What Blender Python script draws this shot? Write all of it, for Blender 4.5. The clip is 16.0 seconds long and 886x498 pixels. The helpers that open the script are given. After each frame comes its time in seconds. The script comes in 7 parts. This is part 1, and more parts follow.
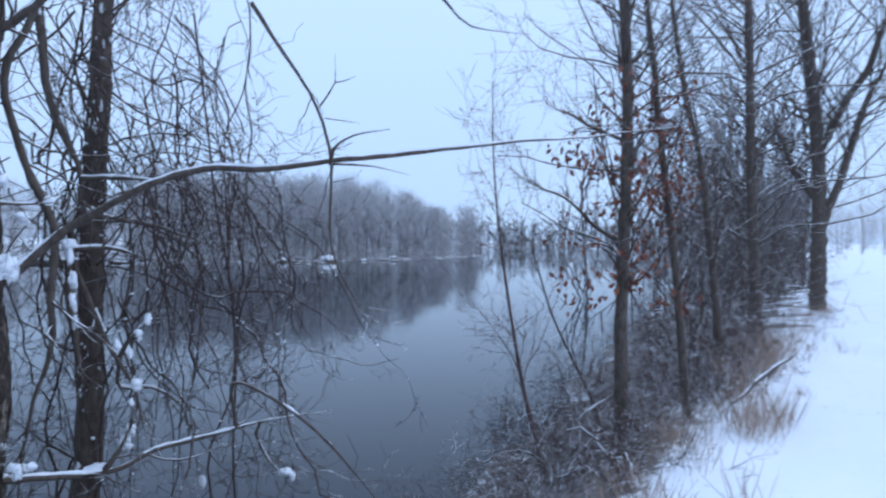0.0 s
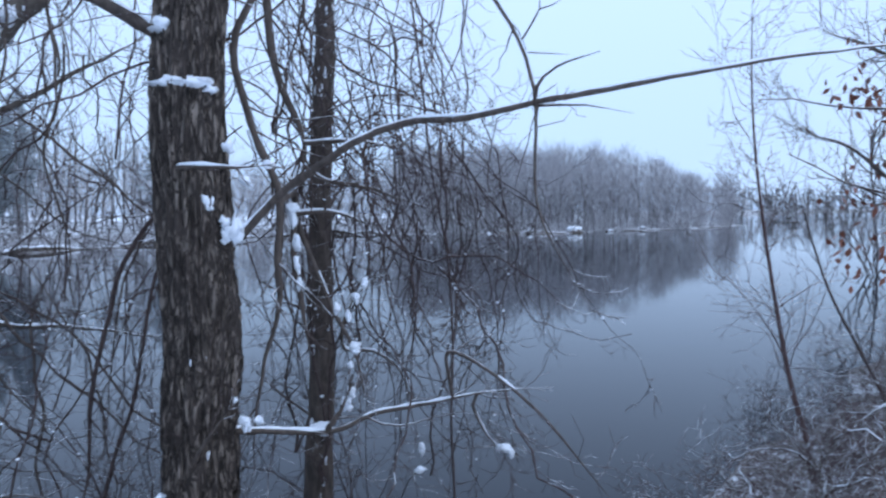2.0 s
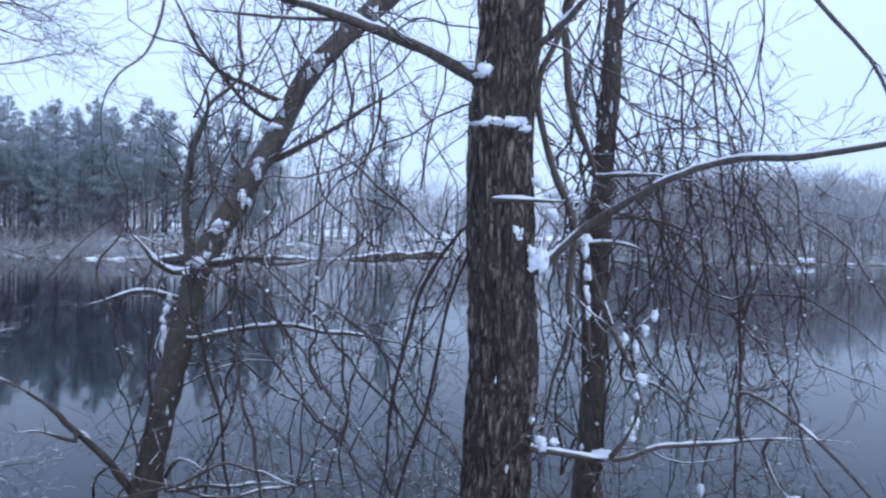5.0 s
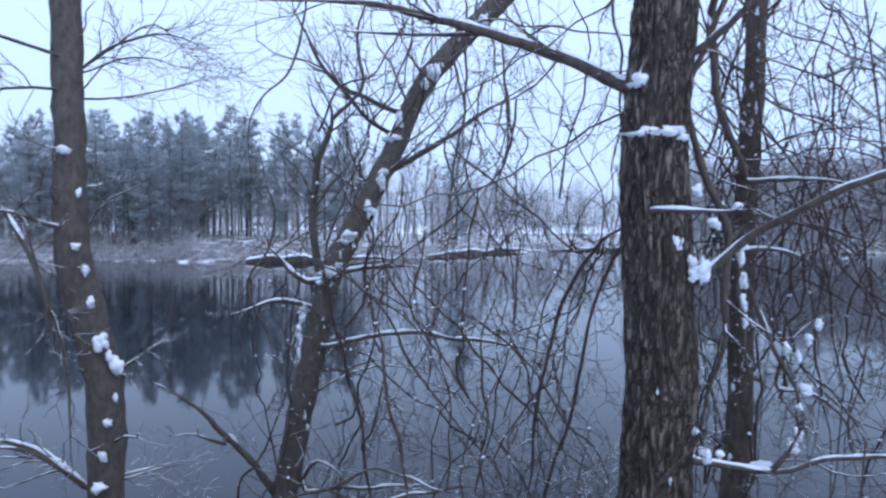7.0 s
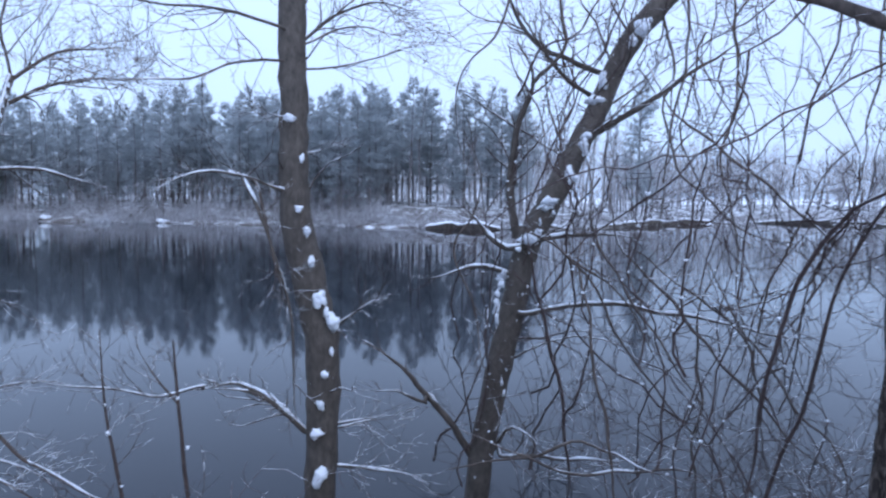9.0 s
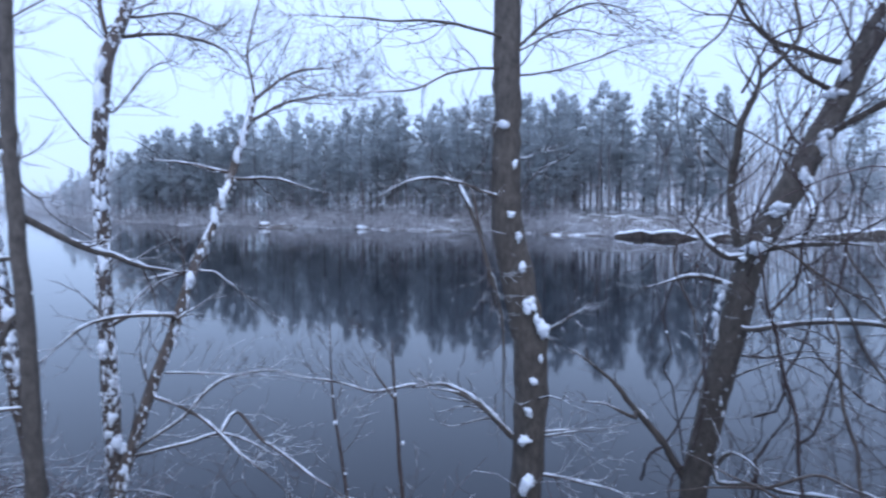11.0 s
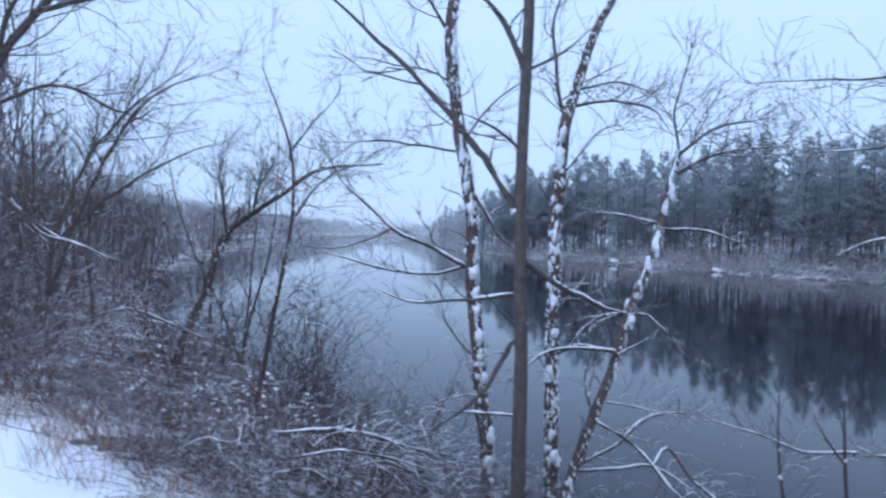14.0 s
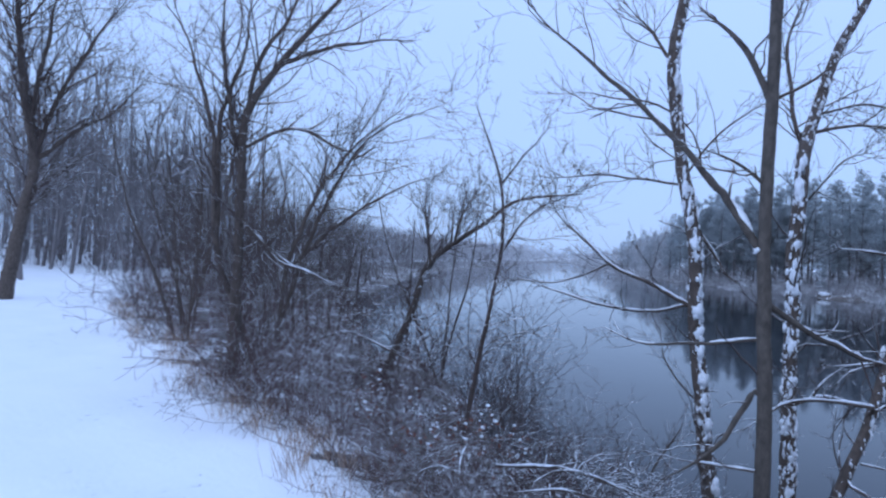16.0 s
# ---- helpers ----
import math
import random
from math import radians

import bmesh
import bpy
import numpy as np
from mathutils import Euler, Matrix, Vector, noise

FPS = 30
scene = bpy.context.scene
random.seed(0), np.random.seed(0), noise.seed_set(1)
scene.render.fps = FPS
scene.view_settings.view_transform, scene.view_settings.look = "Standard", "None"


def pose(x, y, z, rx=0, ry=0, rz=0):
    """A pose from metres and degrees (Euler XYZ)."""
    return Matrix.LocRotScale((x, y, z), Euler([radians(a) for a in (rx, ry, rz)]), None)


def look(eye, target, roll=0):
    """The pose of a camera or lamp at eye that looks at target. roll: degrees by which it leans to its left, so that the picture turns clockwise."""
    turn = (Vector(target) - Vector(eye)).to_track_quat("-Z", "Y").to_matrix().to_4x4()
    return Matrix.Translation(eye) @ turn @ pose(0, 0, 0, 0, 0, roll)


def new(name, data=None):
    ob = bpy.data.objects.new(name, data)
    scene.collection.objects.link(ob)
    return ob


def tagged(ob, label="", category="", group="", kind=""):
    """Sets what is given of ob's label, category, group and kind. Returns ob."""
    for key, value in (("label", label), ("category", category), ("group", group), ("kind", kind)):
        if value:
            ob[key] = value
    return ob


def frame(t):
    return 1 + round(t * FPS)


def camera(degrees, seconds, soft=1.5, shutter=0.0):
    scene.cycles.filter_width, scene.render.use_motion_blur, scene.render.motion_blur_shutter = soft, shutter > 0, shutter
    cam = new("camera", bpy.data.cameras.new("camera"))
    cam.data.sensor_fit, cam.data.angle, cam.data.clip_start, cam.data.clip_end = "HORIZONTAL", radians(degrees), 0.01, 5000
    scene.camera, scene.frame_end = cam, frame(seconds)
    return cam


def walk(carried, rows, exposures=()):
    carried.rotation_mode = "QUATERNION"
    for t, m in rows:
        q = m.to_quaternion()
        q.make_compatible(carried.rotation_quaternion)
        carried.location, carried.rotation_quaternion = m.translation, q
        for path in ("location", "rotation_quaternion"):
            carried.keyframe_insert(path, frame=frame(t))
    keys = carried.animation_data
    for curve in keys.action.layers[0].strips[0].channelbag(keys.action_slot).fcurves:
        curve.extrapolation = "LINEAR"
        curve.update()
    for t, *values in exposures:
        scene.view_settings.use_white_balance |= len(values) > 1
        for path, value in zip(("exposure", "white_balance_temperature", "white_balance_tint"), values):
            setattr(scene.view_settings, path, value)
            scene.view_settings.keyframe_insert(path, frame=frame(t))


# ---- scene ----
cam = camera(66.49, 16.0, 2.3, 0.4)
PATH = [
    (0.0, pose(0.724, 0.279, 1.639, 89.45, -0.16, -51.50)),
    (0.5, pose(0.916, 0.343, 1.609, 89.06, 0.07, -45.54)),
    (1.0, pose(1.026, 0.372, 1.594, 88.53, 0.59, -40.44)),
    (1.5, pose(1.092, 0.429, 1.585, 87.87, 0.68, -35.61)),
    (2.0, pose(1.106, 0.480, 1.579, 87.10, 0.69, -30.83)),
    (2.5, pose(1.076, 0.519, 1.580, 86.46, 0.62, -27.21)),
    (3.0, pose(1.025, 0.535, 1.590, 86.18, -0.05, -25.09)),
    (3.5, pose(0.955, 0.532, 1.599, 86.77, -0.39, -22.58)),
    (4.0, pose(0.853, 0.528, 1.605, 87.91, -0.52, -20.13)),
    (4.5, pose(0.726, 0.544, 1.609, 88.62, -0.84, -16.80)),
    (4.7, pose(0.678, 0.547, 1.615, 88.76, -1.07, -15.40)),
    (6.8, pose(0.183, 0.558, 1.713, 88.66, 0.17, -9.07)),
    (7.0, pose(0.161, 0.585, 1.711, 88.48, 0.11, -7.84)),
    (7.5, pose(0.085, 0.642, 1.699, 87.78, 0.26, -4.86)),
    (8.0, pose(0.013, 0.679, 1.695, 86.97, 0.25, -1.16)),
    (8.2, pose(0.012, 0.683, 1.696, 86.54, -0.07, 0.77)),
    (10.3, pose(-0.201, 0.754, 1.675, 85.43, -0.00, 14.42)),
    (10.5, pose(-0.205, 0.747, 1.677, 85.57, -0.13, 16.03)),
    (11.0, pose(-0.252, 0.717, 1.673, 86.35, -0.31, 22.37)),
    (11.5, pose(-0.304, 0.686, 1.662, 86.72, -0.56, 29.37)),
    (12.0, pose(-0.407, 0.641, 1.651, 86.93, -1.35, 34.22)),
    (12.5, pose(-0.466, 0.553, 1.642, 87.21, -1.12, 38.10)),
    (13.0, pose(-0.406, 0.356, 1.637, 87.94, -1.12, 42.70)),
    (13.5, pose(-0.406, 0.146, 1.706, 88.44, -2.17, 47.47)),
    (14.0, pose(-0.557, -0.119, 1.765, 88.81, -2.31, 50.89)),
    (14.5, pose(-0.734, -0.356, 1.807, 89.67, -1.56, 53.92)),
    (15.0, pose(-0.790, -0.390, 1.828, 89.94, -2.26, 58.57)),
    (15.5, pose(-0.789, -0.402, 1.827, 90.00, -2.64, 62.85)),
    (16.0, pose(-0.728, -0.424, 1.833, 90.24, -3.05, 65.91)),
]
EXPOSURES = [(0.0, 0.0, 6000, 12), (1.5, 0.1, 6100, 12), (3.5, 0.29, 6100, 17), (7.0, 0.27, 6100, 17), (11.0, 0.3, 5920, 18), (12.5, 0.2, 5900, 17), (14.5, -0.05, 5850, 14), (16.0, -0.25, 5550, 17)]
SKY = 1.0
walk(cam, PATH, EXPOSURES)

# ---- world and light: a low, even overcast at dusk ----
world = bpy.data.worlds.new("overcast_sky")
scene.world = world
world.use_nodes = True
wn, wl = world.node_tree.nodes, world.node_tree.links
wn.clear()
w_out = wn.new("ShaderNodeOutputWorld")
w_bg = wn.new("ShaderNodeBackground")
w_sky = wn.new("ShaderNodeTexSky")
w_sky.sky_type, w_sky.sun_disc = "NISHITA", False
w_sky.sun_elevation, w_sky.sun_rotation = radians(12), radians(140)
w_dim = wn.new("ShaderNodeVectorMath")
w_dim.operation = "SCALE"
w_dim.inputs["Scale"].default_value = 0.1
w_co = wn.new("ShaderNodeTexCoord")
w_sep = wn.new("ShaderNodeSeparateXYZ")
w_ramp = wn.new("ShaderNodeValToRGB")
w_ramp.color_ramp.elements[0].position = 0.0
w_ramp.color_ramp.elements[0].color = (0.57, 0.79, 1.12, 1)
w_ramp.color_ramp.elements[1].position = 1.0
w_ramp.color_ramp.elements[1].color = (0.95, 1.2, 1.62, 1)
w_mix = wn.new("ShaderNodeMix")
w_mix.data_type = "RGBA"
w_mix.inputs["Factor"].default_value = 0.88
wl.new(w_co.outputs["Generated"], w_sep.inputs[0])
wl.new(w_sep.outputs["Z"], w_ramp.inputs["Fac"])
wl.new(w_sky.outputs["Color"], w_dim.inputs[0])
wl.new(w_dim.outputs[0], w_mix.inputs["A"])
wl.new(w_ramp.outputs["Color"], w_mix.inputs["B"])
wl.new(w_mix.outputs["Result"], w_bg.inputs["Color"])
w_bg.inputs["Strength"].default_value = SKY
wl.new(w_bg.outputs[0], w_out.inputs["Surface"])

sun = new("sun", bpy.data.lights.new("sun", "SUN"))
sun.data.energy, sun.data.angle, sun.data.color = 0.5, radians(40), (0.93, 0.97, 1.0)
sun.matrix_world = look((20, -30, 40), (0, 0, 0))


# ---- materials ----
def material(name):
    m = bpy.data.materials.new(name)
    m.use_nodes = True
    return m, m.node_tree.nodes, m.node_tree.links, m.node_tree.nodes["Principled BSDF"]


def noise_node(n, l, co, scale, detail=6, rough=0.6, distort=0.0):
    t = n.new("ShaderNodeTexNoise")
    t.inputs["Scale"].default_value, t.inputs["Detail"].default_value = scale, detail
    t.inputs["Roughness"].default_value, t.inputs["Distortion"].default_value = rough, distort
    l.new(co, t.inputs["Vector"])
    return t.outputs["Fac"]


def ramp_node(n, l, fac, stops):
    r = n.new("ShaderNodeValToRGB")
    while len(r.color_ramp.elements) < len(stops):
        r.color_ramp.elements.new(0.5)
    for e, (p, c) in zip(r.color_ramp.elements, stops):
        e.position, e.color = p, (*c, 1)
    l.new(fac, r.inputs["Fac"])
    return r.outputs["Color"]


def math_node(n, l, op, a, b=None):
    m = n.new("ShaderNodeMath")
    m.operation = op
    for i, v in enumerate((a, b)):
        if v is None:
            continue
        if isinstance(v, (int, float)):
            m.inputs[i].default_value = v
        else:
            l.new(v, m.inputs[i])
    return m.outputs[0]


def mix_node(n, l, fac, a, b):
    m = n.new("ShaderNodeMix")
    m.data_type = "RGBA"
    for key, v in (("Factor", fac), ("A", a), ("B", b)):
        if isinstance(v, (int, float)):
            m.inputs[key].default_value = v
        elif isinstance(v, tuple):
            m.inputs[key].default_value = (*v, 1)
        else:
            l.new(v, m.inputs[key])
    return m.outputs["Result"]


def bump_node(n, l, bsdf, height, strength, distance):
    b = n.new("ShaderNodeBump")
    b.inputs["Strength"].default_value, b.inputs["Distance"].default_value = strength, distance
    l.new(height, b.inputs["Height"])
    l.new(b.outputs[0], bsdf.inputs["Normal"])


def dusted(n, l, co, amount, scale):
    """How much snow lies on a surface: on what faces up, in uneven patches."""
    geo = n.new("ShaderNodeNewGeometry")
    sep = n.new("ShaderNodeSeparateXYZ")
    l.new(geo.outputs["Normal"], sep.inputs[0])
    patch = noise_node(n, l, co, scale, 3)
    v = math_node(n, l, "ADD", sep.outputs["Z"], math_node(n, l, "MULTIPLY", math_node(n, l, "SUBTRACT", patch, 0.5), 2.4))
    return math_node(n, l, "MULTIPLY", math_node(n, l, "SUBTRACT", v, 1.0 - amount), 3.0)


def clamp01(n, l, v):
    c = n.new("ShaderNodeClamp")
    l.new(v, c.inputs[0])
    return c.outputs[0]


SNOW = (0.86, 0.89, 0.93)


def bark(name, dark, light, scale, stretch, bump, snow, snow_scale=3.0):
    m, n, l, bsdf = material(name)
    co = n.new("ShaderNodeTexCoord").outputs["Object"]
    mp = n.new("ShaderNodeMapping")
    mp.inputs["Scale"].default_value = (1, 1, stretch)
    l.new(co, mp.inputs["Vector"])
    grain = noise_node(n, l, mp.outputs[0], scale, 8, 0.65, 0.3)
    blotch = noise_node(n, l, co, scale * 0.12, 4)
    col = ramp_node(n, l, grain, [(0.3, dark), (0.72, light)])
    col = mix_node(n, l, math_node(n, l, "MULTIPLY", blotch, 0.5), col, tuple(0.6 * v for v in dark))
    lie = clamp01(n, l, dusted(n, l, co, snow, snow_scale))
    col = mix_node(n, l, lie, col, SNOW)
    l.new(col, bsdf.inputs["Base Color"])
    bsdf.inputs["Roughness"].default_value = 0.92
    bump_node(n, l, bsdf, grain, 0.7, bump)
    return m


def furrowed_bark():
    """Old, deeply ridged bark: long pale ridges between furrows whose shade is put into the colour."""
    m, n, l, bsdf = material("furrowed_bark")
    co = n.new("ShaderNodeTexCoord").outputs["Object"]
    mp = n.new("ShaderNodeMapping")
    mp.inputs["Scale"].default_value = (1, 1, 0.26)
    l.new(co, mp.inputs["Vector"])
    wob = noise_node(n, l, mp.outputs[0], 14, 4)
    v = n.new("ShaderNodeTexVoronoi")
    v.feature = "DISTANCE_TO_EDGE"
    v.inputs["Scale"].default_value = 21
    shift = n.new("ShaderNodeVectorMath")
    shift.operation = "ADD"
    add = n.new("ShaderNodeVectorMath")
    add.operation = "SCALE"
    add.inputs["Scale"].default_value = 0.11
    wobc = n.new("ShaderNodeTexNoise")
    wobc.inputs["Scale"].default_value = 16
    l.new(mp.outputs[0], wobc.inputs["Vector"])
    l.new(wobc.outputs["Color"], add.inputs[0])
    l.new(mp.outputs[0], shift.inputs[0])
    l.new(add.outputs[0], shift.inputs[1])
    l.new(shift.outputs[0], v.inputs["Vector"])
    crack = noise_node(n, l, mp.outputs[0], 30, 4, 0.55, 0.6)
    split = math_node(n, l, "MULTIPLY", math_node(n, l, "ABSOLUTE", math_node(n, l, "SUBTRACT", crack, 0.5)), 7.0)
    ridge = math_node(n, l, "MINIMUM", math_node(n, l, "MULTIPLY", v.outputs["Distance"], 1.3), split)
    fine = noise_node(n, l, co, 60, 6, 0.7)
    # soft light barely shows the relief, so the furrows are coloured dark as shade
    body = ramp_node(n, l, ridge, [(0.10, (0.026, 0.020, 0.017)), (0.19, (0.165, 0.132, 0.107)), (0.42, (0.275, 0.228, 0.19))])
    col = mix_node(n, l, math_node(n, l, "MULTIPLY", fine, 0.35), body, (0.09, 0.068, 0.056))
    col = mix_node(n, l, math_node(n, l, "MULTIPLY", noise_node(n, l, co, 2.5, 3), 0.35), col, (0.12, 0.085, 0.07))
    lie = clamp01(n, l, dusted(n, l, co, -0.25, 7.0))
    col = mix_node(n, l, lie, col, SNOW)
    l.new(col, bsdf.inputs["Base Color"])
    bsdf.inputs["Roughness"].default_value = 0.95
    h = math_node(n, l, "ADD", math_node(n, l, "MINIMUM", ridge, 0.34), math_node(n, l, "MULTIPLY", fine, 0.12))
    bump_node(n, l, bsdf, h, 1.0, 0.05)
    return m


def snow_material(name, scale, bump):
    m, n, l, bsdf = material(name)
    co = n.new("ShaderNodeTexCoord").outputs["Object"]
    a = noise_node(n, l, co, scale, 6)
    b = noise_node(n, l, co, scale * 14, 3)
    col = ramp_node(n, l, a, [(0.3, (0.80, 0.84, 0.90)), (0.7, SNOW)])
    l.new(col, bsdf.inputs["Base Color"])
    bsdf.inputs["Roughness"].default_value = 0.75
    bsdf.inputs["Subsurface Weight"].default_value = 0.0
    h = math_node(n, l, "ADD", a, math_node(n, l, "MULTIPLY", b, 0.3))
    bump_node(n, l, bsdf, h, 0.6, bump)
    return m


def ground_material(name, depth, gain):
    """Snow over leaf litter and dead grass: thick on the level path, thin and broken on banks and under trees."""
    m, n, l, bsdf = material(name)
    co = n.new("ShaderNodeTexCoord").outputs["Object"]
    big = noise_node(n, l, co, 0.9, 5)
    fine = noise_node(n, l, co, 9, 8, 0.7)
    grit = noise_node(n, l, co, 60, 3)
    litter = ramp_node(n, l, fine, [(0.3, (0.05, 0.043, 0.04)), (0.55, (0.13, 0.112, 0.102)), (0.8, (0.25, 0.215, 0.19))])
    geo = n.new("ShaderNodeNewGeometry")
    sep = n.new("ShaderNodeSeparateXYZ")
    l.new(geo.outputs["Normal"], sep.inputs[0])
    level = math_node(n, l, "MULTIPLY", math_node(n, l, "SUBTRACT", sep.outputs["Z"], depth), gain)
    patch = math_node(n, l, "MULTIPLY", math_node(n, l, "SUBTRACT", math_node(n, l, "ADD", math_node(n, l, "MULTIPLY", big, 0.5), math_node(n, l, "MULTIPLY", fine, 0.5)), 0.49), 11.0)
    lie = clamp01(n, l, math_node(n, l, "ADD", level, patch))
    white = ramp_node(n, l, big, [(0.3, (0.82, 0.86, 0.91)), (0.7, (0.87, 0.90, 0.94))])
    l.new(mix_node(n, l, lie, litter, white), bsdf.inputs["Base Color"])
    bsdf.inputs["Roughness"].default_value = 0.85
    h = math_node(n, l, "ADD", math_node(n, l, "ADD", big, math_node(n, l, "MULTIPLY", fine, 0.35)), math_node(n, l, "MULTIPLY", grit, 0.05))
    bump_node(n, l, bsdf, h, 0.5, 0.08)
    return m


def water_material():
    m, n, l, bsdf = material("still_water")
    co = n.new("ShaderNodeTexCoord").outputs["Object"]
    mp = n.new("ShaderNodeMapping")
    mp.inputs["Scale"].default_value = (0.5, 1.0, 1)
    l.new(co, mp.inputs["Vector"])
    swell = noise_node(n, l, mp.outputs[0], 0.5, 2)
    rip = noise_node(n, l, mp.outputs[0], 4.0, 3)
    murk = noise_node(n, l, co, 0.05, 3)
    l.new(ramp_node(n, l, murk, [(0.3, (0.004, 0.006, 0.011)), (0.7, (0.008, 0.010, 0.017))]), bsdf.inputs["Base Color"])
    bsdf.inputs["Roughness"].default_value = 0.045
    bsdf.inputs["IOR"].default_value = 1.33
    bsdf.inputs["Specular IOR Level"].default_value = 0.4
    bump_node(n, l, bsdf, math_node(n, l, "ADD", swell, math_node(n, l, "MULTIPLY", rip, 0.1)), 0.05, 0.06)
    return m


def leaf_material(name, dark, light, snow, rough=0.8, cover=0.6, thin=0.0):
    m, n, l, bsdf = material(name)
    geo = n.new("ShaderNodeNewGeometry")
    info = n.new("ShaderNodeObjectInfo")
    co = n.new("ShaderNodeTexCoord").outputs["Object"]
    v = math_node(n, l, "ADD", math_node(n, l, "MULTIPLY", geo.outputs["Random Per Island"], 0.7), math_node(n, l, "MULTIPLY", info.outputs["Random"], 0.3))
    col = ramp_node(n, l, v, [(0.1, dark), (0.9, light)])
    patch = noise_node(n, l, co, 0.8, 4, 0.6)
    lie = math_node(n, l, "MULTIPLY", clamp01(n, l, math_node(n, l, "MULTIPLY", math_node(n, l, "SUBTRACT", patch, 1.0 - snow), 4.0)), cover)
    l.new(mix_node(n, l, lie, col, SNOW), bsdf.inputs["Base Color"])
    bsdf.inputs["Roughness"].default_value = rough
    if thin:
        through_light = n.new("ShaderNodeBsdfTranslucent")
        blend = n.new("ShaderNodeMixShader")
        blend.inputs[0].default_value = thin
        l.new(bsdf.inputs["Base Color"].links[0].from_socket, through_light.inputs["Color"])
        l.new(bsdf.outputs[0], blend.inputs[1])
        l.new(through_light.outputs[0], blend.inputs[2])
        l.new(blend.outputs[0], n["Material Output"].inputs["Surface"])
    return m


M_FURROW = furrowed_bark()
M_BARK = bark("grey_brown_bark", (0.045, 0.034, 0.029), (0.19, 0.148, 0.122), 32, 0.35, 0.015, 0.14)
M_SMOOTH = bark("smooth_grey_bark", (0.052, 0.043, 0.037), (0.165, 0.138, 0.115), 26, 0.5, 0.008, 0.08)
M_TWIG = bark("twig_bark", (0.042, 0.03, 0.027), (0.14, 0.10, 0.086), 30, 1.0, 0.002, 0.38, 6.0)
M_VINE = bark("vine_bark", (0.032, 0.021, 0.020), (0.12, 0.08, 0.072), 30, 1.0, 0.002, 0.16, 9.0)
M_REDTWIG = bark("reddish_twig_bark", (0.06, 0.034, 0.032), (0.175, 0.105, 0.095), 30, 1.0, 0.002, 0.38, 9.0)
# base colour lifted to grey to stand for haze over distant trees
M_FAR = bark("hazed_far_bark", (0.15, 0.136, 0.138), (0.28, 0.258, 0.258), 6, 0.4, 0.01, 0.36, 1.2)
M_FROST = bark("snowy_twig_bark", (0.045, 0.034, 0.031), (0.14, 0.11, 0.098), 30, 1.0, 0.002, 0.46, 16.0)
# more haze put into the base colour; the snow dusting comes on top
M_MIST = bark("hazed_far_twigs", (0.40, 0.385, 0.395), (0.57, 0.555, 0.57), 6, 0.4, 0.01, 0.4, 1.2)
# palest haze tint, for the farthest woods; also snow-laden bushes at the waterline
M_PALE = bark("snow_and_haze_far_twigs", (0.50, 0.50, 0.52), (0.66, 0.66, 0.68), 6, 0.4, 0.01, 0.45, 1.2)
M_SNOW = snow_material("clinging_snow", 25, 0.01)
M_GROUND = ground_material("snowy_ground", 0.957, 50.0)
M_FLOOR = ground_material("forest_floor", 1.05, 4.0)
M_SHORE = ground_material("snowy_far_bank", 0.97, 8.0)
M_WATER = water_material()
# needle colour raised well above green to carry the haze; snow patches added over it
M_NEEDLE = leaf_material("hazed_pine_needles", (0.40, 0.44, 0.46), (0.53, 0.565, 0.58), 0.46, 0.8, 0.25, 0.45)
M_RUSSET = leaf_material("dead_leaves", (0.13, 0.04, 0.026), (0.28, 0.105, 0.064), 0.36)
M_STRAW = leaf_material("dry_grass", (0.27, 0.185, 0.14), (0.48, 0.37, 0.29), 0.36)
M_ROCK = bark("bank_earth", (0.10, 0.085, 0.076), (0.26, 0.222, 0.195), 3, 1.0, 0.05, 0.5, 1.0)


# ---- shaping helpers ----
def mesh_of(name, verts, faces, mat, smooth=True):
    me = bpy.data.meshes.new(name)
    me.from_pydata(verts, [], faces)
    if smooth:
        me.polygons.foreach_set("use_smooth", [True] * len(me.polygons))
    me.materials.append(mat)
    me.update()
    return me


def part(name, me, parent, label="", kind=""):
    ob = new(name, me)
    if parent is not None:
        ob.parent = parent
    if label or kind:
        tagged(ob, label=label, kind=kind)
    return ob


def thing(name, x, y, z, label, category, group="", kind=""):
    ob = new(name)
    ob.empty_display_size = 0.2
    ob.matrix_world = pose(x, y, z)
    return tagged(ob, label, category, group, kind)


def smooth_line(pts, step):
    """A smooth curve through the points (Catmull-Rom), in steps of about that length."""
    p = np.asarray(pts, float)
    if len(p) == 2:
        k = max(2, int(np.linalg.norm(p[1] - p[0]) / step) + 1)
        return p[0] + np.linspace(0, 1, k)[:, None] * (p[1] - p[0])
    q = np.vstack([2 * p[0] - p[1], p, 2 * p[-1] - p[-2]])
    out = []
    for i in range(1, len(q) - 2):
        k = max(1, int(np.linalg.norm(q[i + 1] - q[i]) / step))
        for t in np.arange(k) / k:
            a, b, c, d = q[i - 1], q[i], q[i + 1], q[i + 2]
            out.append(0.5 * (2 * b + (c - a) * t + (2 * a - 5 * b + 4 * c - d) * t * t + (3 * b - a - 3 * c + d) * t ** 3))
    out.append(p[-1])
    return np.array(out)


def cross(a, b):
    a, b = np.broadcast_arrays(a, b)
    return np.stack([a[..., 1] * b[..., 2] - a[..., 2] * b[..., 1], a[..., 2] * b[..., 0] - a[..., 0] * b[..., 2], a[..., 0] * b[..., 1] - a[..., 1] * b[..., 0]], -1)


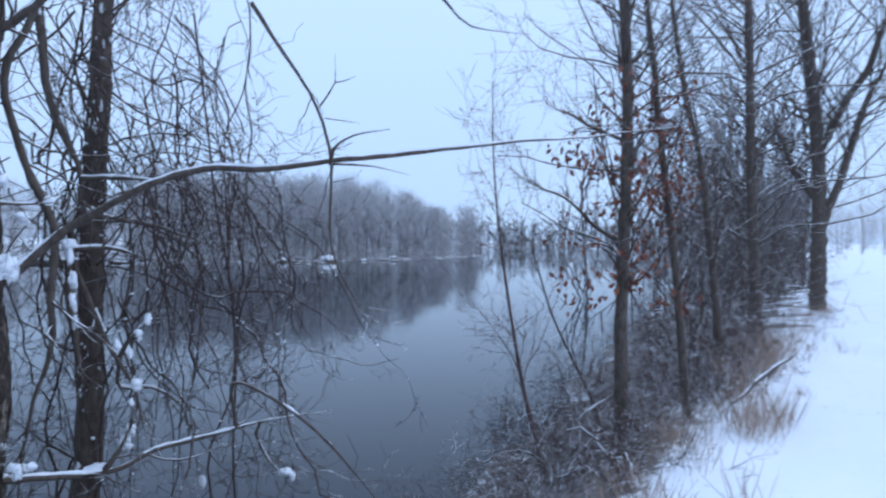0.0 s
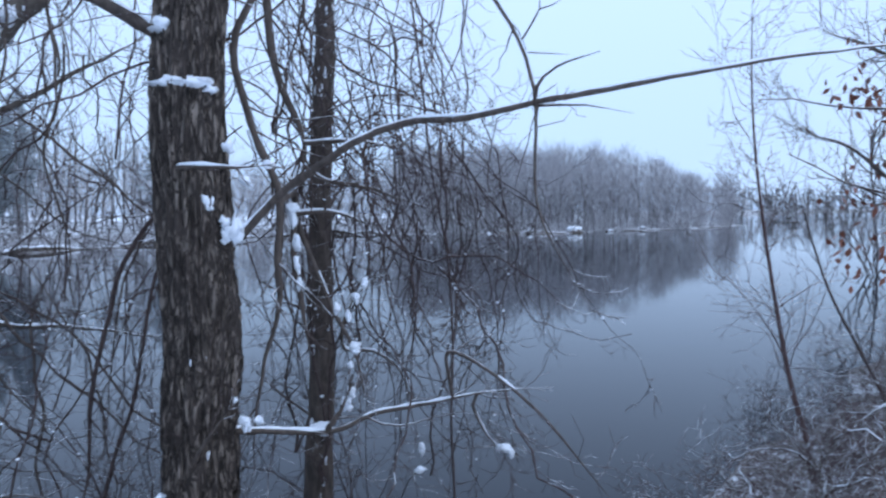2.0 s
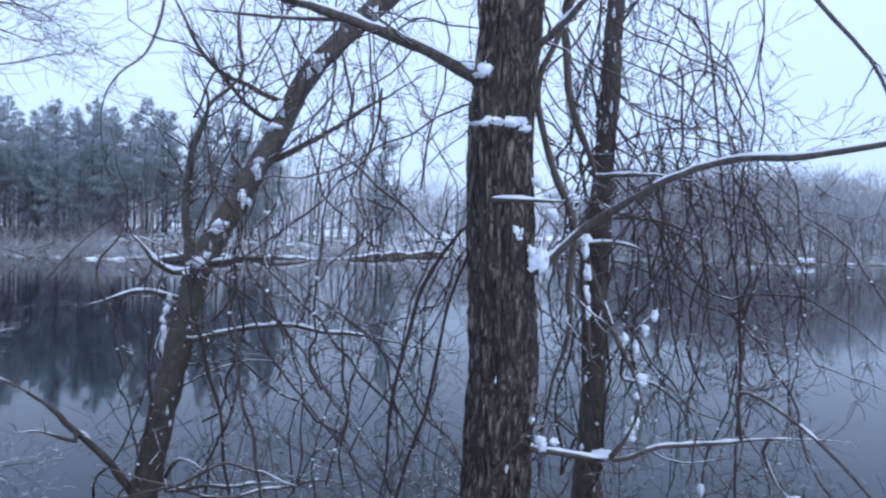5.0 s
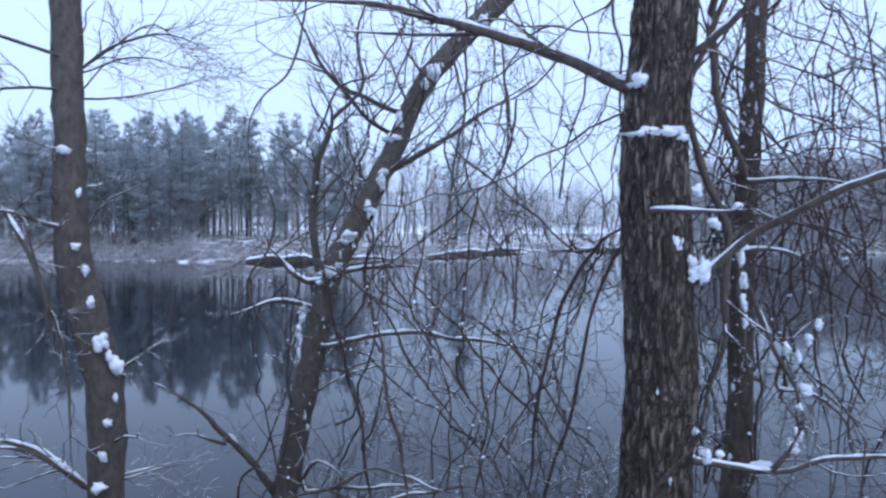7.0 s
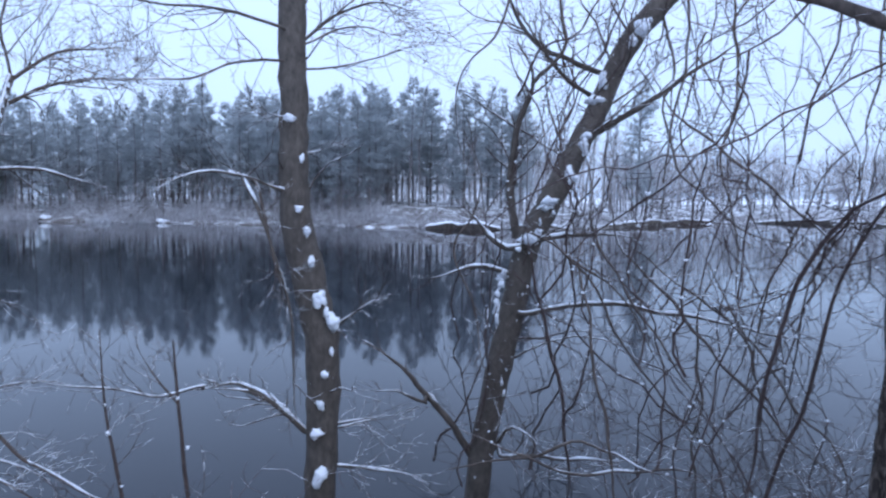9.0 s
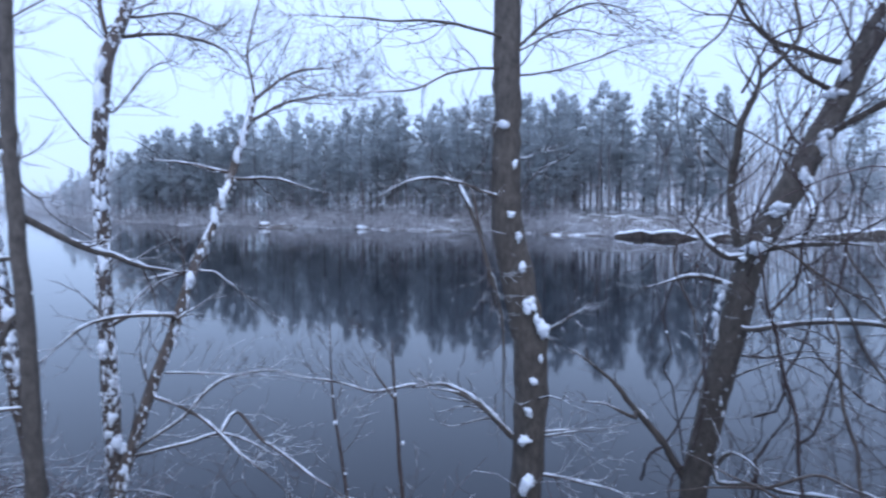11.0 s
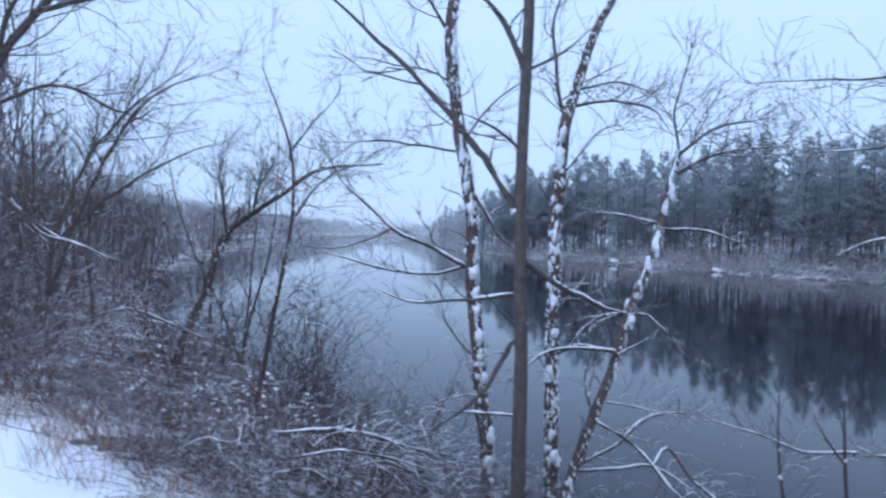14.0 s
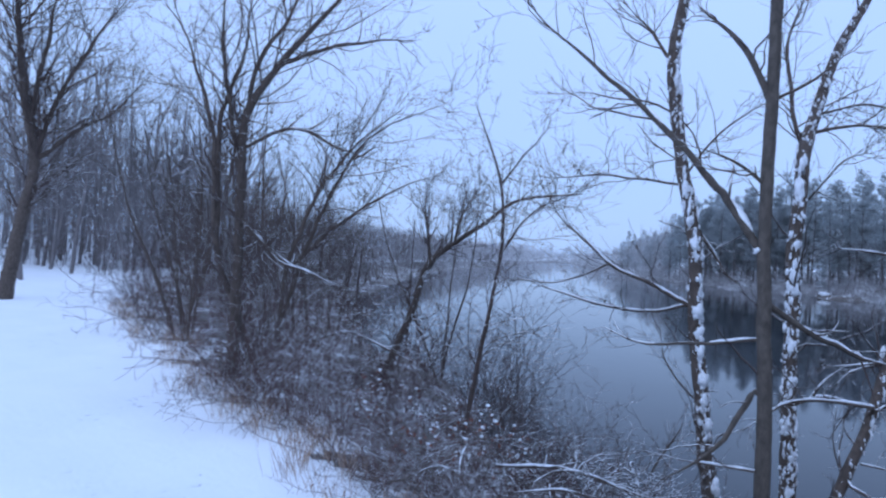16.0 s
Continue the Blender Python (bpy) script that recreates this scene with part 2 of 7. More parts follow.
class Tubes:
    """Gathers tapered tubes into one mesh."""

    def __init__(self):
        self.v, self.f, self.n = [], [], 0

    def add(self, pts, radii, sides=5, rough=0.0, rng=None, flat=1.0):
        p = np.asarray(pts, float)
        r = np.asarray(radii, float)
        if len(p) < 2:
            return
        t = np.empty_like(p)
        t[1:-1], t[0], t[-1] = p[2:] - p[:-2], p[1] - p[0], p[-1] - p[-2]
        t /= np.sqrt((t * t).sum(1, keepdims=True)) + 1e-9
        ref = np.array([0.0, 0.0, 1.0]) if abs(t[:, 2]).mean() < 0.8 else np.array([1.0, 0.0, 0.0])
        u = cross(t, ref)
        u /= np.linalg.norm(u, axis=1, keepdims=True) + 1e-9
        w = cross(u, t)
        if sides == 1:
            o = u * r[:, None]
            self.v.append(np.stack([p + o, p - o], 1).reshape(-1, 3))
            i = np.arange(len(p) - 1) * 2 + self.n
            self.f.append(np.stack([i, i + 1, i + 3, i + 2], -1))
            self.n += 2 * len(p)
            return
        a = np.arange(sides) * 2 * np.pi / sides
        k = np.ones((len(p), sides))
        if rough and rng is not None:
            k += rng.normal(0, rough, k.shape)
        ring = p[:, None] + (r[:, None] * k)[:, :, None] * (np.cos(a)[None, :, None] * u[:, None] + flat * np.sin(a)[None, :, None] * w[:, None])
        n0, m = self.n, len(p)
        self.v.append(ring.reshape(-1, 3))
        i = np.arange(m - 1)[:, None] * sides + np.arange(sides)[None]
        j = np.arange(m - 1)[:, None] * sides + (np.arange(sides)[None] + 1) % sides
        self.f.append(np.stack([i, j, j + sides, i + sides], -1).reshape(-1, 4) + n0)
        self.n += m * sides

    def mesh(self, name, mat, shift=(0, 0, 0)):
        if not self.v:
            return None
        v = np.concatenate(self.v) - np.asarray(shift)
        f = np.concatenate(self.f)
        me = bpy.data.meshes.new(name)
        me.vertices.add(len(v))
        me.vertices.foreach_set("co", v.astype(np.float32).ravel())
        me.loops.add(4 * len(f))
        me.polygons.add(len(f))
        me.loops.foreach_set("vertex_index", f.astype(np.int32).ravel())
        me.polygons.foreach_set("loop_start", np.arange(0, 4 * len(f), 4, dtype=np.int32))
        me.polygons.foreach_set("use_smooth", np.ones(len(f), dtype=bool))
        me.materials.append(mat)
        me.update(calc_edges=True)
        me.validate()
        return me


class Blades:
    """Gathers small flat leaves or needles, each four-cornered and bent."""

    def __init__(self):
        self.v, self.f, self.n = [], [], 0

    def add(self, p, d, side, length, width):
        d = np.asarray(d) / (np.linalg.norm(d) + 1e-9)
        s = cross(d, side)
        s = s / (np.linalg.norm(s) + 1e-9) * width / 2
        q = [p, p + d * length * 0.5 + s, p + d * length, p + d * length * 0.5 - s]
        self.v += [tuple(x) for x in q]
        self.f.append((self.n, self.n + 1, self.n + 2, self.n + 3))
        self.n += 4

    def mesh(self, name, mat):
        return mesh_of(name, self.v, self.f, mat, smooth=False)


def unit(v):
    return v / (math.sqrt(float((v * v).sum())) + 1e-9)


def wander(rng, p, d, length, n, wob, lift):
    """A crooked line from p along d; lift bends it up (or down, below zero)."""
    pts, d = [np.array(p, float)], unit(np.array(d, float))
    for _ in range(n):
        d = unit(d + rng.normal(0, wob, 3) + np.array([0, 0, lift]))
        pts.append(pts[-1] + d * length / n)
    return np.array(pts)


def off_axis(rng, d, angle):
    d = unit(d)
    side = unit(cross(d, rng.normal(0, 1, 3)))
    return unit(d * math.cos(angle) + side * math.sin(angle))


def sprout(rng, tubes, pts, radii, count, length, levels, angle=0.8, lift=0.05, wob=0.2, sides=3, start=0.15, thin=0.42, floor=0.0011, segs=(5, 4, 3), forks=None):
    """Grows twigs, and twigs on those, along a line."""
    m = len(pts)
    for _ in range(count):
        f = start + (1 - start) * rng.random()
        i = min(m - 2, int(f * (m - 1)))
        g = f * (m - 1) - i
        p = pts[i] * (1 - g) + pts[i + 1] * g
        r = max(floor, min(radii[i] * thin * (0.5 + 0.7 * rng.random()), 0.0045 + 1.2 * floor + 0.0035 * length))
        d = off_axis(rng, pts[i + 1] - pts[i], angle * (0.6 + 0.8 * rng.random()))
        ln = length * (0.35 + 0.9 * rng.random())
        k = segs[0]
        q = wander(rng, p, d, ln, k, wob * (0.8 + 0.6 * rng.random()), lift + rng.normal(0, 0.05))
        rr = np.linspace(r, max(floor * 0.6, r * 0.35), k + 1)
        tubes.add(q, rr, sides)
        if levels > 1:
            sprout(rng, tubes, q, rr, forks or max(2, min(5, int(count * 0.45))), ln * 0.5, levels - 1, angle, lift, wob, 1 if sides == 1 else 3, 0.2, thin, floor, segs[1:] or segs, forks)


def lump(rng, v, f, c, size, rough=1.0):
    """An uneven lump of snow added to the lists v and f."""
    n0 = len(v)
    rows, cols = (6, 9) if rough < 1.5 else (4, 6)
    o = Vector(rng.uniform(0, 50, 3))
    for i in range(rows + 1):
        th = math.pi * i / rows
        for j in range(cols):
            ph = 2 * math.pi * j / cols
            n = Vector((math.sin(th) * math.cos(ph), math.sin(th) * math.sin(ph), math.cos(th)))
            k = 0.9 + rough * (0.6 * noise.noise(n * 1.2 + o) + 0.25 * noise.noise(n * 2.9 + o))
            v.append((c[0] + size[0] * k * n.x, c[1] + size[1] * k * n.y, c[2] + size[2] * k * n.z))
    for i in range(rows):
        for j in range(cols):
            a, b = n0 + i * cols + j, n0 + i * cols + (j + 1) % cols
            f.append((a, b, b + cols, a + cols))


# ---- the lie of the land ----
EDGE_X = (-900, -340, -257, -190, -136, -94, -70, -47, -32, -19.5, -10.2, -7.3, -5.3, 0, 5.3, 11.5, 15.2, 30, 80, 200, 400, 900)
EDGE_Y = (640, 215, 150, 102, 62, 33, 18, 6.5, 0.0, -0.9, 0.15, 0.75, 1.0, 1.65, 1.95, 2.5, 2.8, 4.7, 14, 45, 100, 260)
FAR_X = (-900, -340, -270, -200, -150, -115, -100, -81, -60, -40, -20, -8, 0, 8, 18, 30, 42, 55, 82, 100, 137, 170, 250, 400, 900)
FAR_Y = (600, 232, 192, 148, 114, 92, 83, 75, 66, 65, 63, 60, 59, 66, 80, 86, 76, 65, 66, 72, 100, 150, 200, 240, 420)
RISE_X = (-120, -60, -34, -6, 2, 14, 40, 100)
RISE_Y = (0.8, 1.3, 1.9, 1.8, 1.0, 0.7, 0.8, 0.8)
WATER_Z = -0.9
BANK_X = (-200, -40, -20, -13, -8, -3, 0, 4, 8, 15, 40, 200)
BANK_W = (14, 12, 8.5, 7.5, 4.6, 3.2, 2.9, 2.8, 3.3, 5.4, 10, 14)


def edge_y(x):
    return np.interp(x, EDGE_X, EDGE_Y)


def far_y(x):
    return np.interp(x, FAR_X, FAR_Y)


def ease(a, b, x):
    t = np.clip((x - a) / (b - a), 0, 1)
    return t * t * (3 - 2 * t)


def land(x, y):
    x, y = np.asarray(x, float), np.asarray(y, float)
    wave = 0.35 * np.sin(x * 1.3 + 0.6) + 0.2 * np.sin(x * 3.1)
    s = y - edge_y(x) + 0.25 * wave
    wide = np.interp(x, BANK_X, BANK_W)
    near = -1.0 * ease(0, 1, (s + 0.15) / wide) - 1.3 * ease(0, 1, (s - 0.9 * wide) / 3.5)
    near = near + 0.02 * np.sin(x * 0.9 + y * 1.7) + 0.015 * np.sin(2.3 * x - 3.1 * y)
    near = near + 0.25 * ease(7, 30, -s) * ease(5, 30, np.abs(x))
    lane = y - edge_y(x) + 2.7 + 0.25 * np.sin(x * 0.5)
    step = 0.5 + 0.5 * np.sin(x * 8.5 + 2.5 * np.sign(lane))
    near = near - 0.05 * step * (np.exp(-((lane - 0.17) / 0.12) ** 2) + np.exp(-((lane + 0.17) / 0.12) ** 2)) * ease(2.0, 3.0, np.abs(x)) * (1 - ease(20, 30, np.abs(x)))
    near = near - 0.03 * np.exp(-((lane - 1.4) / 0.5) ** 2) * (0.6 + 0.4 * np.sin(x * 3.7))
    jag = 1.2 * np.sin(x * 0.37) + 0.7 * np.sin(x * 0.91 + 1) + 0.4 * np.sin(x * 2.1)
    q = y - far_y(x) + jag
    far = -2.3 + 1.5 * ease(-3, 0.2, q) + np.interp(x, RISE_X, RISE_Y) * ease(0.3, 9.0, q) + 0.6 * ease(6, 30, q) + 2.5 * ease(30, 260, q) + 0.12 * np.sin(x * 0.8 + y * 0.5) * ease(0, 4, q)
    return np.where(q > -3.2, np.maximum(far, -2.3), near)


def make_ground():
    r = np.concatenate([np.linspace(0.0, 12, 70)[1:], np.geomspace(12.2, 150, 100), np.geomspace(153, 4000, 36)])
    a = np.concatenate([np.radians(np.linspace(-95, 95, 360)), np.radians(np.linspace(96, 264, 40))])
    R, A = np.meshgrid(r, a, indexing="ij")
    x, y = -R * np.sin(A), R * np.cos(A)
    z = land(x, y)
    v = np.stack([x, y, z], -1).reshape(-1, 3)
    m = len(a)
    i = np.arange(len(r) - 1)[:, None] * m + np.arange(m)[None]
    j = np.arange(len(r) - 1)[:, None] * m + (np.arange(m)[None] + 1) % m
    f = np.stack([i, j, j + m, i + m], -1).reshape(-1, 4)
    v = np.vstack([v, [[0, 0, float(land(0, 0))]]])
    me = bpy.data.meshes.new("ground")
    faces = [tuple(q) for q in f[:, ::-1].tolist()] + [(len(v) - 1, (k + 1) % m, k)[::-1] for k in range(m)]
    me.from_pydata(v.tolist(), [], faces)
    bm = bmesh.new()
    bm.from_mesh(me)
    bmesh.ops.recalc_face_normals(bm, faces=bm.faces)
    if sum(face.normal.z for face in bm.faces) < 0:
        bmesh.ops.reverse_faces(bm, faces=bm.faces)
    bm.to_mesh(me)
    bm.free()
    me.polygons.foreach_set("use_smooth", [True] * len(me.polygons))
    me.materials.append(M_GROUND)
    me.materials.append(M_FLOOR)
    me.materials.append(M_SHORE)
    for face in me.polygons:
        c = face.center
        back = c.y - float(far_y(c.x))
        inner = c.y - float(edge_y(c.x)) - 0.9 - 0.5 * math.sin(c.x * 2.3) - 0.4 * math.sin(c.x * 5.1)
        face.material_index = 0 if inner < 0 or back > 90 else 2 if back > -8 else 1
    tagged(new("ground", me), "snow-covered riverbank path and wooded banks", "ground", kind="structure")


make_ground()

bm = bmesh.new()
bmesh.ops.create_grid(bm, x_segments=40, y_segments=24, size=1.0)
for vert in bm.verts:
    vert.co = Vector((vert.co.x * 900, 170 + vert.co.y * 260, WATER_Z))
me = bpy.data.meshes.new("water")
bm.to_mesh(me)
bm.free()
me.materials.append(M_WATER)
tagged(new("water", me), "calm dark river reflecting the grey sky", "river", kind="structure")


# ---- far woods ----
def ground_at(x, y):
    return float(land(x, y))


def pine_meshes(rng, h, low):
    """A tall pine: bare lower stem with dead stubs, irregular layered crown above."""
    tr, bl = Tubes(), Blades()
    line = wander(rng, (0, 0, -0.3), (rng.normal(0, 0.02), rng.normal(0, 0.02), 1), h + 0.3, 10, 0.012, 0.05)
    rad = np.linspace(0.011 * h, 0.02, 11)
    tr.add(line, rad, 7, 0.04, rng)
    z = low * h * 0.5
    lopside = rng.random() * 6.28
    while z < h * 0.985:
        f = z / h
        i = min(9, int(f * 10))
        g = f * 10 - i
        p = line[i] * (1 - g) + line[i + 1] * g
        up = (f - low) / (1 - low)
        tier = 0.65 + 0.55 * rng.random()
        for k in range(rng.integers(4, 7)):
            a = rng.random() * 2 * math.pi
            if up < 0:
                if rng.random() < 0.6:
                    continue
                ln = h * 0.07 * (0.5 + rng.random())
            else:
                ln = h * 0.2 * (0.45 + 0.55 * min(1, up * 4)) * (1 - up) ** 0.9 * tier * (0.6 + 0.6 * rng.random()) * (1 + 0.25 * math.cos(a - lopside)) + 0.2
            d = np.array([math.cos(a), math.sin(a), 0.05 + 0.6 * max(0, up - 0.25)])
            q = wander(rng, p, d, ln, 3, 0.1, 0.04)
            tr.add(q, np.linspace(0.03, 0.01, 4), 3)
            if up < -0.15:
                continue
            side = np.array([-math.sin(a), math.cos(a), 0.0])
            for c in range(int(10 + ln * 24)):
                t = 0.2 + 0.85 * rng.random() ** 0.8
                j = min(2, int(t * 3))
                pp = q[j] + (q[j + 1] - q[j]) * (t * 3 - j)
                lobe = rng.normal(0, 0.13 + 0.16 * ln * t * (1.15 - t))
                dd = unit(np.array([math.cos(a), math.sin(a), 0.35]) + side * (0.5 * np.sign(lobe)) + rng.normal(0, 0.3, 3))
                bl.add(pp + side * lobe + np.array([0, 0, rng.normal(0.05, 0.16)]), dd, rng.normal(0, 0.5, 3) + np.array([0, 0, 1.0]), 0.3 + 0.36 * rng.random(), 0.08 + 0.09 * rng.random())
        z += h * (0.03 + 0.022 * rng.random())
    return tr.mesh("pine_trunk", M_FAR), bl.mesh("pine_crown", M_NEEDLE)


def bare_meshes(rng, h, spread, levels=3, first=0.35, count=16, twigs=9, floor=0.006, lean=0.03, mat=None, stems=1, segs=(2, 1), forks=2, girth=0.0085, top=0.8):
    """A leafless broad-leaved tree: tapering stem, rising limbs, a mist of twigs."""
    tr, cr = Tubes(), Tubes()
    for s in range(stems):
        d0 = (rng.normal(0, lean + 0.12 * (stems > 1)), rng.normal(0, lean + 0.12 * (stems > 1)), 1)
        line = wander(rng, (0.12 * rng.normal() * (stems > 1), 0.12 * rng.normal() * (stems > 1), -0.3), d0, h * (0.8 + 0.2 * rng.random()) + 0.3, 12, 0.05, 0.03)
        rad = np.linspace(girth * h, floor, 13) * (0.75 if stems > 1 else 1)
        tr.add(line, rad, 5, 0.05, rng)
        for _ in range(count):
            f = first + (0.97 - first) * rng.random()
            i = min(11, int(f * 12))
            p = line[i] + (line[i + 1] - line[i]) * (f * 12 - i)
            a = rng.random() * 2 * math.pi
            el = 0.35 + 0.9 * rng.random()
            d = np.array([math.cos(a) * math.cos(el), math.sin(a) * math.cos(el), math.sin(el)])
            ln = h * spread * (1.15 - top * f) * (0.5 + 0.8 * rng.random())
            q = wander(rng, p, d, ln, 4, 0.14, 0.06)
            r0 = max(floor, rad[i] * 0.45)
            rr = np.linspace(r0, floor * 0.8, 5)
            cr.add(q, rr, 3)
            sprout(rng, cr, q, rr, twigs, ln * 0.45, levels - 1, 0.65, 0.05, 0.16, 1 if floor >= 0.02 else 3, 0.12, 0.5, floor * (0.75 if floor < 0.02 else 0.95), segs, forks)
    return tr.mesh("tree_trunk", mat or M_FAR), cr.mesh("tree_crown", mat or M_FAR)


def stand(kind, made, label, category, group, x, y, turn, size, z=None):
    ob = thing(kind, x, y, (ground_at(x, y) if z is None else z) - 0.02, label, category, group)
    ob.rotation_euler = (0, 0, turn)
    ob.scale = (size, size, size)
    part("trunk", made[0], ob)
    part("crown", made[1], ob)
    return ob


def polar(az, d):
    return -d * math.sin(radians(az)), d * math.cos(radians(az))


rng = np.random.default_rng(11)
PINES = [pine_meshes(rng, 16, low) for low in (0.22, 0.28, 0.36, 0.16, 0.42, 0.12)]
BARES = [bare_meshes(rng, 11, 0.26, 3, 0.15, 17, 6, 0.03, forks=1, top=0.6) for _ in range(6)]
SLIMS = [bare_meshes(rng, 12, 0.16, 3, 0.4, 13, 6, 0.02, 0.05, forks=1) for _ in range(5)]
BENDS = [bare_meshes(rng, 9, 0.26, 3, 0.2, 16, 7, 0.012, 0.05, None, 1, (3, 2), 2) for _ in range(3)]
NEARS = [bare_meshes(rng, 8, 0.24, 3, 0.15, 18 // s, 7, 0.006, 0.06, M_BARK, s, (3, 2), 3) for s in (1, 2, 3, 1, 2)]


def shore_distance(az):
    for d in np.arange(40.0, 400.0, 1.0):
        x, y = polar(az, d)
        if y > far_y(x):
            return d
    return 400.0


def far_wood(kind, made, label, category, group, count, az0, az1, back0, back1, size0, size1):
    """Trees scattered behind the far shore between two bearings."""
    for k in range(count):
        az = az0 + (az1 - az0) * (k + rng.random()) / count
        d = shore_distance(az) + back0 + (back1 - back0) * rng.random()
        x, y = polar(az, d)
        stand(kind, made[rng.integers(len(made))], label, category, group, x, y, rng.random() * 6.28, size0 + (size1 - size0) * rng.random())


PINE_LABEL = "tall dark pine on the far bank, dusted with snow and paled for haze"
FAR_PINES = "pines on the far bank"
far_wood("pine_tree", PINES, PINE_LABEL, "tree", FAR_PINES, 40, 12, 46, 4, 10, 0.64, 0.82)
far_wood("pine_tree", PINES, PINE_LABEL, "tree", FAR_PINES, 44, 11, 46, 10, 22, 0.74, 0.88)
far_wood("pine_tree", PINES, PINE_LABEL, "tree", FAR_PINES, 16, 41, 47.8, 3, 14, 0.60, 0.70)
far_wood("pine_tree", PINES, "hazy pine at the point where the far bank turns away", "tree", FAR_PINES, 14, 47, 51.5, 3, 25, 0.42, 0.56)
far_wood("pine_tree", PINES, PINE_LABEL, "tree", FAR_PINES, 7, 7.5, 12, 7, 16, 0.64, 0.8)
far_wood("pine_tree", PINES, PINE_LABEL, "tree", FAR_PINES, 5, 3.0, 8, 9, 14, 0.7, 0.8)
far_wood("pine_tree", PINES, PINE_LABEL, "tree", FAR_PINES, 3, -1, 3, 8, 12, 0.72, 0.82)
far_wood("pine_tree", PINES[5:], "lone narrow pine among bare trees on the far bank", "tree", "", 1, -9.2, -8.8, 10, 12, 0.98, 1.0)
far_wood("bare_tree", SLIMS, "slender leafless tree on the snowy far bank", "tree", "bare trees on the far bank", 54, -10, 14, 6, 34, 0.85, 1.1)
far_wood("bare_tree", BARES, "leafless grey tree on the snowy far bank", "tree", "bare trees on the far bank", 44, -34, -7, 6, 34, 0.55, 0.9)
far_wood("bare_tree", BARES, "leafless grey tree in the wood across the river", "tree", "bare wood across the river", 40, -50.0, -30, 0.5, 5, 0.55, 0.75)


def joined_wood(name, label, made, count, place, size0, size1, mat):
    """A far wood that nobody could count, as one mesh."""
    vs, fs, n = [], [], 0
    src = []
    for pair in made:
        for me in pair:
            v = np.zeros(len(me.vertices) * 3, dtype=np.float32)
            me.vertices.foreach_get("co", v)
            f = np.zeros(len(me.loops), dtype=np.int32)
            me.loops.foreach_get("vertex_index", f)
            src.append((v.reshape(-1, 3), f.reshape(-1, 4)))
    for k in range(count):
        x, y = place(k)
        a, s = rng.random() * 6.28, size0 + (size1 - size0) * rng.random()
        i = 2 * rng.integers(len(made))
        for v, f in src[i:i + 2]:
            w = np.stack([s * (v[:, 0] * math.cos(a) - v[:, 1] * math.sin(a)) + x, s * (v[:, 0] * math.sin(a) + v[:, 1] * math.cos(a)) + y, s * v[:, 2] + ground_at(x, y)], -1)
            vs.append(w)
            fs.append(f + n)
            n += len(v)
    tb = Tubes()
    tb.v, tb.f = vs, fs
    tagged(new(name, tb.mesh(name, mat)), label, "woods", kind="stuff")


THIN = [bare_meshes(rng, 11, 0.3, 2, 0.06, 16, 4, 0.05, segs=(1,), girth=0.006, top=0.5) for _ in range(6)]
DIM = [bare_meshes(rng, 11, 0.34, 2, 0.04, 12, 3, 0.1, segs=(1,), girth=0.008, top=0.4) for _ in range(5)]


def behind(az0, az1, b0, b1):
    def place(k):
        az = az0 + (az1 - az0) * rng.random()
        return polar(az, shore_distance(az) + b0 + (b1 - b0) * rng.random())
    return place


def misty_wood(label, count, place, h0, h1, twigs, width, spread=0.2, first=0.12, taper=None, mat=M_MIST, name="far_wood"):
    """A far leafless wood: stems under round crowns, each a mist of fine rising twigs."""
    tb = Tubes()
    for k in range(count):
        x, y = place(k)
        h = h0 + (h1 - h0) * rng.random()
        if taper:
            h *= float(np.interp(math.degrees(math.atan2(-x, y)), *taper))
        o = np.array([x, y, ground_at(x, y) - 0.2])
        lean = np.array([rng.normal(0, 0.05), rng.normal(0, 0.05), 1.0])
        tb.add(o + lean * h * np.array([[0.0], [0.5], [0.95]]), np.array([0.010, 0.007, 0.002]) * h, 3)
        f = first + (1 - first) * rng.random(twigs) ** 0.8
        a = rng.random(twigs) * 6.283
        wide = spread * h * np.sin(np.pi * np.clip((f - first) / (1.06 - first), 0.03, 1) ** 0.85) ** 0.7
        rho = wide * np.sqrt(rng.random(twigs))
        out = np.stack([np.cos(a), np.sin(a), np.zeros(twigs)], -1)
        p = o + lean * (f * h)[:, None] * 0.94 + out * rho[:, None]
        d = out * rng.uniform(0.2, 0.9, (twigs, 1)) + np.array([0, 0, 0.9]) + rng.normal(0, 0.3, (twigs, 3))
        d *= (h * rng.uniform(0.06, 0.16, twigs) / np.sqrt((d * d).sum(1)))[:, None]
        s = rng.normal(0, 1, (twigs, 3)) * np.array([1, 1, 0.3])
        s *= (width * rng.uniform(0.5, 1.0, twigs) / (2 * np.sqrt((s * s).sum(1))))[:, None]
        tb.v.append(np.stack([p - s, p + s, p + d + 0.4 * s, p + d - 0.4 * s], 1).reshape(-1, 3))
        tb.f.append(np.arange(4 * twigs).reshape(-1, 4) + tb.n)
        tb.n += 4 * twigs
    tagged(new(name, tb.mesh(name, mat)), label, "woods", kind="stuff")


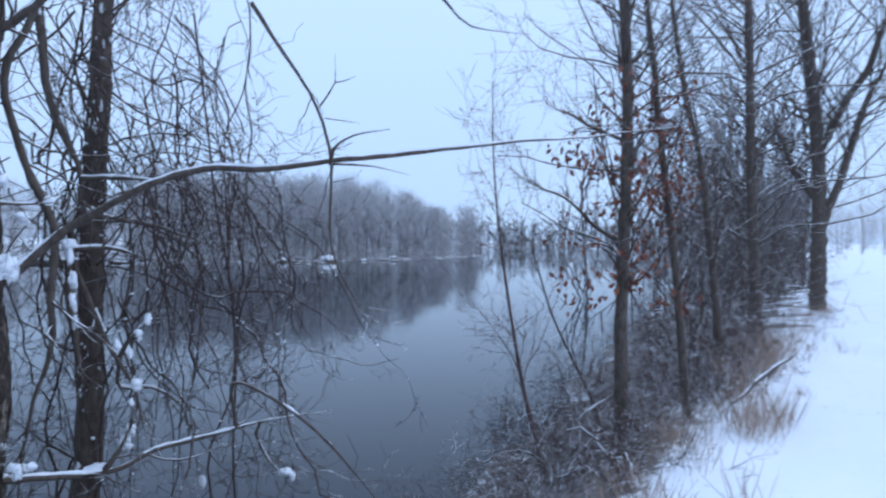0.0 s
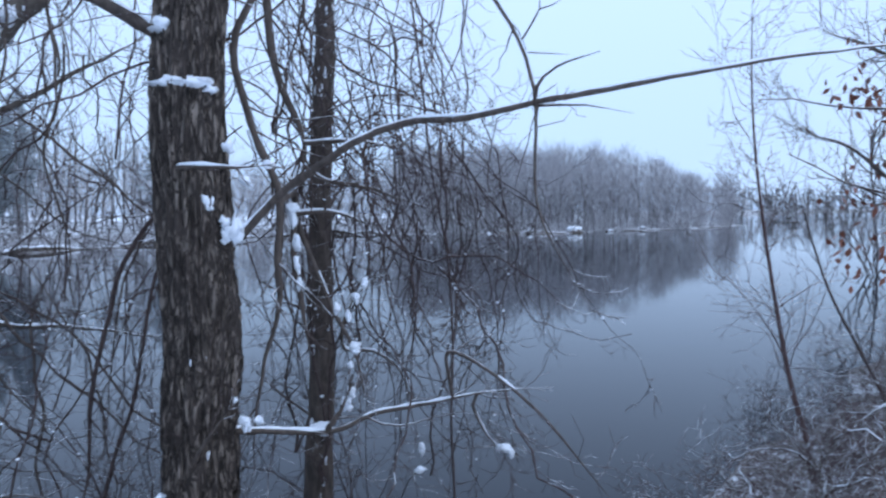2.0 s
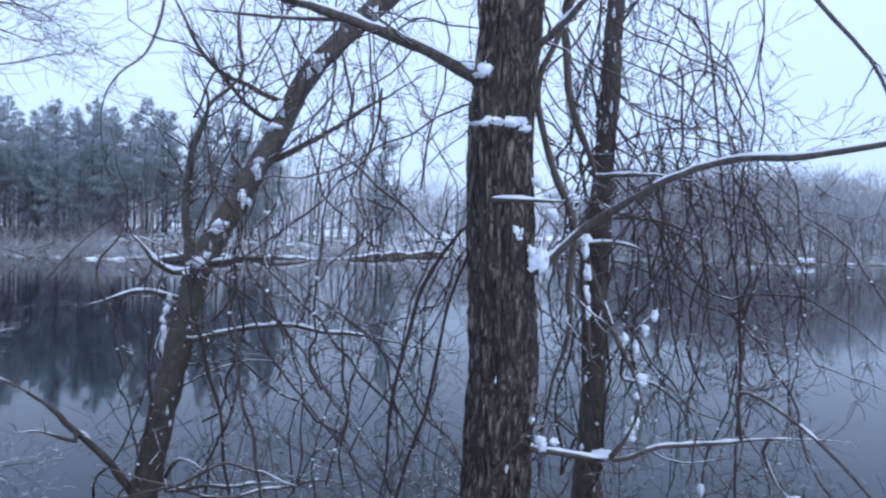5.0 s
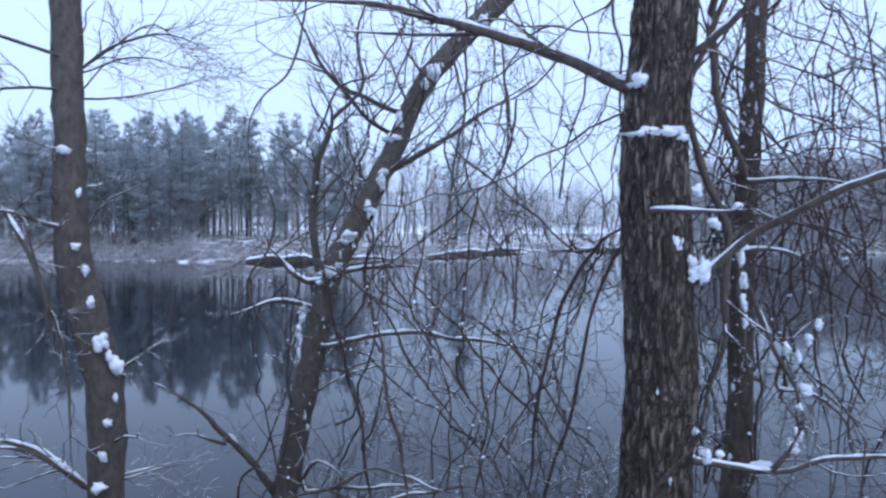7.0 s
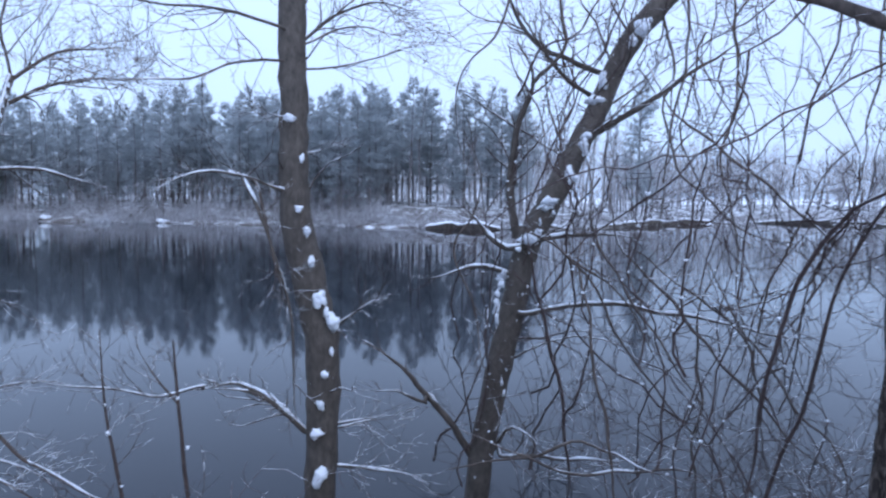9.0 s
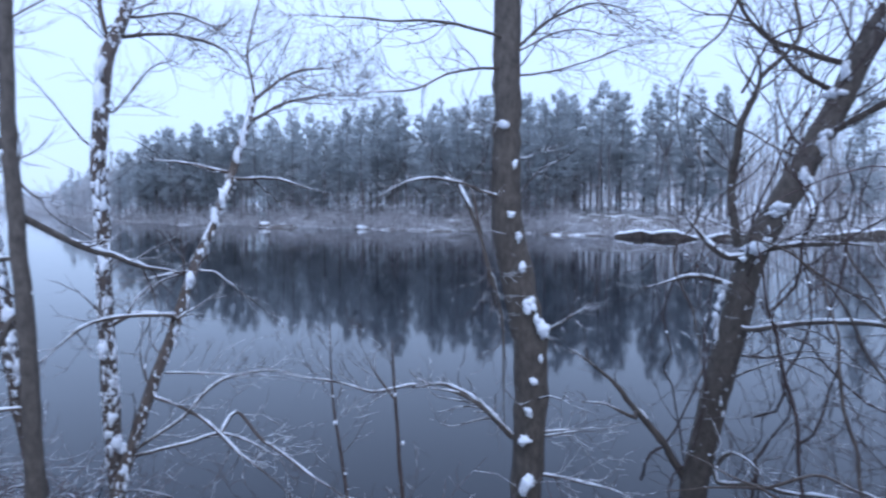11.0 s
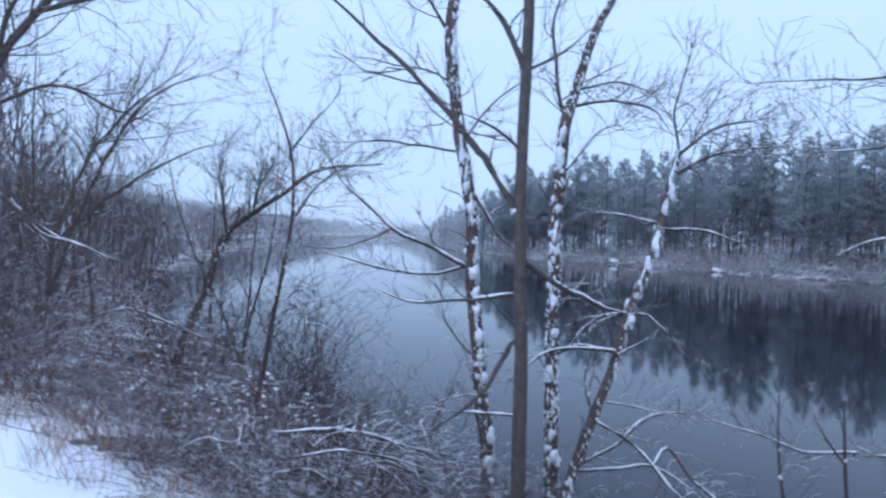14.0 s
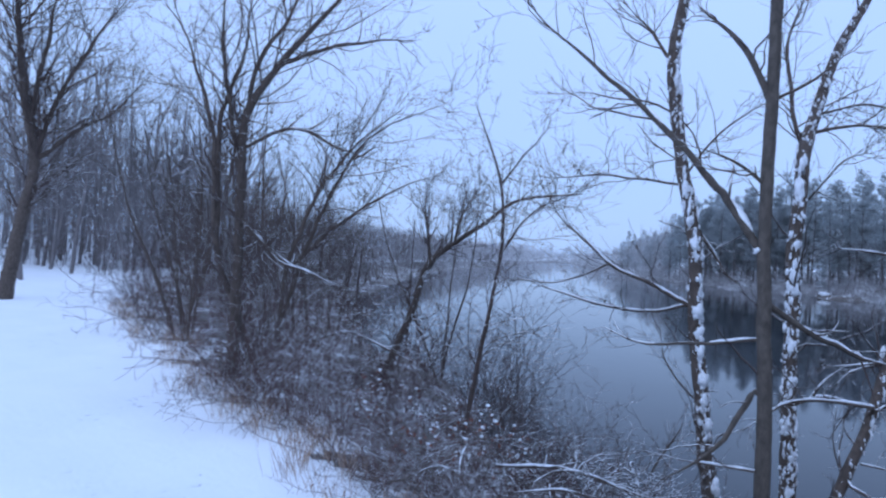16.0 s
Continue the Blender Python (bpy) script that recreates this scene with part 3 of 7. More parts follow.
# the haze over these woods is in their material colours
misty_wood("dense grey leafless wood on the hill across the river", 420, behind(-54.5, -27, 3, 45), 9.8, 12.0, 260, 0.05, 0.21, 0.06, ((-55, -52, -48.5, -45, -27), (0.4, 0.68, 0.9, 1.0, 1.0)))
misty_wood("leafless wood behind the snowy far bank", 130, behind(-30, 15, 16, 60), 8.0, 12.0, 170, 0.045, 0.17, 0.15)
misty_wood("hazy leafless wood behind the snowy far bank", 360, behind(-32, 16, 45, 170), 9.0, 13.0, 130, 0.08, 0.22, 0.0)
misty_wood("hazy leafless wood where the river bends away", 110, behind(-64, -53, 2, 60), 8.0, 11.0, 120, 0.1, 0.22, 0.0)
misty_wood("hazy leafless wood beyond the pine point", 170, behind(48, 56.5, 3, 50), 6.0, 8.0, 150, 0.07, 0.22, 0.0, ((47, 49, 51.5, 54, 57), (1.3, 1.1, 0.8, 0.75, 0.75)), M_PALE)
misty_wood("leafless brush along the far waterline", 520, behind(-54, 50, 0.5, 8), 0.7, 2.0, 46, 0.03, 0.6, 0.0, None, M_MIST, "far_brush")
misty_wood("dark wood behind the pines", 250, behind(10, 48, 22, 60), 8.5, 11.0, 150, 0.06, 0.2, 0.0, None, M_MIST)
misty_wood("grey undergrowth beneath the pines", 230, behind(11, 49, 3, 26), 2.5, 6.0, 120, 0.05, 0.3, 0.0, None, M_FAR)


def bend(az0, az1, d0, d1):
    def place(k):
        return polar(az0 + (az1 - az0) * rng.random(), d0 + (d1 - d0) * rng.random())
    return place


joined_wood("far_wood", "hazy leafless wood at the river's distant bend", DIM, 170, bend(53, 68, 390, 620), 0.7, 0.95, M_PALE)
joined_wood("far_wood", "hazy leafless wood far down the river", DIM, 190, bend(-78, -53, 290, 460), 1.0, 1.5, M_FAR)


def along(x0, x1, o0, o1, water_side=True):
    def place(k):
        x = x0 + (x1 - x0) * rng.random()
        return x, float(edge_y(x)) + (o0 + (o1 - o0) * rng.random())
    return place


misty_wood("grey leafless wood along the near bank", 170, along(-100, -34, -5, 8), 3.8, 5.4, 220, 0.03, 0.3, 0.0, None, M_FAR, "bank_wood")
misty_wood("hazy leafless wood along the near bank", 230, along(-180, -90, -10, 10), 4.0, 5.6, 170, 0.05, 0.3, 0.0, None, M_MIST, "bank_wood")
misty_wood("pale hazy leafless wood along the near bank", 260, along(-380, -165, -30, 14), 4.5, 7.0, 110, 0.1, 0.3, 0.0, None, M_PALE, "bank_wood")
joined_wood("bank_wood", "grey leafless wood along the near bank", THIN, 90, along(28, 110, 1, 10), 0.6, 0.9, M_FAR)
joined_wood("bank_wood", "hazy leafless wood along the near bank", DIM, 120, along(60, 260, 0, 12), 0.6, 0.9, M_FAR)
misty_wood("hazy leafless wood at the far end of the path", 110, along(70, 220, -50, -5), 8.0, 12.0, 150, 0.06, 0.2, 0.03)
misty_wood("dense leafless thicket along the near bank", 64, along(-62, -16, 0.8, 8), 2.2, 4.4, 170, 0.016, 0.3, 0.0, None, M_TWIG, "bank_wood")
misty_wood("dense leafless thicket along the near bank", 50, along(20, 60, 1.0, 6), 2.6, 5.0, 180, 0.018, 0.26, 0.0, None, M_FAR, "bank_wood")


def inland(x0, x1, y0, y1):
    def place(k):
        return x0 + (x1 - x0) * rng.random(), y0 + (y1 - y0) * rng.random()
    return place


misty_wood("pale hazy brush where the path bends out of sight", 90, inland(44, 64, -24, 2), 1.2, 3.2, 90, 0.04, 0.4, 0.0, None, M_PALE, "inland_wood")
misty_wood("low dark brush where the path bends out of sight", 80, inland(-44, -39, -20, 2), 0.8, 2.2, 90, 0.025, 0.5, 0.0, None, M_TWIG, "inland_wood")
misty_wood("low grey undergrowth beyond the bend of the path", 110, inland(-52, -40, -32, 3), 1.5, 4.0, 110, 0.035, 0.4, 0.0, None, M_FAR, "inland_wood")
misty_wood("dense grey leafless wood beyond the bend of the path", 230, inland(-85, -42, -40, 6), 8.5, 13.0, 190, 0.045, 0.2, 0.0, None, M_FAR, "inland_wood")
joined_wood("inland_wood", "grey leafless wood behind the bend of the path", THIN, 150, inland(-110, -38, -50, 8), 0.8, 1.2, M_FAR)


def near_wood(label, group, made, count, x0, x1, o0, o1, s0, s1):
    for k in range(count):
        x = x0 + (x1 - x0) * (k + rng.random()) / count
        y = float(edge_y(x)) + o0 + (o1 - o0) * rng.random()
        stand("bare_tree", made[rng.integers(len(made))], label, "tree", group, x, y, rng.random() * 6.28, s0 + (s1 - s0) * rng.random())


near_wood("slender leafless tree in the thicket beside the path", "thicket beside the path", NEARS, 30, -44, -12, 0.6, 6, 0.5, 0.9)
near_wood("slender leafless tree in the thicket beside the path", "thicket beside the path", NEARS, 18, 12, 42, 0.8, 2.6, 0.45, 0.8)
near_wood("leafless tree at the bend of the snowy path", "trees at the bend", BENDS, 22, -46, -29, -12, -3.0, 0.9, 1.5)


# ---- brush ----
def shrub_mesh(seed, stems, h, spread, r, twigs, tl, arch=-0.05, floor=0.0016, segs=(3, 2), forks=2):
    g, tb = np.random.default_rng(seed), Tubes()
    for _ in range(stems):
        a = g.random() * 6.28
        d = np.array([math.cos(a) * spread * g.random(), math.sin(a) * spread * g.random(), 1.0])
        ln = h * g.uniform(0.55, 1.25)
        q = wander(g, g.normal(0, 0.08, 3) * np.array([1, 1, 0]) + np.array([0, 0, -0.1]), d, ln, 6, 0.2, arch)
        rr = np.linspace(r, r * 0.3, 7) * g.uniform(0.6, 1.2)
        tb.add(q, rr, 3)
        sprout(g, tb, q, rr, twigs, tl, 2, 0.95, 0.0, 0.3, 3, 0.15, 0.5, floor, segs, forks)
    return tb


def shrubs():
    made = [shrub_mesh(100 + k, 11, 1.5, 1.1, 0.007, 6, 0.45, -0.08, 0.0026).mesh("shrub", (M_VINE, M_REDTWIG, M_REDTWIG, M_REDTWIG)[k % 4]) for k in range(8)]
    tall = [shrub_mesh(130 + k, 7, 2.9, 0.6, 0.010, 10, 0.8, -0.02, 0.003).mesh("shrub", (M_TWIG, M_VINE)[k % 2]) for k in range(6)]
    low = [shrub_mesh(160 + k, 13, 0.7, 1.8, 0.005, 5, 0.28, -0.14, 0.0022).mesh("shrub", (M_REDTWIG, M_REDTWIG, M_FROST)[k % 3]) for k in range(6)]
    g = np.random.default_rng(77)

    def put(made_of, x, y, s, label, group):
        ob = tagged(new("shrub", made_of[g.integers(len(made_of))]), label, "shrub", group)
        ob.matrix_world = Matrix.LocRotScale((x, y, ground_at(x, y)), Euler((0, 0, g.random() * 6.28)), (s, s, s))

    for side in (-1, 1):
        for k in range(74):
            far = k >= 50
            x = side * ((4.6 if side < 0 else 5.5) + 8 * ((k + g.random()) / 50) ** 1.2 if not far else 12.6 + 22 * (k - 50 + g.random()) / 24)
            w = float(np.interp(x, BANK_X, BANK_W))
            y = float(edge_y(x)) + 0.25 + 0.9 * w * g.random() ** 1.2
            s = float(np.interp(abs(x), (4.5, 7, 10, 16, 34), (0.45, 0.6, 0.85, 1.15, 1.3)))
            s *= float(np.interp(-x, (5, 7, 16, 24), (1.0, 1.3, 1.25, 1.0))) if side < 0 else 0.76
            if side > 0 and x < 8.5:
                y = min(y, float(edge_y(x)) + 0.3 + 1.6 * g.random())
            put(made, x, y, s * g.uniform(0.8, 1.25), "tangled leafless shrub dusted with snow on the bank", "brush on the bank")
        for k in range(22):
            x = side * (9.3 + 26 * ((k + g.random()) / 22) ** 1.3)
            w = float(np.interp(x, BANK_X, BANK_W))
            y = float(edge_y(x)) + 0.5 + (0.8 if side < 0 else 0.3) * w * g.random()
            put(tall, x, y, g.uniform(0.6, 1.1), "tall twiggy leafless shrub on the riverbank", "brush on the bank")
        for k in range(40 if side > 0 else 28):
            x = side * (3.9 + 6.5 * g.random())
            w = float(np.interp(x, BANK_X, BANK_W))
            y = float(edge_y(x)) + 0.3 + (0.7 if side > 0 else 0.9) * w * g.random()
            put(low, x, y, g.uniform(0.6, 1.1), "low bramble poking through the snow", "brambles along the path")
        for k in range(34 if side < 0 else 10):
            x = side * (8.0 + 20 * ((k + g.random()) / 34) ** 1.2)
            put(low if k % 2 else made, x, float(edge_y(x)) + g.uniform(0.1, 1.3), g.uniform(0.6, 1.0), "low snow-dusted shrub crowding the edge of the path", "brambles along the path")
        for k in range(18):
            x = side * (4.3 + 18 * ((k + g.random()) / 18) ** 1.6)
            y = float(edge_y(x)) + g.uniform(-0.05, 0.8)
            put(low, x, y, g.uniform(0.5, 1.0), "low bramble poking through the snow", "brambles along the path")
    for az, d, s in ((-20, 5.9, 0.8), (-9, 6.2, 0.9), (-1, 7.0, 1.0), (-15, 6.6, 0.9), (-30, 6.4, 0.9)):
        x, y = polar(az, d)
        put(tall, x, y, s, "thin upright shrub standing at the water's edge", "shrubs at the water's edge")
    for az, d, s in ((24, 4.6, 0.9), (28, 4.5, 0.9), (20, 4.9, 0.7), (33, 4.8, 0.6), (46, 4.7, 0.5), (50, 5.3, 0.6), (55, 5.4, 0.6), (59, 5.6, 0.6), (43, 5.7, 0.6), (47, 6.0, 0.75), (51, 6.2, 0.8), (54, 5.9, 0.75), (57, 6.4, 0.85), (60, 6.0, 0.8), (63, 6.4, 0.85), (66, 6.0, 0.7)):
        x, y = polar(az, d)
        put(made, x, y, s, "bare thin-stemmed shrub at the water's edge", "shrubs at the water's edge")


shrubs()


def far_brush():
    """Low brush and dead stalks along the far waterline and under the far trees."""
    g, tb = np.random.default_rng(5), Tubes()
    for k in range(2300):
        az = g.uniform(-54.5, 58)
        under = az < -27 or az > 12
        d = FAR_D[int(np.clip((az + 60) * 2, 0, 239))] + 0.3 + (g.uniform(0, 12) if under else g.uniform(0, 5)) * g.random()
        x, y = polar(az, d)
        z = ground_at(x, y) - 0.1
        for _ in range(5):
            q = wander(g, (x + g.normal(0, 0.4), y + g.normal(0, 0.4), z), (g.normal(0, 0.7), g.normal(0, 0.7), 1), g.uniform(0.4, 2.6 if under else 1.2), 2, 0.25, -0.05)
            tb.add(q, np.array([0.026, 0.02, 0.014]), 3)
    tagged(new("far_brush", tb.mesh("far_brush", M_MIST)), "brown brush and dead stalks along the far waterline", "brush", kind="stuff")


FAR_D = [shore_distance(-60 + 0.5 * k) for k in range(240)]
far_brush()


# ---- rocks and snow heaps on the far shore ----
def shore_rock(az, back, w, h, label):
    x, y = polar(az, shore_distance(az) + back)
    g = np.random.default_rng(int(abs(az) * 10))
    v, f, sv, sf = [], [], [], []
    for k in range(4):
        o = np.array([g.normal(0, 0.3) * w, g.normal(0, 0.2) * w, 0.1 * h])
        lump(g, v, f, o, (w * 0.6, w * 0.45, h * 0.6))
        lump(g, sv, sf, o + np.array([0, 0, 0.38 * h]), (w * 0.58, w * 0.43, h * 0.36))
    root = thing("shore_rock", x, y, max(WATER_Z - 0.1, ground_at(x, y)), label, "rock", "rocks on the far shore")
    part("rock", mesh_of("rock", v, f, M_ROCK), root)
    part("snow_cap", mesh_of("snow_cap", sv, sf, M_SNOW), root, "smooth white cap of snow")


def shore_ledge(az0, az1, back, high, deep, label):
    """A stretch of undercut bank: a ragged lip of turf under snow, hanging over dark earth."""
    g = np.random.default_rng(int(1000 + az0 * 10))
    n = max(8, int((az1 - az0) * 4))
    base = np.array([polar(a, shore_distance(a) + back) for a in np.linspace(az0, az1, n)])
    mid = base.mean(0)
    out = -unit(mid)
    v, f, sv, sf = [], [], [], []
    for i, p in enumerate(base - mid):
        end = min(1.0, 0.35 + 1.4 * min(i, n - 1 - i) / (n - 1) * 2)
        h = high * end * (0.85 + 0.35 * noise.noise(Vector((i * 0.2, az0, 0.0))) + 0.03 * g.normal())
        reach = deep * end * (0.8 + 0.7 * noise.noise(Vector((i * 0.5, az0, 4.0))))
        for fwd, z in ((-2.5, h * 1.12), (reach, h), (reach * 1.02, h * 0.7), (0.75 * reach, 0.35 * h), (0.7 * reach, -0.4)):
            v.append((p[0] + out[0] * fwd, p[1] + out[1] * fwd, z + 0.03 * g.normal()))
        cover = 0.03 + 0.06 * max(0.0, noise.noise(Vector((i * 0.6, az0, 9.0))) + 0.4)
        for fwd, z in ((-2.6, h * 1.12 - 0.03), (-1.2, h * 1.08 + cover), (reach * 0.8, h + cover), (reach * 1.12, h + 0.3 * cover), (reach * 1.0, h - 0.06)):
            sv.append((p[0] + out[0] * fwd, p[1] + out[1] * fwd, z + 0.02 * g.normal()))
    for i in range(n - 1):
        for j in range(4):
            q = (i * 5 + j, i * 5 + j + 1, i * 5 + j + 6, i * 5 + j + 5)
            f.append(q)
            sf.append(q)
    root = thing("shore_ledge", mid[0], mid[1], WATER_Z, label, "bank", "undercut banks on the far shore")
    part("earth", mesh_of("earth", v, f, M_ROCK), root, "dark undercut earth")
    part("snow_cap", mesh_of("snow_cap", sv, sf, M_SNOW), root, "smooth white cap of snow")


def snowy_bush(az, back, w):
    """A rounded bush at the waterline, its twigs bent under snow."""
    x, y = polar(az, shore_distance(az) + back)
    g, tb = np.random.default_rng(int(abs(az) * 10)), Tubes()
    for k in range(150):
        a = g.random() * 6.28
        d = np.array([math.cos(a), math.sin(a), g.uniform(0.3, 1.6)])
        q = wander(g, (g.normal(0, 0.4) * w, g.normal(0, 0.3) * w, -0.1), d, w * g.uniform(0.5, 1.0), 4, 0.25, -0.22)
        tb.add(q, np.linspace(0.03, 0.016, 5), 3)
    root = thing("shrub", x, y, max(WATER_Z - 0.05, ground_at(x, y)), "rounded leafless bush laden with snow at the far waterline", "shrub", "snow-laden bushes on the far shore")
    part("twig_spray", tb.mesh("twig_spray", M_PALE), root, kind="stuff")


shore_rock(-42.2, -0.6, 1.0, 1.2, "large rock capped with snow at the far waterline")
shore_rock(-45.0, -0.2, 0.6, 0.5, "rock capped with snow at the far waterline")
shore_rock(-38.5, -0.2, 0.5, 0.5, "rock capped with snow at the far waterline")
shore_rock(-47.5, 0.0, 0.6, 0.5, "rock capped with snow at the far waterline")
snowy_bush(33.2, 0.2, 1.5)
snowy_bush(30.5, 0.8, 0.9)
snowy_bush(17.5, 0.6, 1.0)
snowy_bush(11.0, 0.4, 1.2)
shore_rock(37.0, 0.0, 0.7, 0.6, "rock capped with snow at the far waterline")
shore_rock(29.0, 0.2, 0.8, 0.6, "rock capped with snow at the far waterline")
shore_ledge(2.0, 8.2, -1.0, 0.65, 0.9, "dark undercut bank with a thick lip of snow")
shore_ledge(-3.5, 1.2, -0.4, 0.5, 0.5, "low undercut bank under a lip of snow")
shore_ledge(-16, -6, -0.5, 0.6, 0.6, "low undercut bank under a lip of snow")
shore_ledge(-27, -18, -0.3, 0.55, 0.5, "low undercut bank under a lip of snow")


class Plant:
    """A tree of the near bank, built limb by limb: trunk, limbs, fine twigs and the snow lodged on them."""

    def __init__(self, name, label, category, group, mat, twig_mat, seed, base):
        self.rng = np.random.default_rng(seed)
        self.at = np.array([base[0], base[1], ground_at(*base)])
        self.root = thing(name, *self.at, label, category, group)
        self.mat, self.twig_mat = mat, twig_mat
        self.fine = 0.0021 * max(1.0, math.hypot(*base) / 9.0)
        self.lines = []
        self.twig = Tubes()
        self.lv, self.lf, self.tips = [], [], []

    def line(self, pts, radii, step):
        q = smooth_line(pts, step)
        src = np.linspace(0, 1, len(radii))
        r = np.interp(np.linspace(0, 1, len(q)), src, radii)
        return q, r

    def trunk(self, pts, radii, snow=0.0, twigs=0, twig_length=0.5, levels=2):
        pts, radii = list(pts), list(radii)
        if pts[0][2] > pts[-1][2]:
            pts, radii = pts[::-1], radii[::-1]
        low, nxt = np.array(pts[0]), np.array(pts[1])
        g = ground_at(low[0], low[1]) - 0.25
        if low[2] > g + 0.1:
            slope = (nxt - low)[:2] / max(0.2, nxt[2] - low[2])
            foot = np.array([*(low[:2] - slope * (low[2] - g) * 0.6), g])
            pts, radii = [tuple(foot)] + pts, [radii[0] * 1.25] + radii
        q, r = self.line(pts, radii, 0.05 if self.mat == M_FURROW else 0.1)
        if self.mat == M_FURROW:
            stem = part("trunk", self.ridged(q, r), self.root, "deeply furrowed brown bark")
        else:
            q = q + self.rng.normal(0, 0.05, q.shape) * r[:, None]
            tb = Tubes()
            tb.add(q, r, 14 if r.max() > 0.03 else 7, 0.035, self.rng)
            stem = part("trunk", tb.mesh("trunk", self.mat, self.at), self.root)
        self.lines.append(q)
        sprout(self.rng, self.twig, q, r, twigs, twig_length, levels, 0.8, 0.05, 0.2, 4, 0.25, 0.3, self.fine)
        if snow >= 0.2 or self.mat == M_FURROW:
            length = np.linalg.norm(q[1:] - q[:-1], axis=1).sum()
            self.flecks(q, r, int(length * (4 + 32 * snow + 320 * max(0.0, snow - 0.6))) if r.max() > 0.025 else 0, math.atan2(-self.at[1], -self.at[0]) + self.rng.uniform(-0.5, 0.5))
        if snow and abs(unit(q[-1] - q[0])[2]) < 0.93:
            self.lodge(q, r, snow, stem)

    def ridged(self, q, r):
        """A trunk whose bark stands out in long broken ridges."""
        sides = 120
        q = smooth_line(q[::2], 0.018)
        r = np.interp(np.linspace(0, 1, len(q)), np.linspace(0, 1, len(r)), r)
        v = np.zeros((len(q), sides, 3))
        a = np.arange(sides) * 2 * np.pi / sides
        for i, (p, rad) in enumerate(zip(q, r)):
            for j in range(sides):
                c = Vector((math.cos(a[j]) * 3.4, math.sin(a[j]) * 3.4, p[2] * 3.8))
                w = noise.noise(c * 0.8) * 0.55
                n1 = noise.noise(Vector((c.x * 2.3 + w, c.y * 2.3 + w, c.z)))
                n2 = noise.noise(Vector((c.x * 5.0, c.y * 5.0, c.z * 2.2)))
                k = rad + 0.032 * (min(1.0, abs(n1) * 3.2) - 0.6) + 0.012 * n2 + 0.012 * noise.noise(Vector((c.x * 0.4, c.y * 0.4, c.z * 0.4)))
                v[i, j] = (p[0] + k * math.cos(a[j]), p[1] + k * math.sin(a[j]), p[2])
        tb = Tubes()
        tb.v, tb.n = [v.reshape(-1, 3)], len(q) * sides
        i = np.arange(len(q) - 1)[:, None] * sides + np.arange(sides)[None]
        j = np.arange(len(q) - 1)[:, None] * sides + (np.arange(sides)[None] + 1) % sides
        tb.f = [np.stack([i, j, j + sides, i + sides], -1).reshape(-1, 4)]
        return tb.mesh("trunk", self.mat, self.at)

    def limb(self, pts, radii, snow=0.3, twigs=0, twig_length=0.4, levels=2):
        if self.mat == M_VINE:
            pts, radii = self.trailing(pts, radii)
        else:
            pts = self.rooted(pts)
        q, r = self.line(pts, radii, 0.06)
        if self.mat == M_VINE:
            q = q + np.array([noise.noise_vector(Vector(c * 4.5)) for c in q]) * 0.028
            for i in range(3, len(q), 4):
                k = self.rng.uniform(0.003, 0.010)
                if self.rng.random() < 0.55:
                    lump(self.rng, self.lv, self.lf, q[i] + np.array([0, 0, r[i] + 0.3 * k]) - self.at, (k, k, 0.8 * k))
        q[1:] += self.rng.normal(0, 0.10, q[1:].shape) * np.minimum(r[1:], 0.02)[:, None]
        r = r * (1 + self.rng.normal(0, 0.05, len(r)))
        if self.mat not in (M_FURROW, M_VINE):
            reach = 0.03 * self.fine / 0.0021 * np.minimum(1.0, np.arange(len(q)) * 0.12)
            q = q + np.array([noise.noise_vector(Vector(c * (3.2 * 0.0021 / self.fine))) for c in q]) * reach[:, None]
        n = min(max(6, int(0.4 * len(r))), len(r) - 1)
        r[-n:] *= np.linspace(1.0, 0.2, n)
        if twigs:
            sprout(self.rng, self.twig, q, r, 4, 0.6 * twig_length, 2, 0.45, 0.05, 0.2, 4, 0.8, 0.8, self.fine)
        tb = Tubes()
        tb.add(q, r, 8 if r.max() > 0.012 else 5)
        limb = part("limb", tb.mesh("limb", self.mat if r.max() > 0.012 and self.mat != M_FURROW else (M_BARK if r.max() > 0.008 else self.twig_mat), self.at), self.root)
        sprout(self.rng, self.twig, q, r, twigs, twig_length, levels, 0.75, 0.06, 0.2, 4, 0.12, 0.45, self.fine)
        self.lodge(q, r, snow, limb)
        self.lines.append(q)

    def rooted(self, pts):
        """Lets a limb spring from the nearest wood, where it would begin in the air beside it."""
        wood = np.vstack(self.lines)
        gap = np.linalg.norm(wood - np.array(pts[0]), axis=1)
        i = int(gap.argmin())
        return [tuple(wood[i])] + list(pts) if 0.06 < gap[i] < 0.35 else list(pts)

    def trailing(self, pts, radii):
        """Lets both ends of a vine run on and thin out."""
        p = [np.array(c) for c in pts]
        head = [c for c in wander(self.rng, p[0], p[0] - p[1], 0.7, 3, 0.3, 0.1)[1:]][::-1]
        tail = [c for c in wander(self.rng, p[-1], p[-1] - p[-2], 0.7, 3, 0.3, -0.12)[1:]]
        n = len(p)
        r = np.interp(np.linspace(0, 1, n), np.linspace(0, 1, len(radii)), radii)
        thin = np.array([0.3, 0.5, 0.8])
        return head + p + tail, np.concatenate([r[0] * thin, r, r[-1] * thin[::-1]])

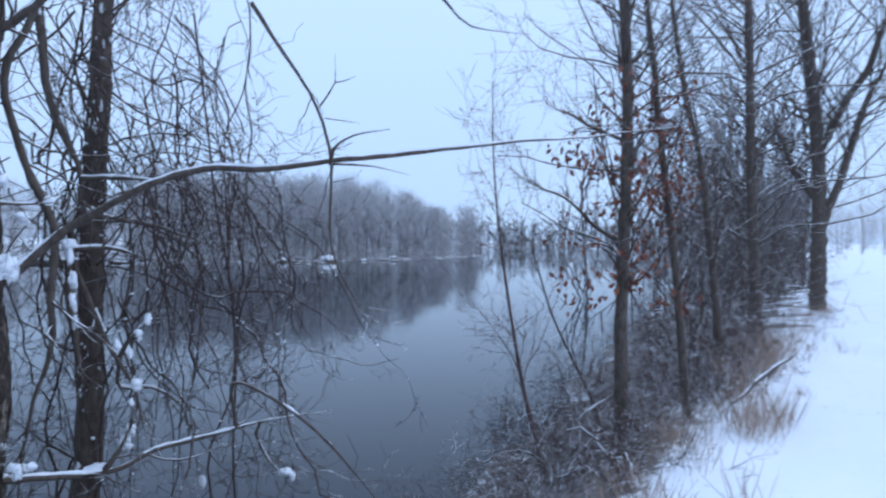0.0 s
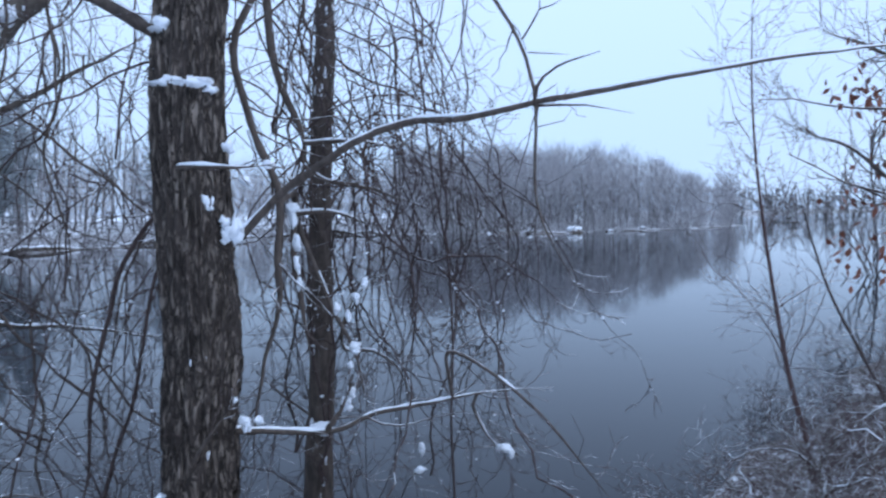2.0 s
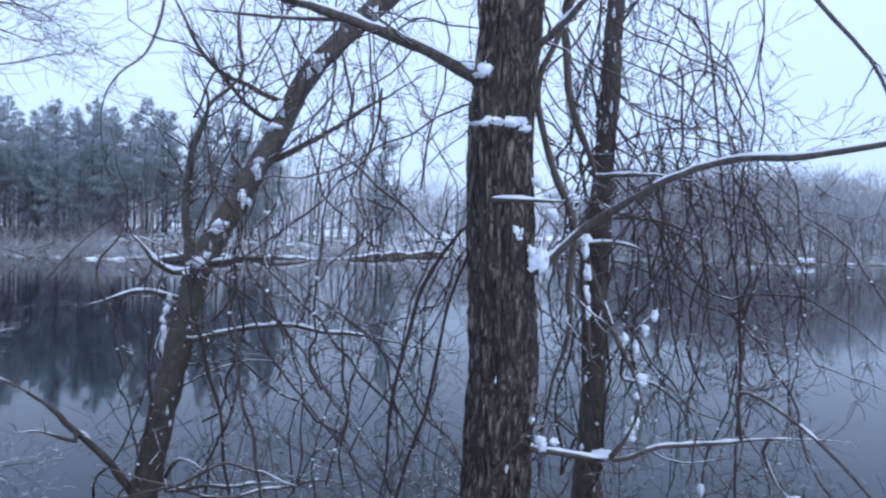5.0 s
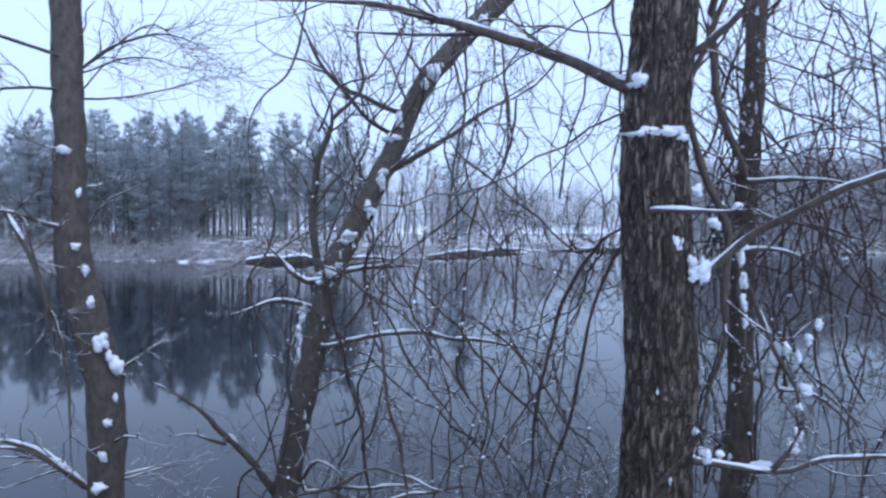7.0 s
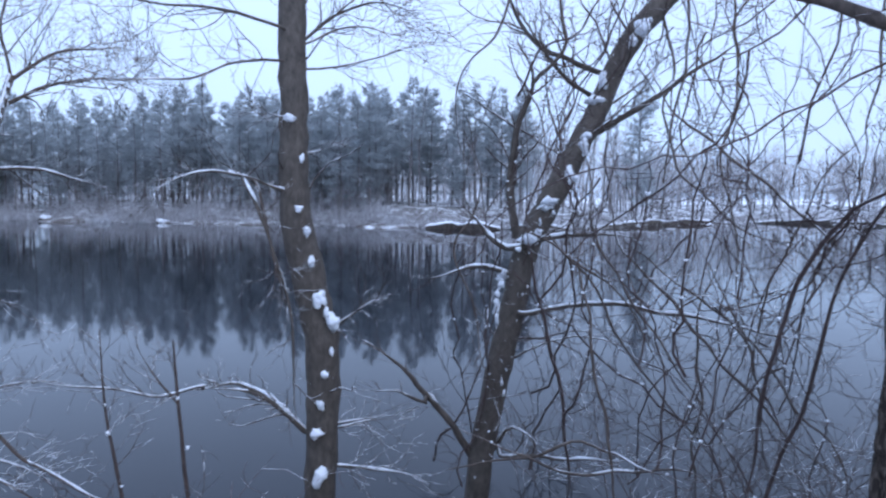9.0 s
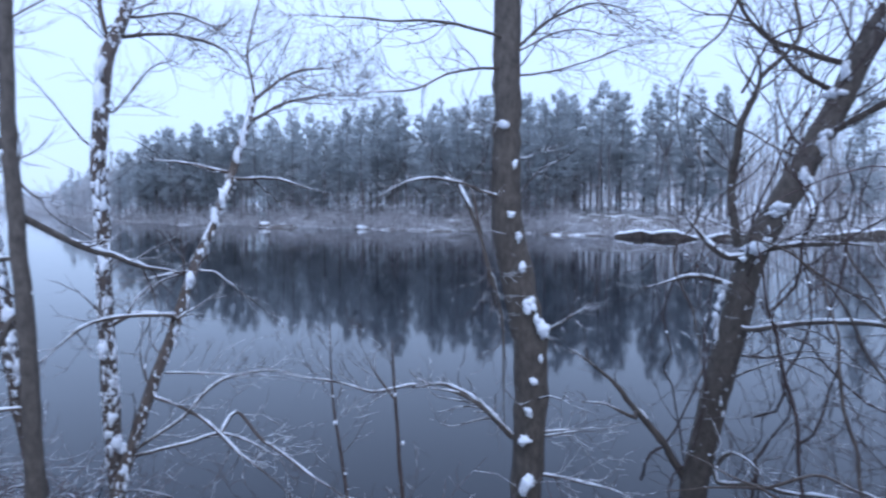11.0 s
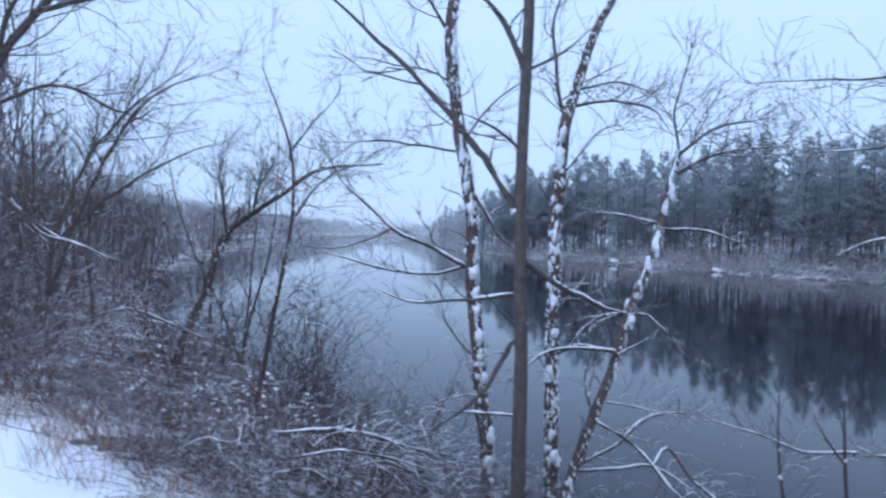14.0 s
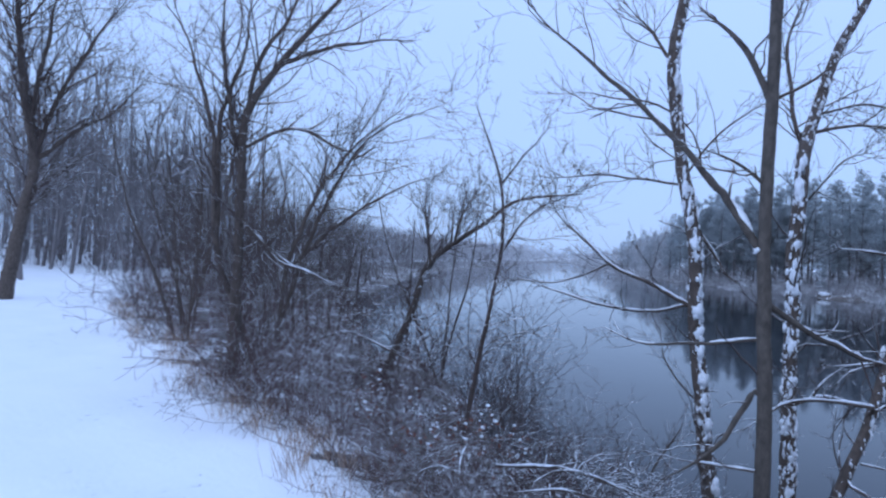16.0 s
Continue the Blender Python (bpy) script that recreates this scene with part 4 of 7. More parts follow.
    def lodge(self, q, r, cover, bearer):
        """Snow lying along the upper side of the limb that bears it, in broken runs."""
        cap = Tubes()
        t = np.gradient(q, axis=0)
        t /= np.linalg.norm(t, axis=1, keepdims=True) + 1e-9
        run, ph = [], self.rng.random() * 9
        for i in range(len(q)):
            n = noise.noise(Vector((i * 0.22 + ph, ph, 0.3))) * 0.9 + 0.5
            on = n < cover * (1.25 - 0.9 * abs(t[i, 2]))
            if on:
                run.append(i)
            if run and (not on or i == len(q) - 1):
                if len(run) > 2:
                    k = np.array(run)
                    swell = np.sin(np.linspace(0.15, math.pi - 0.15, len(k))) ** 0.4 * (0.45 + 0.85 * self.rng.random(len(k)))
                    up = np.array([0, 0, 1.0]) - t[k] * t[k][:, 2:3]
                    up /= np.linalg.norm(up, axis=1, keepdims=True) + 1e-9
                    size = np.minimum(r[k] * 0.75, 0.020) + 0.0015
                    cap.add(q[k] + up * (r[k] * 0.62)[:, None] + up * (size * 0.3)[:, None], size * swell, 7, 0.1, self.rng)
                run = []
        if cap.v:
            part("snow", cap.mesh("snow", M_SNOW, self.at), bearer, "white snow lying along the upper side", "stuff")

    def lumps(self, rows):
        for x, y, z, w, h in rows:
            c = np.array([x, y, z])
            toward = unit(np.array([-x, -y, 0.0]))
            side = np.array([-toward[1], toward[0], 0])
            for k in range(4):
                f = 0.74 if k == 0 else self.rng.uniform(0.32, 0.58)
                o = (side * self.rng.uniform(-0.5, 0.5) * w + np.array([0, 0, self.rng.uniform(-0.7, 0.25) * h])) * (k > 0) + toward * self.rng.uniform(-0.02, 0.0)
                lump(self.rng, self.lv, self.lf, c + o - self.at, (w * f, w * f, max(0.35 * w, h) * f), 1.45)

    def flecks(self, q, r, count, side):
        """Small bits of snow caught in the bark, mostly on the weather side."""
        for _ in range(max(1, count // 4)):
            i0, a0 = self.rng.integers(len(q)), side + self.rng.normal(0, 0.8)
            big = min(0.019, 0.34 * r[i0]) * self.rng.random() ** 1.4 + 0.004
            for _ in range(self.rng.integers(2, 8)):
                i = int(np.clip(i0 + self.rng.normal(0, 1.2), 0, len(q) - 1))
                a = a0 + self.rng.normal(0, 0.3)
                p = q[i] + np.array([math.cos(a), math.sin(a), 0]) * r[i] * 0.98 + np.array([0, 0, self.rng.normal(0, 0.03)])
                k = big * self.rng.uniform(0.25, 1.0)
                lump(self.rng, self.lv, self.lf, p - self.at, (k, k, k * self.rng.uniform(0.8, 3.2)), 1.9)

    def leaves(self, count, low, high, size, reach):
        """Dead leaves hanging in loose bunches round the stem."""
        bl = Blades()
        for _ in range(count // 9):
            a, z = self.rng.random() * 6.28, self.rng.uniform(low, high)
            rr = reach * self.rng.random() ** 0.7
            c = np.array([rr * math.cos(a), rr * math.sin(a), z])
            for _ in range(9):
                p = c + self.rng.normal(0, 0.07, 3)
                d = unit(np.array([0, 0, -1.0]) + self.rng.normal(0, 0.55, 3))
                bl.add(p, d, self.rng.normal(0, 1, 3), size * self.rng.uniform(0.7, 1.3), size * 0.5)
        part("leaves", bl.mesh("leaves", M_RUSSET), self.root, "russet dead leaves hanging in bunches")

    def finish(self):
        if self.twig.v:
            part("crown", self.twig.mesh("crown", self.twig_mat, self.at), self.root, kind="stuff")
        if self.lv:
            part("lodged_snow", mesh_of("lodged_snow", self.lv, self.lf, M_SNOW), self.root, "lumps of wet snow stuck to the bark", "stuff")



# ---- the trees on the near bank ----
plant = Plant("furrowed_tree", "thick old tree trunk with deeply furrowed brown bark and snow clumps", "tree", "", M_FURROW, M_TWIG, 3, (1.75, 3.95))
plant.trunk([(1.83, 3.91, 3.56), (1.79, 3.93, 2.99), (1.77, 3.94, 2.65), (1.75, 3.95, 2.37), (1.74, 3.95, 2.09), (1.75, 3.95, 1.81), (1.76, 3.94, 1.52), (1.77, 3.94, 1.23), (1.78, 3.94, 0.94), (1.76, 3.94, 0.64), (1.76, 3.95, 0.34), (1.75, 3.95, 0.10)], (0.133, 0.1418, 0.1505, 0.1592, 0.1621, 0.1707, 0.1736, 0.1736, 0.1765, 0.1823, 0.1939, 0.217), snow=0, twigs=0, twig_length=0.4, levels=2)
plant.limb([(1.67, 4.07, 2.47), (1.37, 4.29, 2.68), (0.98, 4.60, 2.90), (0.63, 4.86, 3.07), (0.25, 5.09, 3.21), (-0.43, 5.28, 3.26)], (0.0367, 0.0172), snow=0.95, twigs=14, twig_length=0.7, levels=2)
plant.limb([(1.02, 4.79, 2.95), (0.52, 4.87, 2.95), (0.05, 5.00, 3.00)], (0.0161, 0.0055), snow=0.6, twigs=5, twig_length=0.4, levels=2)
plant.limb([(1.85, 3.88, 2.58), (1.99, 3.58, 2.73), (2.12, 3.39, 2.94)], (0.0234, 0.0102), snow=0.3, twigs=3, twig_length=0.4, levels=2)
plant.limb([(1.66, 3.86, 1.81), (1.75, 3.65, 1.81), (1.88, 3.53, 1.80), (1.99, 3.47, 1.81)], (0.0196, 0.0078), snow=1, twigs=3, twig_length=0.25, levels=2)
plant.limb([(1.89, 3.81, 1.45), (2.08, 3.65, 1.67), (2.18, 3.47, 1.78), (2.31, 3.26, 1.90), (2.45, 3.04, 1.97), (2.57, 2.73, 1.96), (2.66, 2.43, 1.98), (2.79, 2.19, 2.00), (2.95, 1.97, 2.03), (3.18, 1.79, 2.07), (3.43, 1.63, 2.10), (3.58, 1.54, 2.13), (3.81, 1.36, 2.17)], (0.0228, 0.0176, 0.0117, 0.0087, 0.0059), snow=0.7, twigs=0, twig_length=0.5, levels=2)
plant.limb([(2.66, 2.43, 1.97), (2.60, 2.34, 2.02), (2.55, 2.18, 2.05), (2.53, 1.96, 2.05)], (0.0074, 0.0043), snow=0.1, twigs=0, twig_length=0.4, levels=2)
plant.limb([(2.67, 2.42, 1.97), (2.78, 2.29, 1.96), (2.88, 2.16, 1.92)], (0.0064, 0.002), snow=0.3, twigs=0, twig_length=0.4, levels=2)
plant.limb([(2.66, 2.42, 1.89), (2.73, 2.35, 1.91), (2.75, 2.33, 1.95)], (0.0032, 0.0021), snow=0.1, twigs=0, twig_length=0.4, levels=2)
plant.limb([(2.55, 2.82, 2.70), (2.59, 2.65, 2.46), (2.60, 2.49, 2.27), (2.64, 2.45, 2.14), (2.66, 2.43, 2.03), (2.66, 2.42, 1.87), (2.66, 2.43, 1.70), (2.68, 2.40, 1.53), (2.80, 2.26, 1.20)], (0.0105, 0.0075, 0.0064, 0.0053, 0.0031), snow=0.1, twigs=5, twig_length=0.25, levels=1)
plant.limb([(2.64, 2.44, 2.16), (2.70, 2.38, 2.15), (2.74, 2.33, 2.14)], (0.0032, 0.0016), snow=0.4, twigs=0, twig_length=0.4, levels=2)
plant.limb([(2.63, 2.46, 2.21), (2.65, 2.43, 2.26), (2.67, 2.41, 2.31), (2.67, 2.41, 2.43)], (0.0043, 0.0021), snow=0.1, twigs=0, twig_length=0.4, levels=2)
plant.limb([(2.67, 2.41, 2.31), (2.70, 2.38, 2.32), (2.73, 2.35, 2.34)], (0.0032, 0.0016), snow=0.1, twigs=0, twig_length=0.4, levels=2)
plant.limb([(2.69, 2.08, 2.77), (2.77, 1.89, 2.56), (2.78, 1.78, 2.45), (2.89, 1.59, 2.41)], (0.0078, 0.0032), snow=0.1, twigs=0, twig_length=0.4, levels=2)
plant.limb([(1.89, 3.86, 0.52), (2.12, 3.97, 0.45), (2.43, 3.91, 0.41), (2.67, 3.87, 0.48), (2.92, 3.81, 0.50), (3.23, 3.68, 0.55), (3.53, 3.54, 0.57)], (0.0191, 0.0099), snow=0.85, twigs=8, twig_length=0.4, levels=2)
plant.limb([(2.40, 3.92, 0.41), (2.47, 3.88, 0.52), (2.52, 3.85, 0.66)], (0.0181, 0.0121), snow=1, twigs=2, twig_length=0.2, levels=2)
plant.limb([(3.21, 3.70, 0.48), (3.34, 3.72, 0.26), (3.47, 3.67, 0.14)], (0.0098, 0.0067), snow=1, twigs=2, twig_length=0.2, levels=2)
plant.limb([(3.00, 3.62, 0.83), (3.17, 3.47, 0.73), (3.43, 3.36, 0.48), (3.65, 3.27, 0.19), (3.84, 3.20, -0.07)], (0.0108, 0.0064), snow=0.5, twigs=3, twig_length=0.3, levels=2)
plant.limb([(1.67, 3.85, 0.35), (1.74, 3.71, 0.54), (1.83, 3.56, 0.74)], (0.0183, 0.0075), snow=0.9, twigs=2, twig_length=0.3, levels=2)
plant.limb([(1.75, 3.87, 0.33), (1.83, 3.84, 0.48), (1.86, 3.76, 0.68)], (0.0232, 0.0099), snow=0.9, twigs=2, twig_length=0.2, levels=2)
plant.lumps([(1.72, 3.83, 2.21, 0.132, 0.035), (1.81, 3.79, 2.18, 0.046, 0.029), (1.76, 3.81, 1.83, 0.051, 0.025), (1.90, 3.74, 1.52, 0.048, 0.073), (1.86, 3.76, 1.47, 0.028, 0.022), (1.78, 3.80, 1.66, 0.045, 0.040), (1.93, 3.73, 0.58, 0.035, 0.047), (1.88, 3.76, 0.70, 0.023, 0.029), (1.98, 3.70, 0.60, 0.026, 0.029), (1.63, 3.87, 2.48, 0.059, 0.041), (1.70, 3.84, 2.43, 0.035, 0.023), (1.65, 3.86, 2.54, 0.035, 0.030), (1.88, 3.76, 1.92, 0.034, 0.034), (2.04, 3.67, 1.83, 0.039, 0.025), (1.55, 3.90, 0.24, 0.031, 0.028), (1.74, 3.82, 0.38, 0.036, 0.036), (1.88, 3.76, 1.50, 0.054, 0.048), (1.79, 3.80, 1.65, 0.054, 0.048)])
plant.lumps([(1.86, 3.77, 1.56, 0.042, 0.036), (1.67, 3.85, 2.21, 0.122, 0.027), (1.79, 3.80, 2.22, 0.067, 0.027), (1.61, 3.88, 2.46, 0.061, 0.031), (1.95, 3.72, 1.75, 0.042, 0.030), (1.91, 3.74, 0.60, 0.032, 0.032), (2.40, 3.98, 0.41, 0.086, 0.040), (2.51, 3.91, 0.55, 0.046, 0.046), (2.54, 3.90, 0.62, 0.029, 0.045), (2.09, 4.15, 0.46, 0.047, 0.034), (3.40, 3.66, 0.20, 0.056, 0.032), (3.43, 3.63, 0.18, 0.028, 0.035), (3.03, 3.98, 0.17, 0.032, 0.050), (3.02, 3.99, 0.05, 0.043, 0.022)])
plant.finish()

plant = Plant("slim_tree", "dark slim tree trunk wrapped in bare twining vines", "tree", "", M_BARK, M_TWIG, 5, (2.61, 4.61))
plant.trunk([(2.74, 4.54, 3.87), (2.70, 4.56, 3.00), (2.68, 4.57, 2.48), (2.66, 4.58, 1.94), (2.65, 4.59, 1.59), (2.64, 4.59, 1.23), (2.64, 4.60, 0.87), (2.64, 4.60, 0.50), (2.62, 4.60, 0.14), (2.61, 4.61, -0.16)], (0.0503, 0.0557, 0.061, 0.0664, 0.0699, 0.0735, 0.0771, 0.086, 0.0968, 0.1075), snow=0.28, twigs=30, twig_length=0.8, levels=3)
plant.limb([(2.20, 4.04, 3.00), (2.09, 4.10, 2.71), (2.03, 4.13, 2.53), (2.02, 4.13, 2.36), (2.06, 4.11, 2.14), (2.14, 4.07, 1.89), (2.20, 4.04, 1.65), (2.20, 4.04, 1.35), (2.19, 4.04, 1.08), (2.12, 4.08, 0.75), (2.02, 4.13, 0.42)], (0.0165, 0.0205, 0.0224, 0.021, 0.0193), snow=0.1, twigs=8, twig_length=0.6, levels=2)
plant.limb([(2.24, 4.25, 3.02), (2.24, 4.24, 2.65), (2.28, 4.22, 2.40), (2.35, 4.18, 2.18), (2.40, 4.16, 2.00), (2.42, 4.26, 1.75)], (0.0252, 0.0248, 0.0222, 0.0195), snow=0.15, twigs=8, twig_length=0.7, levels=2)
plant.limb([(2.31, 4.09, 1.71), (2.31, 4.09, 1.53), (2.31, 4.09, 1.34), (2.33, 4.08, 1.15), (2.37, 4.06, 0.84)], (0.0216, 0.0185, 0.0154), snow=0.6, twigs=3, twig_length=0.3, levels=2)
plant.limb([(2.34, 4.19, 1.60), (2.44, 4.13, 1.61), (2.57, 4.05, 1.60), (2.77, 4.04, 1.50)], (0.0158, 0.0082), snow=0.9, twigs=4, twig_length=0.4, levels=2)
plant.limb([(2.37, 4.17, 1.52), (2.45, 4.13, 1.27), (2.54, 4.07, 1.03), (2.63, 4.02, 0.81), (2.66, 3.99, 0.55)], (0.0158, 0.0096), snow=0.5, twigs=4, twig_length=0.4, levels=2)
plant.limb([(2.60, 4.15, 0.93), (2.66, 4.12, 1.09), (2.74, 4.06, 1.21)], (0.0114, 0.0082), snow=1, twigs=2, twig_length=0.2, levels=2)
plant.limb([(2.65, 4.24, 0.78), (2.81, 4.14, 0.77), (2.92, 4.06, 0.67), (2.97, 4.02, 0.43)], (0.0117, 0.0067), snow=0.7, twigs=4, twig_length=0.3, levels=2)
plant.limb([(2.40, 4.16, 1.99), (2.49, 3.99, 1.98), (2.58, 3.81, 1.98), (2.75, 3.69, 1.96)], (0.0143, 0.006), snow=0.9, twigs=5, twig_length=0.4, levels=2)
plant.limb([(2.50, 4.10, 1.78), (2.73, 3.94, 1.73), (3.04, 3.84, 1.61)], (0.0143, 0.0065), snow=0.6, twigs=6, twig_length=0.5, levels=2)
plant.lumps([(2.28, 4.02, 1.63, 0.044, 0.038), (2.28, 4.02, 1.56, 0.032, 0.063), (2.29, 4.01, 1.44, 0.028, 0.063), (2.29, 4.01, 1.32, 0.025, 0.057), (2.30, 4.01, 1.21, 0.022, 0.044), (2.01, 4.16, 1.51, 0.064, 0.084), (2.17, 4.08, 1.86, 0.045, 0.026), (2.55, 3.85, 0.87, 0.051, 0.038), (2.53, 3.87, 0.77, 0.022, 0.025), (2.60, 3.82, 1.22, 0.025, 0.037), (2.56, 3.85, 1.14, 0.025, 0.038), (2.52, 3.87, 1.04, 0.025, 0.044), (2.47, 3.90, 1.08, 0.025, 0.038)])
plant.finish()

plant = Plant("leaning_tree", "leaning grey tree with snow lodged along its trunk", "tree", "", M_SMOOTH, M_TWIG, 7, (-0.41, 6.29))
plant.trunk([(-0.41, 6.29, -0.79), (-0.36, 6.29, -0.36), (-0.26, 6.34, 0.19), (-0.13, 6.40, 0.80), (-0.03, 6.45, 1.27), (0.13, 6.50, 1.61), (0.36, 6.69, 2.06), (0.58, 6.98, 2.49), (0.85, 7.15, 3.08), (1.23, 7.30, 3.57), (1.67, 7.42, 4.03), (2.19, 7.59, 4.57), (2.81, 7.60, 5.26)], (0.1071, 0.1026, 0.1086, 0.11, 0.1064, 0.1028, 0.0965, 0.0961, 0.0993, 0.1023, 0.0933, 0.0845, 0.0672), snow=0.25, twigs=26, twig_length=1.3, levels=3)
plant.limb([(0.02, 6.40, 1.33), (-0.19, 6.30, 1.29), (-0.39, 6.29, 1.45), (-0.56, 6.27, 1.64)], (0.0312, 0.0116), snow=0.9, twigs=4, twig_length=0.4, levels=2)
plant.limb([(0.02, 6.40, 1.35), (0.35, 6.39, 1.40), (0.82, 6.35, 1.40)], (0.024, 0.0097), snow=0.8, twigs=4, twig_length=0.4, levels=2)
plant.limb([(-0.12, 6.40, 1.05), (-0.44, 6.28, 1.15), (-0.80, 6.25, 1.04)], (0.0215, 0.0092), snow=0.8, twigs=5, twig_length=0.4, levels=2)
plant.limb([(-0.07, 6.30, 0.75), (0.30, 6.19, 0.83), (0.71, 6.06, 0.89), (1.12, 6.00, 0.82), (1.57, 5.90, 0.76), (2.02, 5.76, 0.70)], (0.0212, 0.009), snow=0.9, twigs=8, twig_length=0.5, levels=2)
plant.limb([(-0.43, 6.29, -0.52), (-0.70, 6.16, -0.07), (-0.93, 6.03, 0.22), (-1.18, 5.99, 0.46), (-1.34, 5.95, 0.57)], (0.0349, 0.0128), snow=1, twigs=6, twig_length=0.4, levels=2)
plant.limb([(-0.82, 6.04, 0.04), (-1.04, 6.01, 0.13), (-1.24, 5.97, 0.14)], (0.0176, 0.0065), snow=0.9, twigs=4, twig_length=0.3, levels=2)
plant.limb([(0.54, 7.08, 2.30), (0.96, 7.14, 2.52), (1.44, 7.16, 2.85), (1.97, 7.13, 3.19)], (0.0325, 0.0141), snow=0.5, twigs=10, twig_length=0.6, levels=2)
plant.limb([(0.64, 7.27, 2.63), (0.33, 7.19, 2.80), (0.07, 7.10, 3.10), (-0.14, 7.00, 3.44)], (0.0308, 0.0106), snow=0.3, twigs=12, twig_length=0.8, levels=2)
plant.limb([(0.72, 7.26, 2.85), (0.39, 7.19, 2.96), (0.01, 7.10, 3.15), (-0.24, 7.00, 3.54), (-0.44, 6.99, 4.04)], (0.028, 0.0105), snow=0.3, twigs=12, twig_length=0.8, levels=2)
plant.limb([(-0.12, 6.80, 1.35), (-0.18, 6.90, 1.86), (-0.11, 6.90, 2.38), (0.02, 6.80, 2.78), (-0.13, 6.70, 3.06)], (0.0384, 0.0355, 0.0279, 0.0176), snow=0.4, twigs=14, twig_length=0.7, levels=2)
plant.limb([(0.02, 6.80, 2.73), (0.28, 6.89, 3.06), (0.23, 7.00, 3.55), (0.39, 6.99, 4.03)], (0.0205, 0.0107), snow=0.3, twigs=10, twig_length=0.7, levels=2)
plant.limb([(-0.28, 6.39, -0.45), (-0.13, 6.30, -0.21), (0.11, 6.20, -0.31)], (0.0214, 0.0093), snow=0.9, twigs=3, twig_length=0.3, levels=2)
plant.limb([(-0.22, 6.30, -0.47), (0.06, 6.20, -0.42), (0.43, 6.18, -0.43), (0.81, 6.15, -0.40)], (0.0187, 0.0094), snow=0.9, twigs=6, twig_length=0.4, levels=2)
plant.limb([(1.21, 7.50, 3.59), (1.29, 7.29, 3.00), (1.27, 7.09, 2.31)], (0.0175, 0.0083), snow=0.1, twigs=6, twig_length=0.5, levels=2)
plant.lumps([(0.94, 6.89, 3.20, 0.082, 0.110), (0.87, 6.90, 3.09, 0.049, 0.066), (0.56, 6.93, 2.58, 0.092, 0.054), (0.62, 6.92, 2.78, 0.044, 0.087), (0.43, 6.49, 2.15, 0.060, 0.090), (0.45, 6.48, 2.23, 0.045, 0.040), (0.31, 6.49, 1.91, 0.050, 0.090), (0.37, 6.49, 1.88, 0.040, 0.040), (0.19, 6.50, 1.66, 0.085, 0.055), (0.01, 6.50, 1.39, 0.081, 0.081), (0.09, 6.50, 1.46, 0.045, 0.045), (-0.04, 6.50, 1.36, 0.051, 0.051), (-0.23, 6.25, 1.00, 0.033, 0.057), (-0.26, 6.24, 0.92, 0.024, 0.043), (-0.26, 6.24, 0.72, 0.019, 0.058), (-0.42, 6.24, -0.44, 0.046, 0.041), (-0.01, 6.25, 1.38, 0.081, 0.057), (0.07, 6.25, 1.43, 0.038, 0.038)])
plant.lumps([(-0.09, 6.25, 1.29, 0.038, 0.029), (-0.21, 6.25, 1.10, 0.029, 0.033), (-0.01, 6.40, 1.35, 0.127, 0.058), (0.04, 6.40, 1.42, 0.058, 0.068), (0.14, 6.40, 1.67, 0.097, 0.063), (-0.22, 6.40, 1.06, 0.069, 0.049), (-0.27, 6.39, 0.80, 0.039, 0.079), (-0.10, 6.40, 0.45, 0.030, 0.045), (-0.44, 6.38, -0.50, 0.073, 0.052), (0.39, 6.94, 2.19, 0.107, 0.085), (0.27, 6.94, 1.97, 0.075, 0.075), (0.54, 6.93, 2.58, 0.107, 0.054), (0.32, 6.94, 1.87, 0.053, 0.043), (0.93, 7.34, 3.17, 0.081, 0.093), (1.01, 7.33, 3.34, 0.058, 0.094), (1.18, 7.31, 3.54, 0.106, 0.082), (1.35, 7.28, 3.68, 0.095, 0.083), (1.49, 7.25, 3.81, 0.095, 0.083)])
plant.finish()

plant = Plant("bank_tree", "straight grey-brown tree trunk with snow clumps down its face", "tree", "", M_SMOOTH, M_FROST, 9, (-1.55, 5.48))
plant.trunk([(-1.70, 5.44, 3.92), (-1.71, 5.44, 3.14), (-1.70, 5.44, 2.54), (-1.71, 5.44, 1.94), (-1.69, 5.44, 1.53), (-1.61, 5.47, 1.12), (-1.53, 5.49, 0.70), (-1.51, 5.50, 0.28), (-1.52, 5.49, -0.14), (-1.54, 5.49, -0.49), (-1.55, 5.48, -0.83)], (0.0905, 0.0987, 0.0987, 0.0987, 0.1069, 0.1149, 0.1229, 0.127, 0.1188, 0.1148, 0.1148), snow=0.02, twigs=8, twig_length=0.8, levels=2)
plant.limb([(-1.74, 5.32, 2.87), (-2.04, 5.11, 2.93), (-2.32, 4.88, 2.92), (-2.60, 4.62, 2.90), (-2.85, 4.35, 2.89)], (0.0127, 0.0038), snow=0.2, twigs=18, twig_length=0.575, levels=2)
plant.limb([(-1.75, 5.32, 2.64), (-2.00, 5.12, 2.60), (-2.21, 4.93, 2.47), (-2.69, 4.69, 2.41)], (0.0113, 0.004), snow=0.3, twigs=18, twig_length=0.575, levels=2)
plant.limb([(-1.66, 5.45, 2.79), (-1.43, 5.52, 2.98), (-1.09, 5.60, 3.10), (-0.87, 5.63, 3.03), (-0.78, 5.65, 2.88)], (0.0129, 0.0042), snow=0.3, twigs=18, twig_length=0.45999999999999996, levels=2)
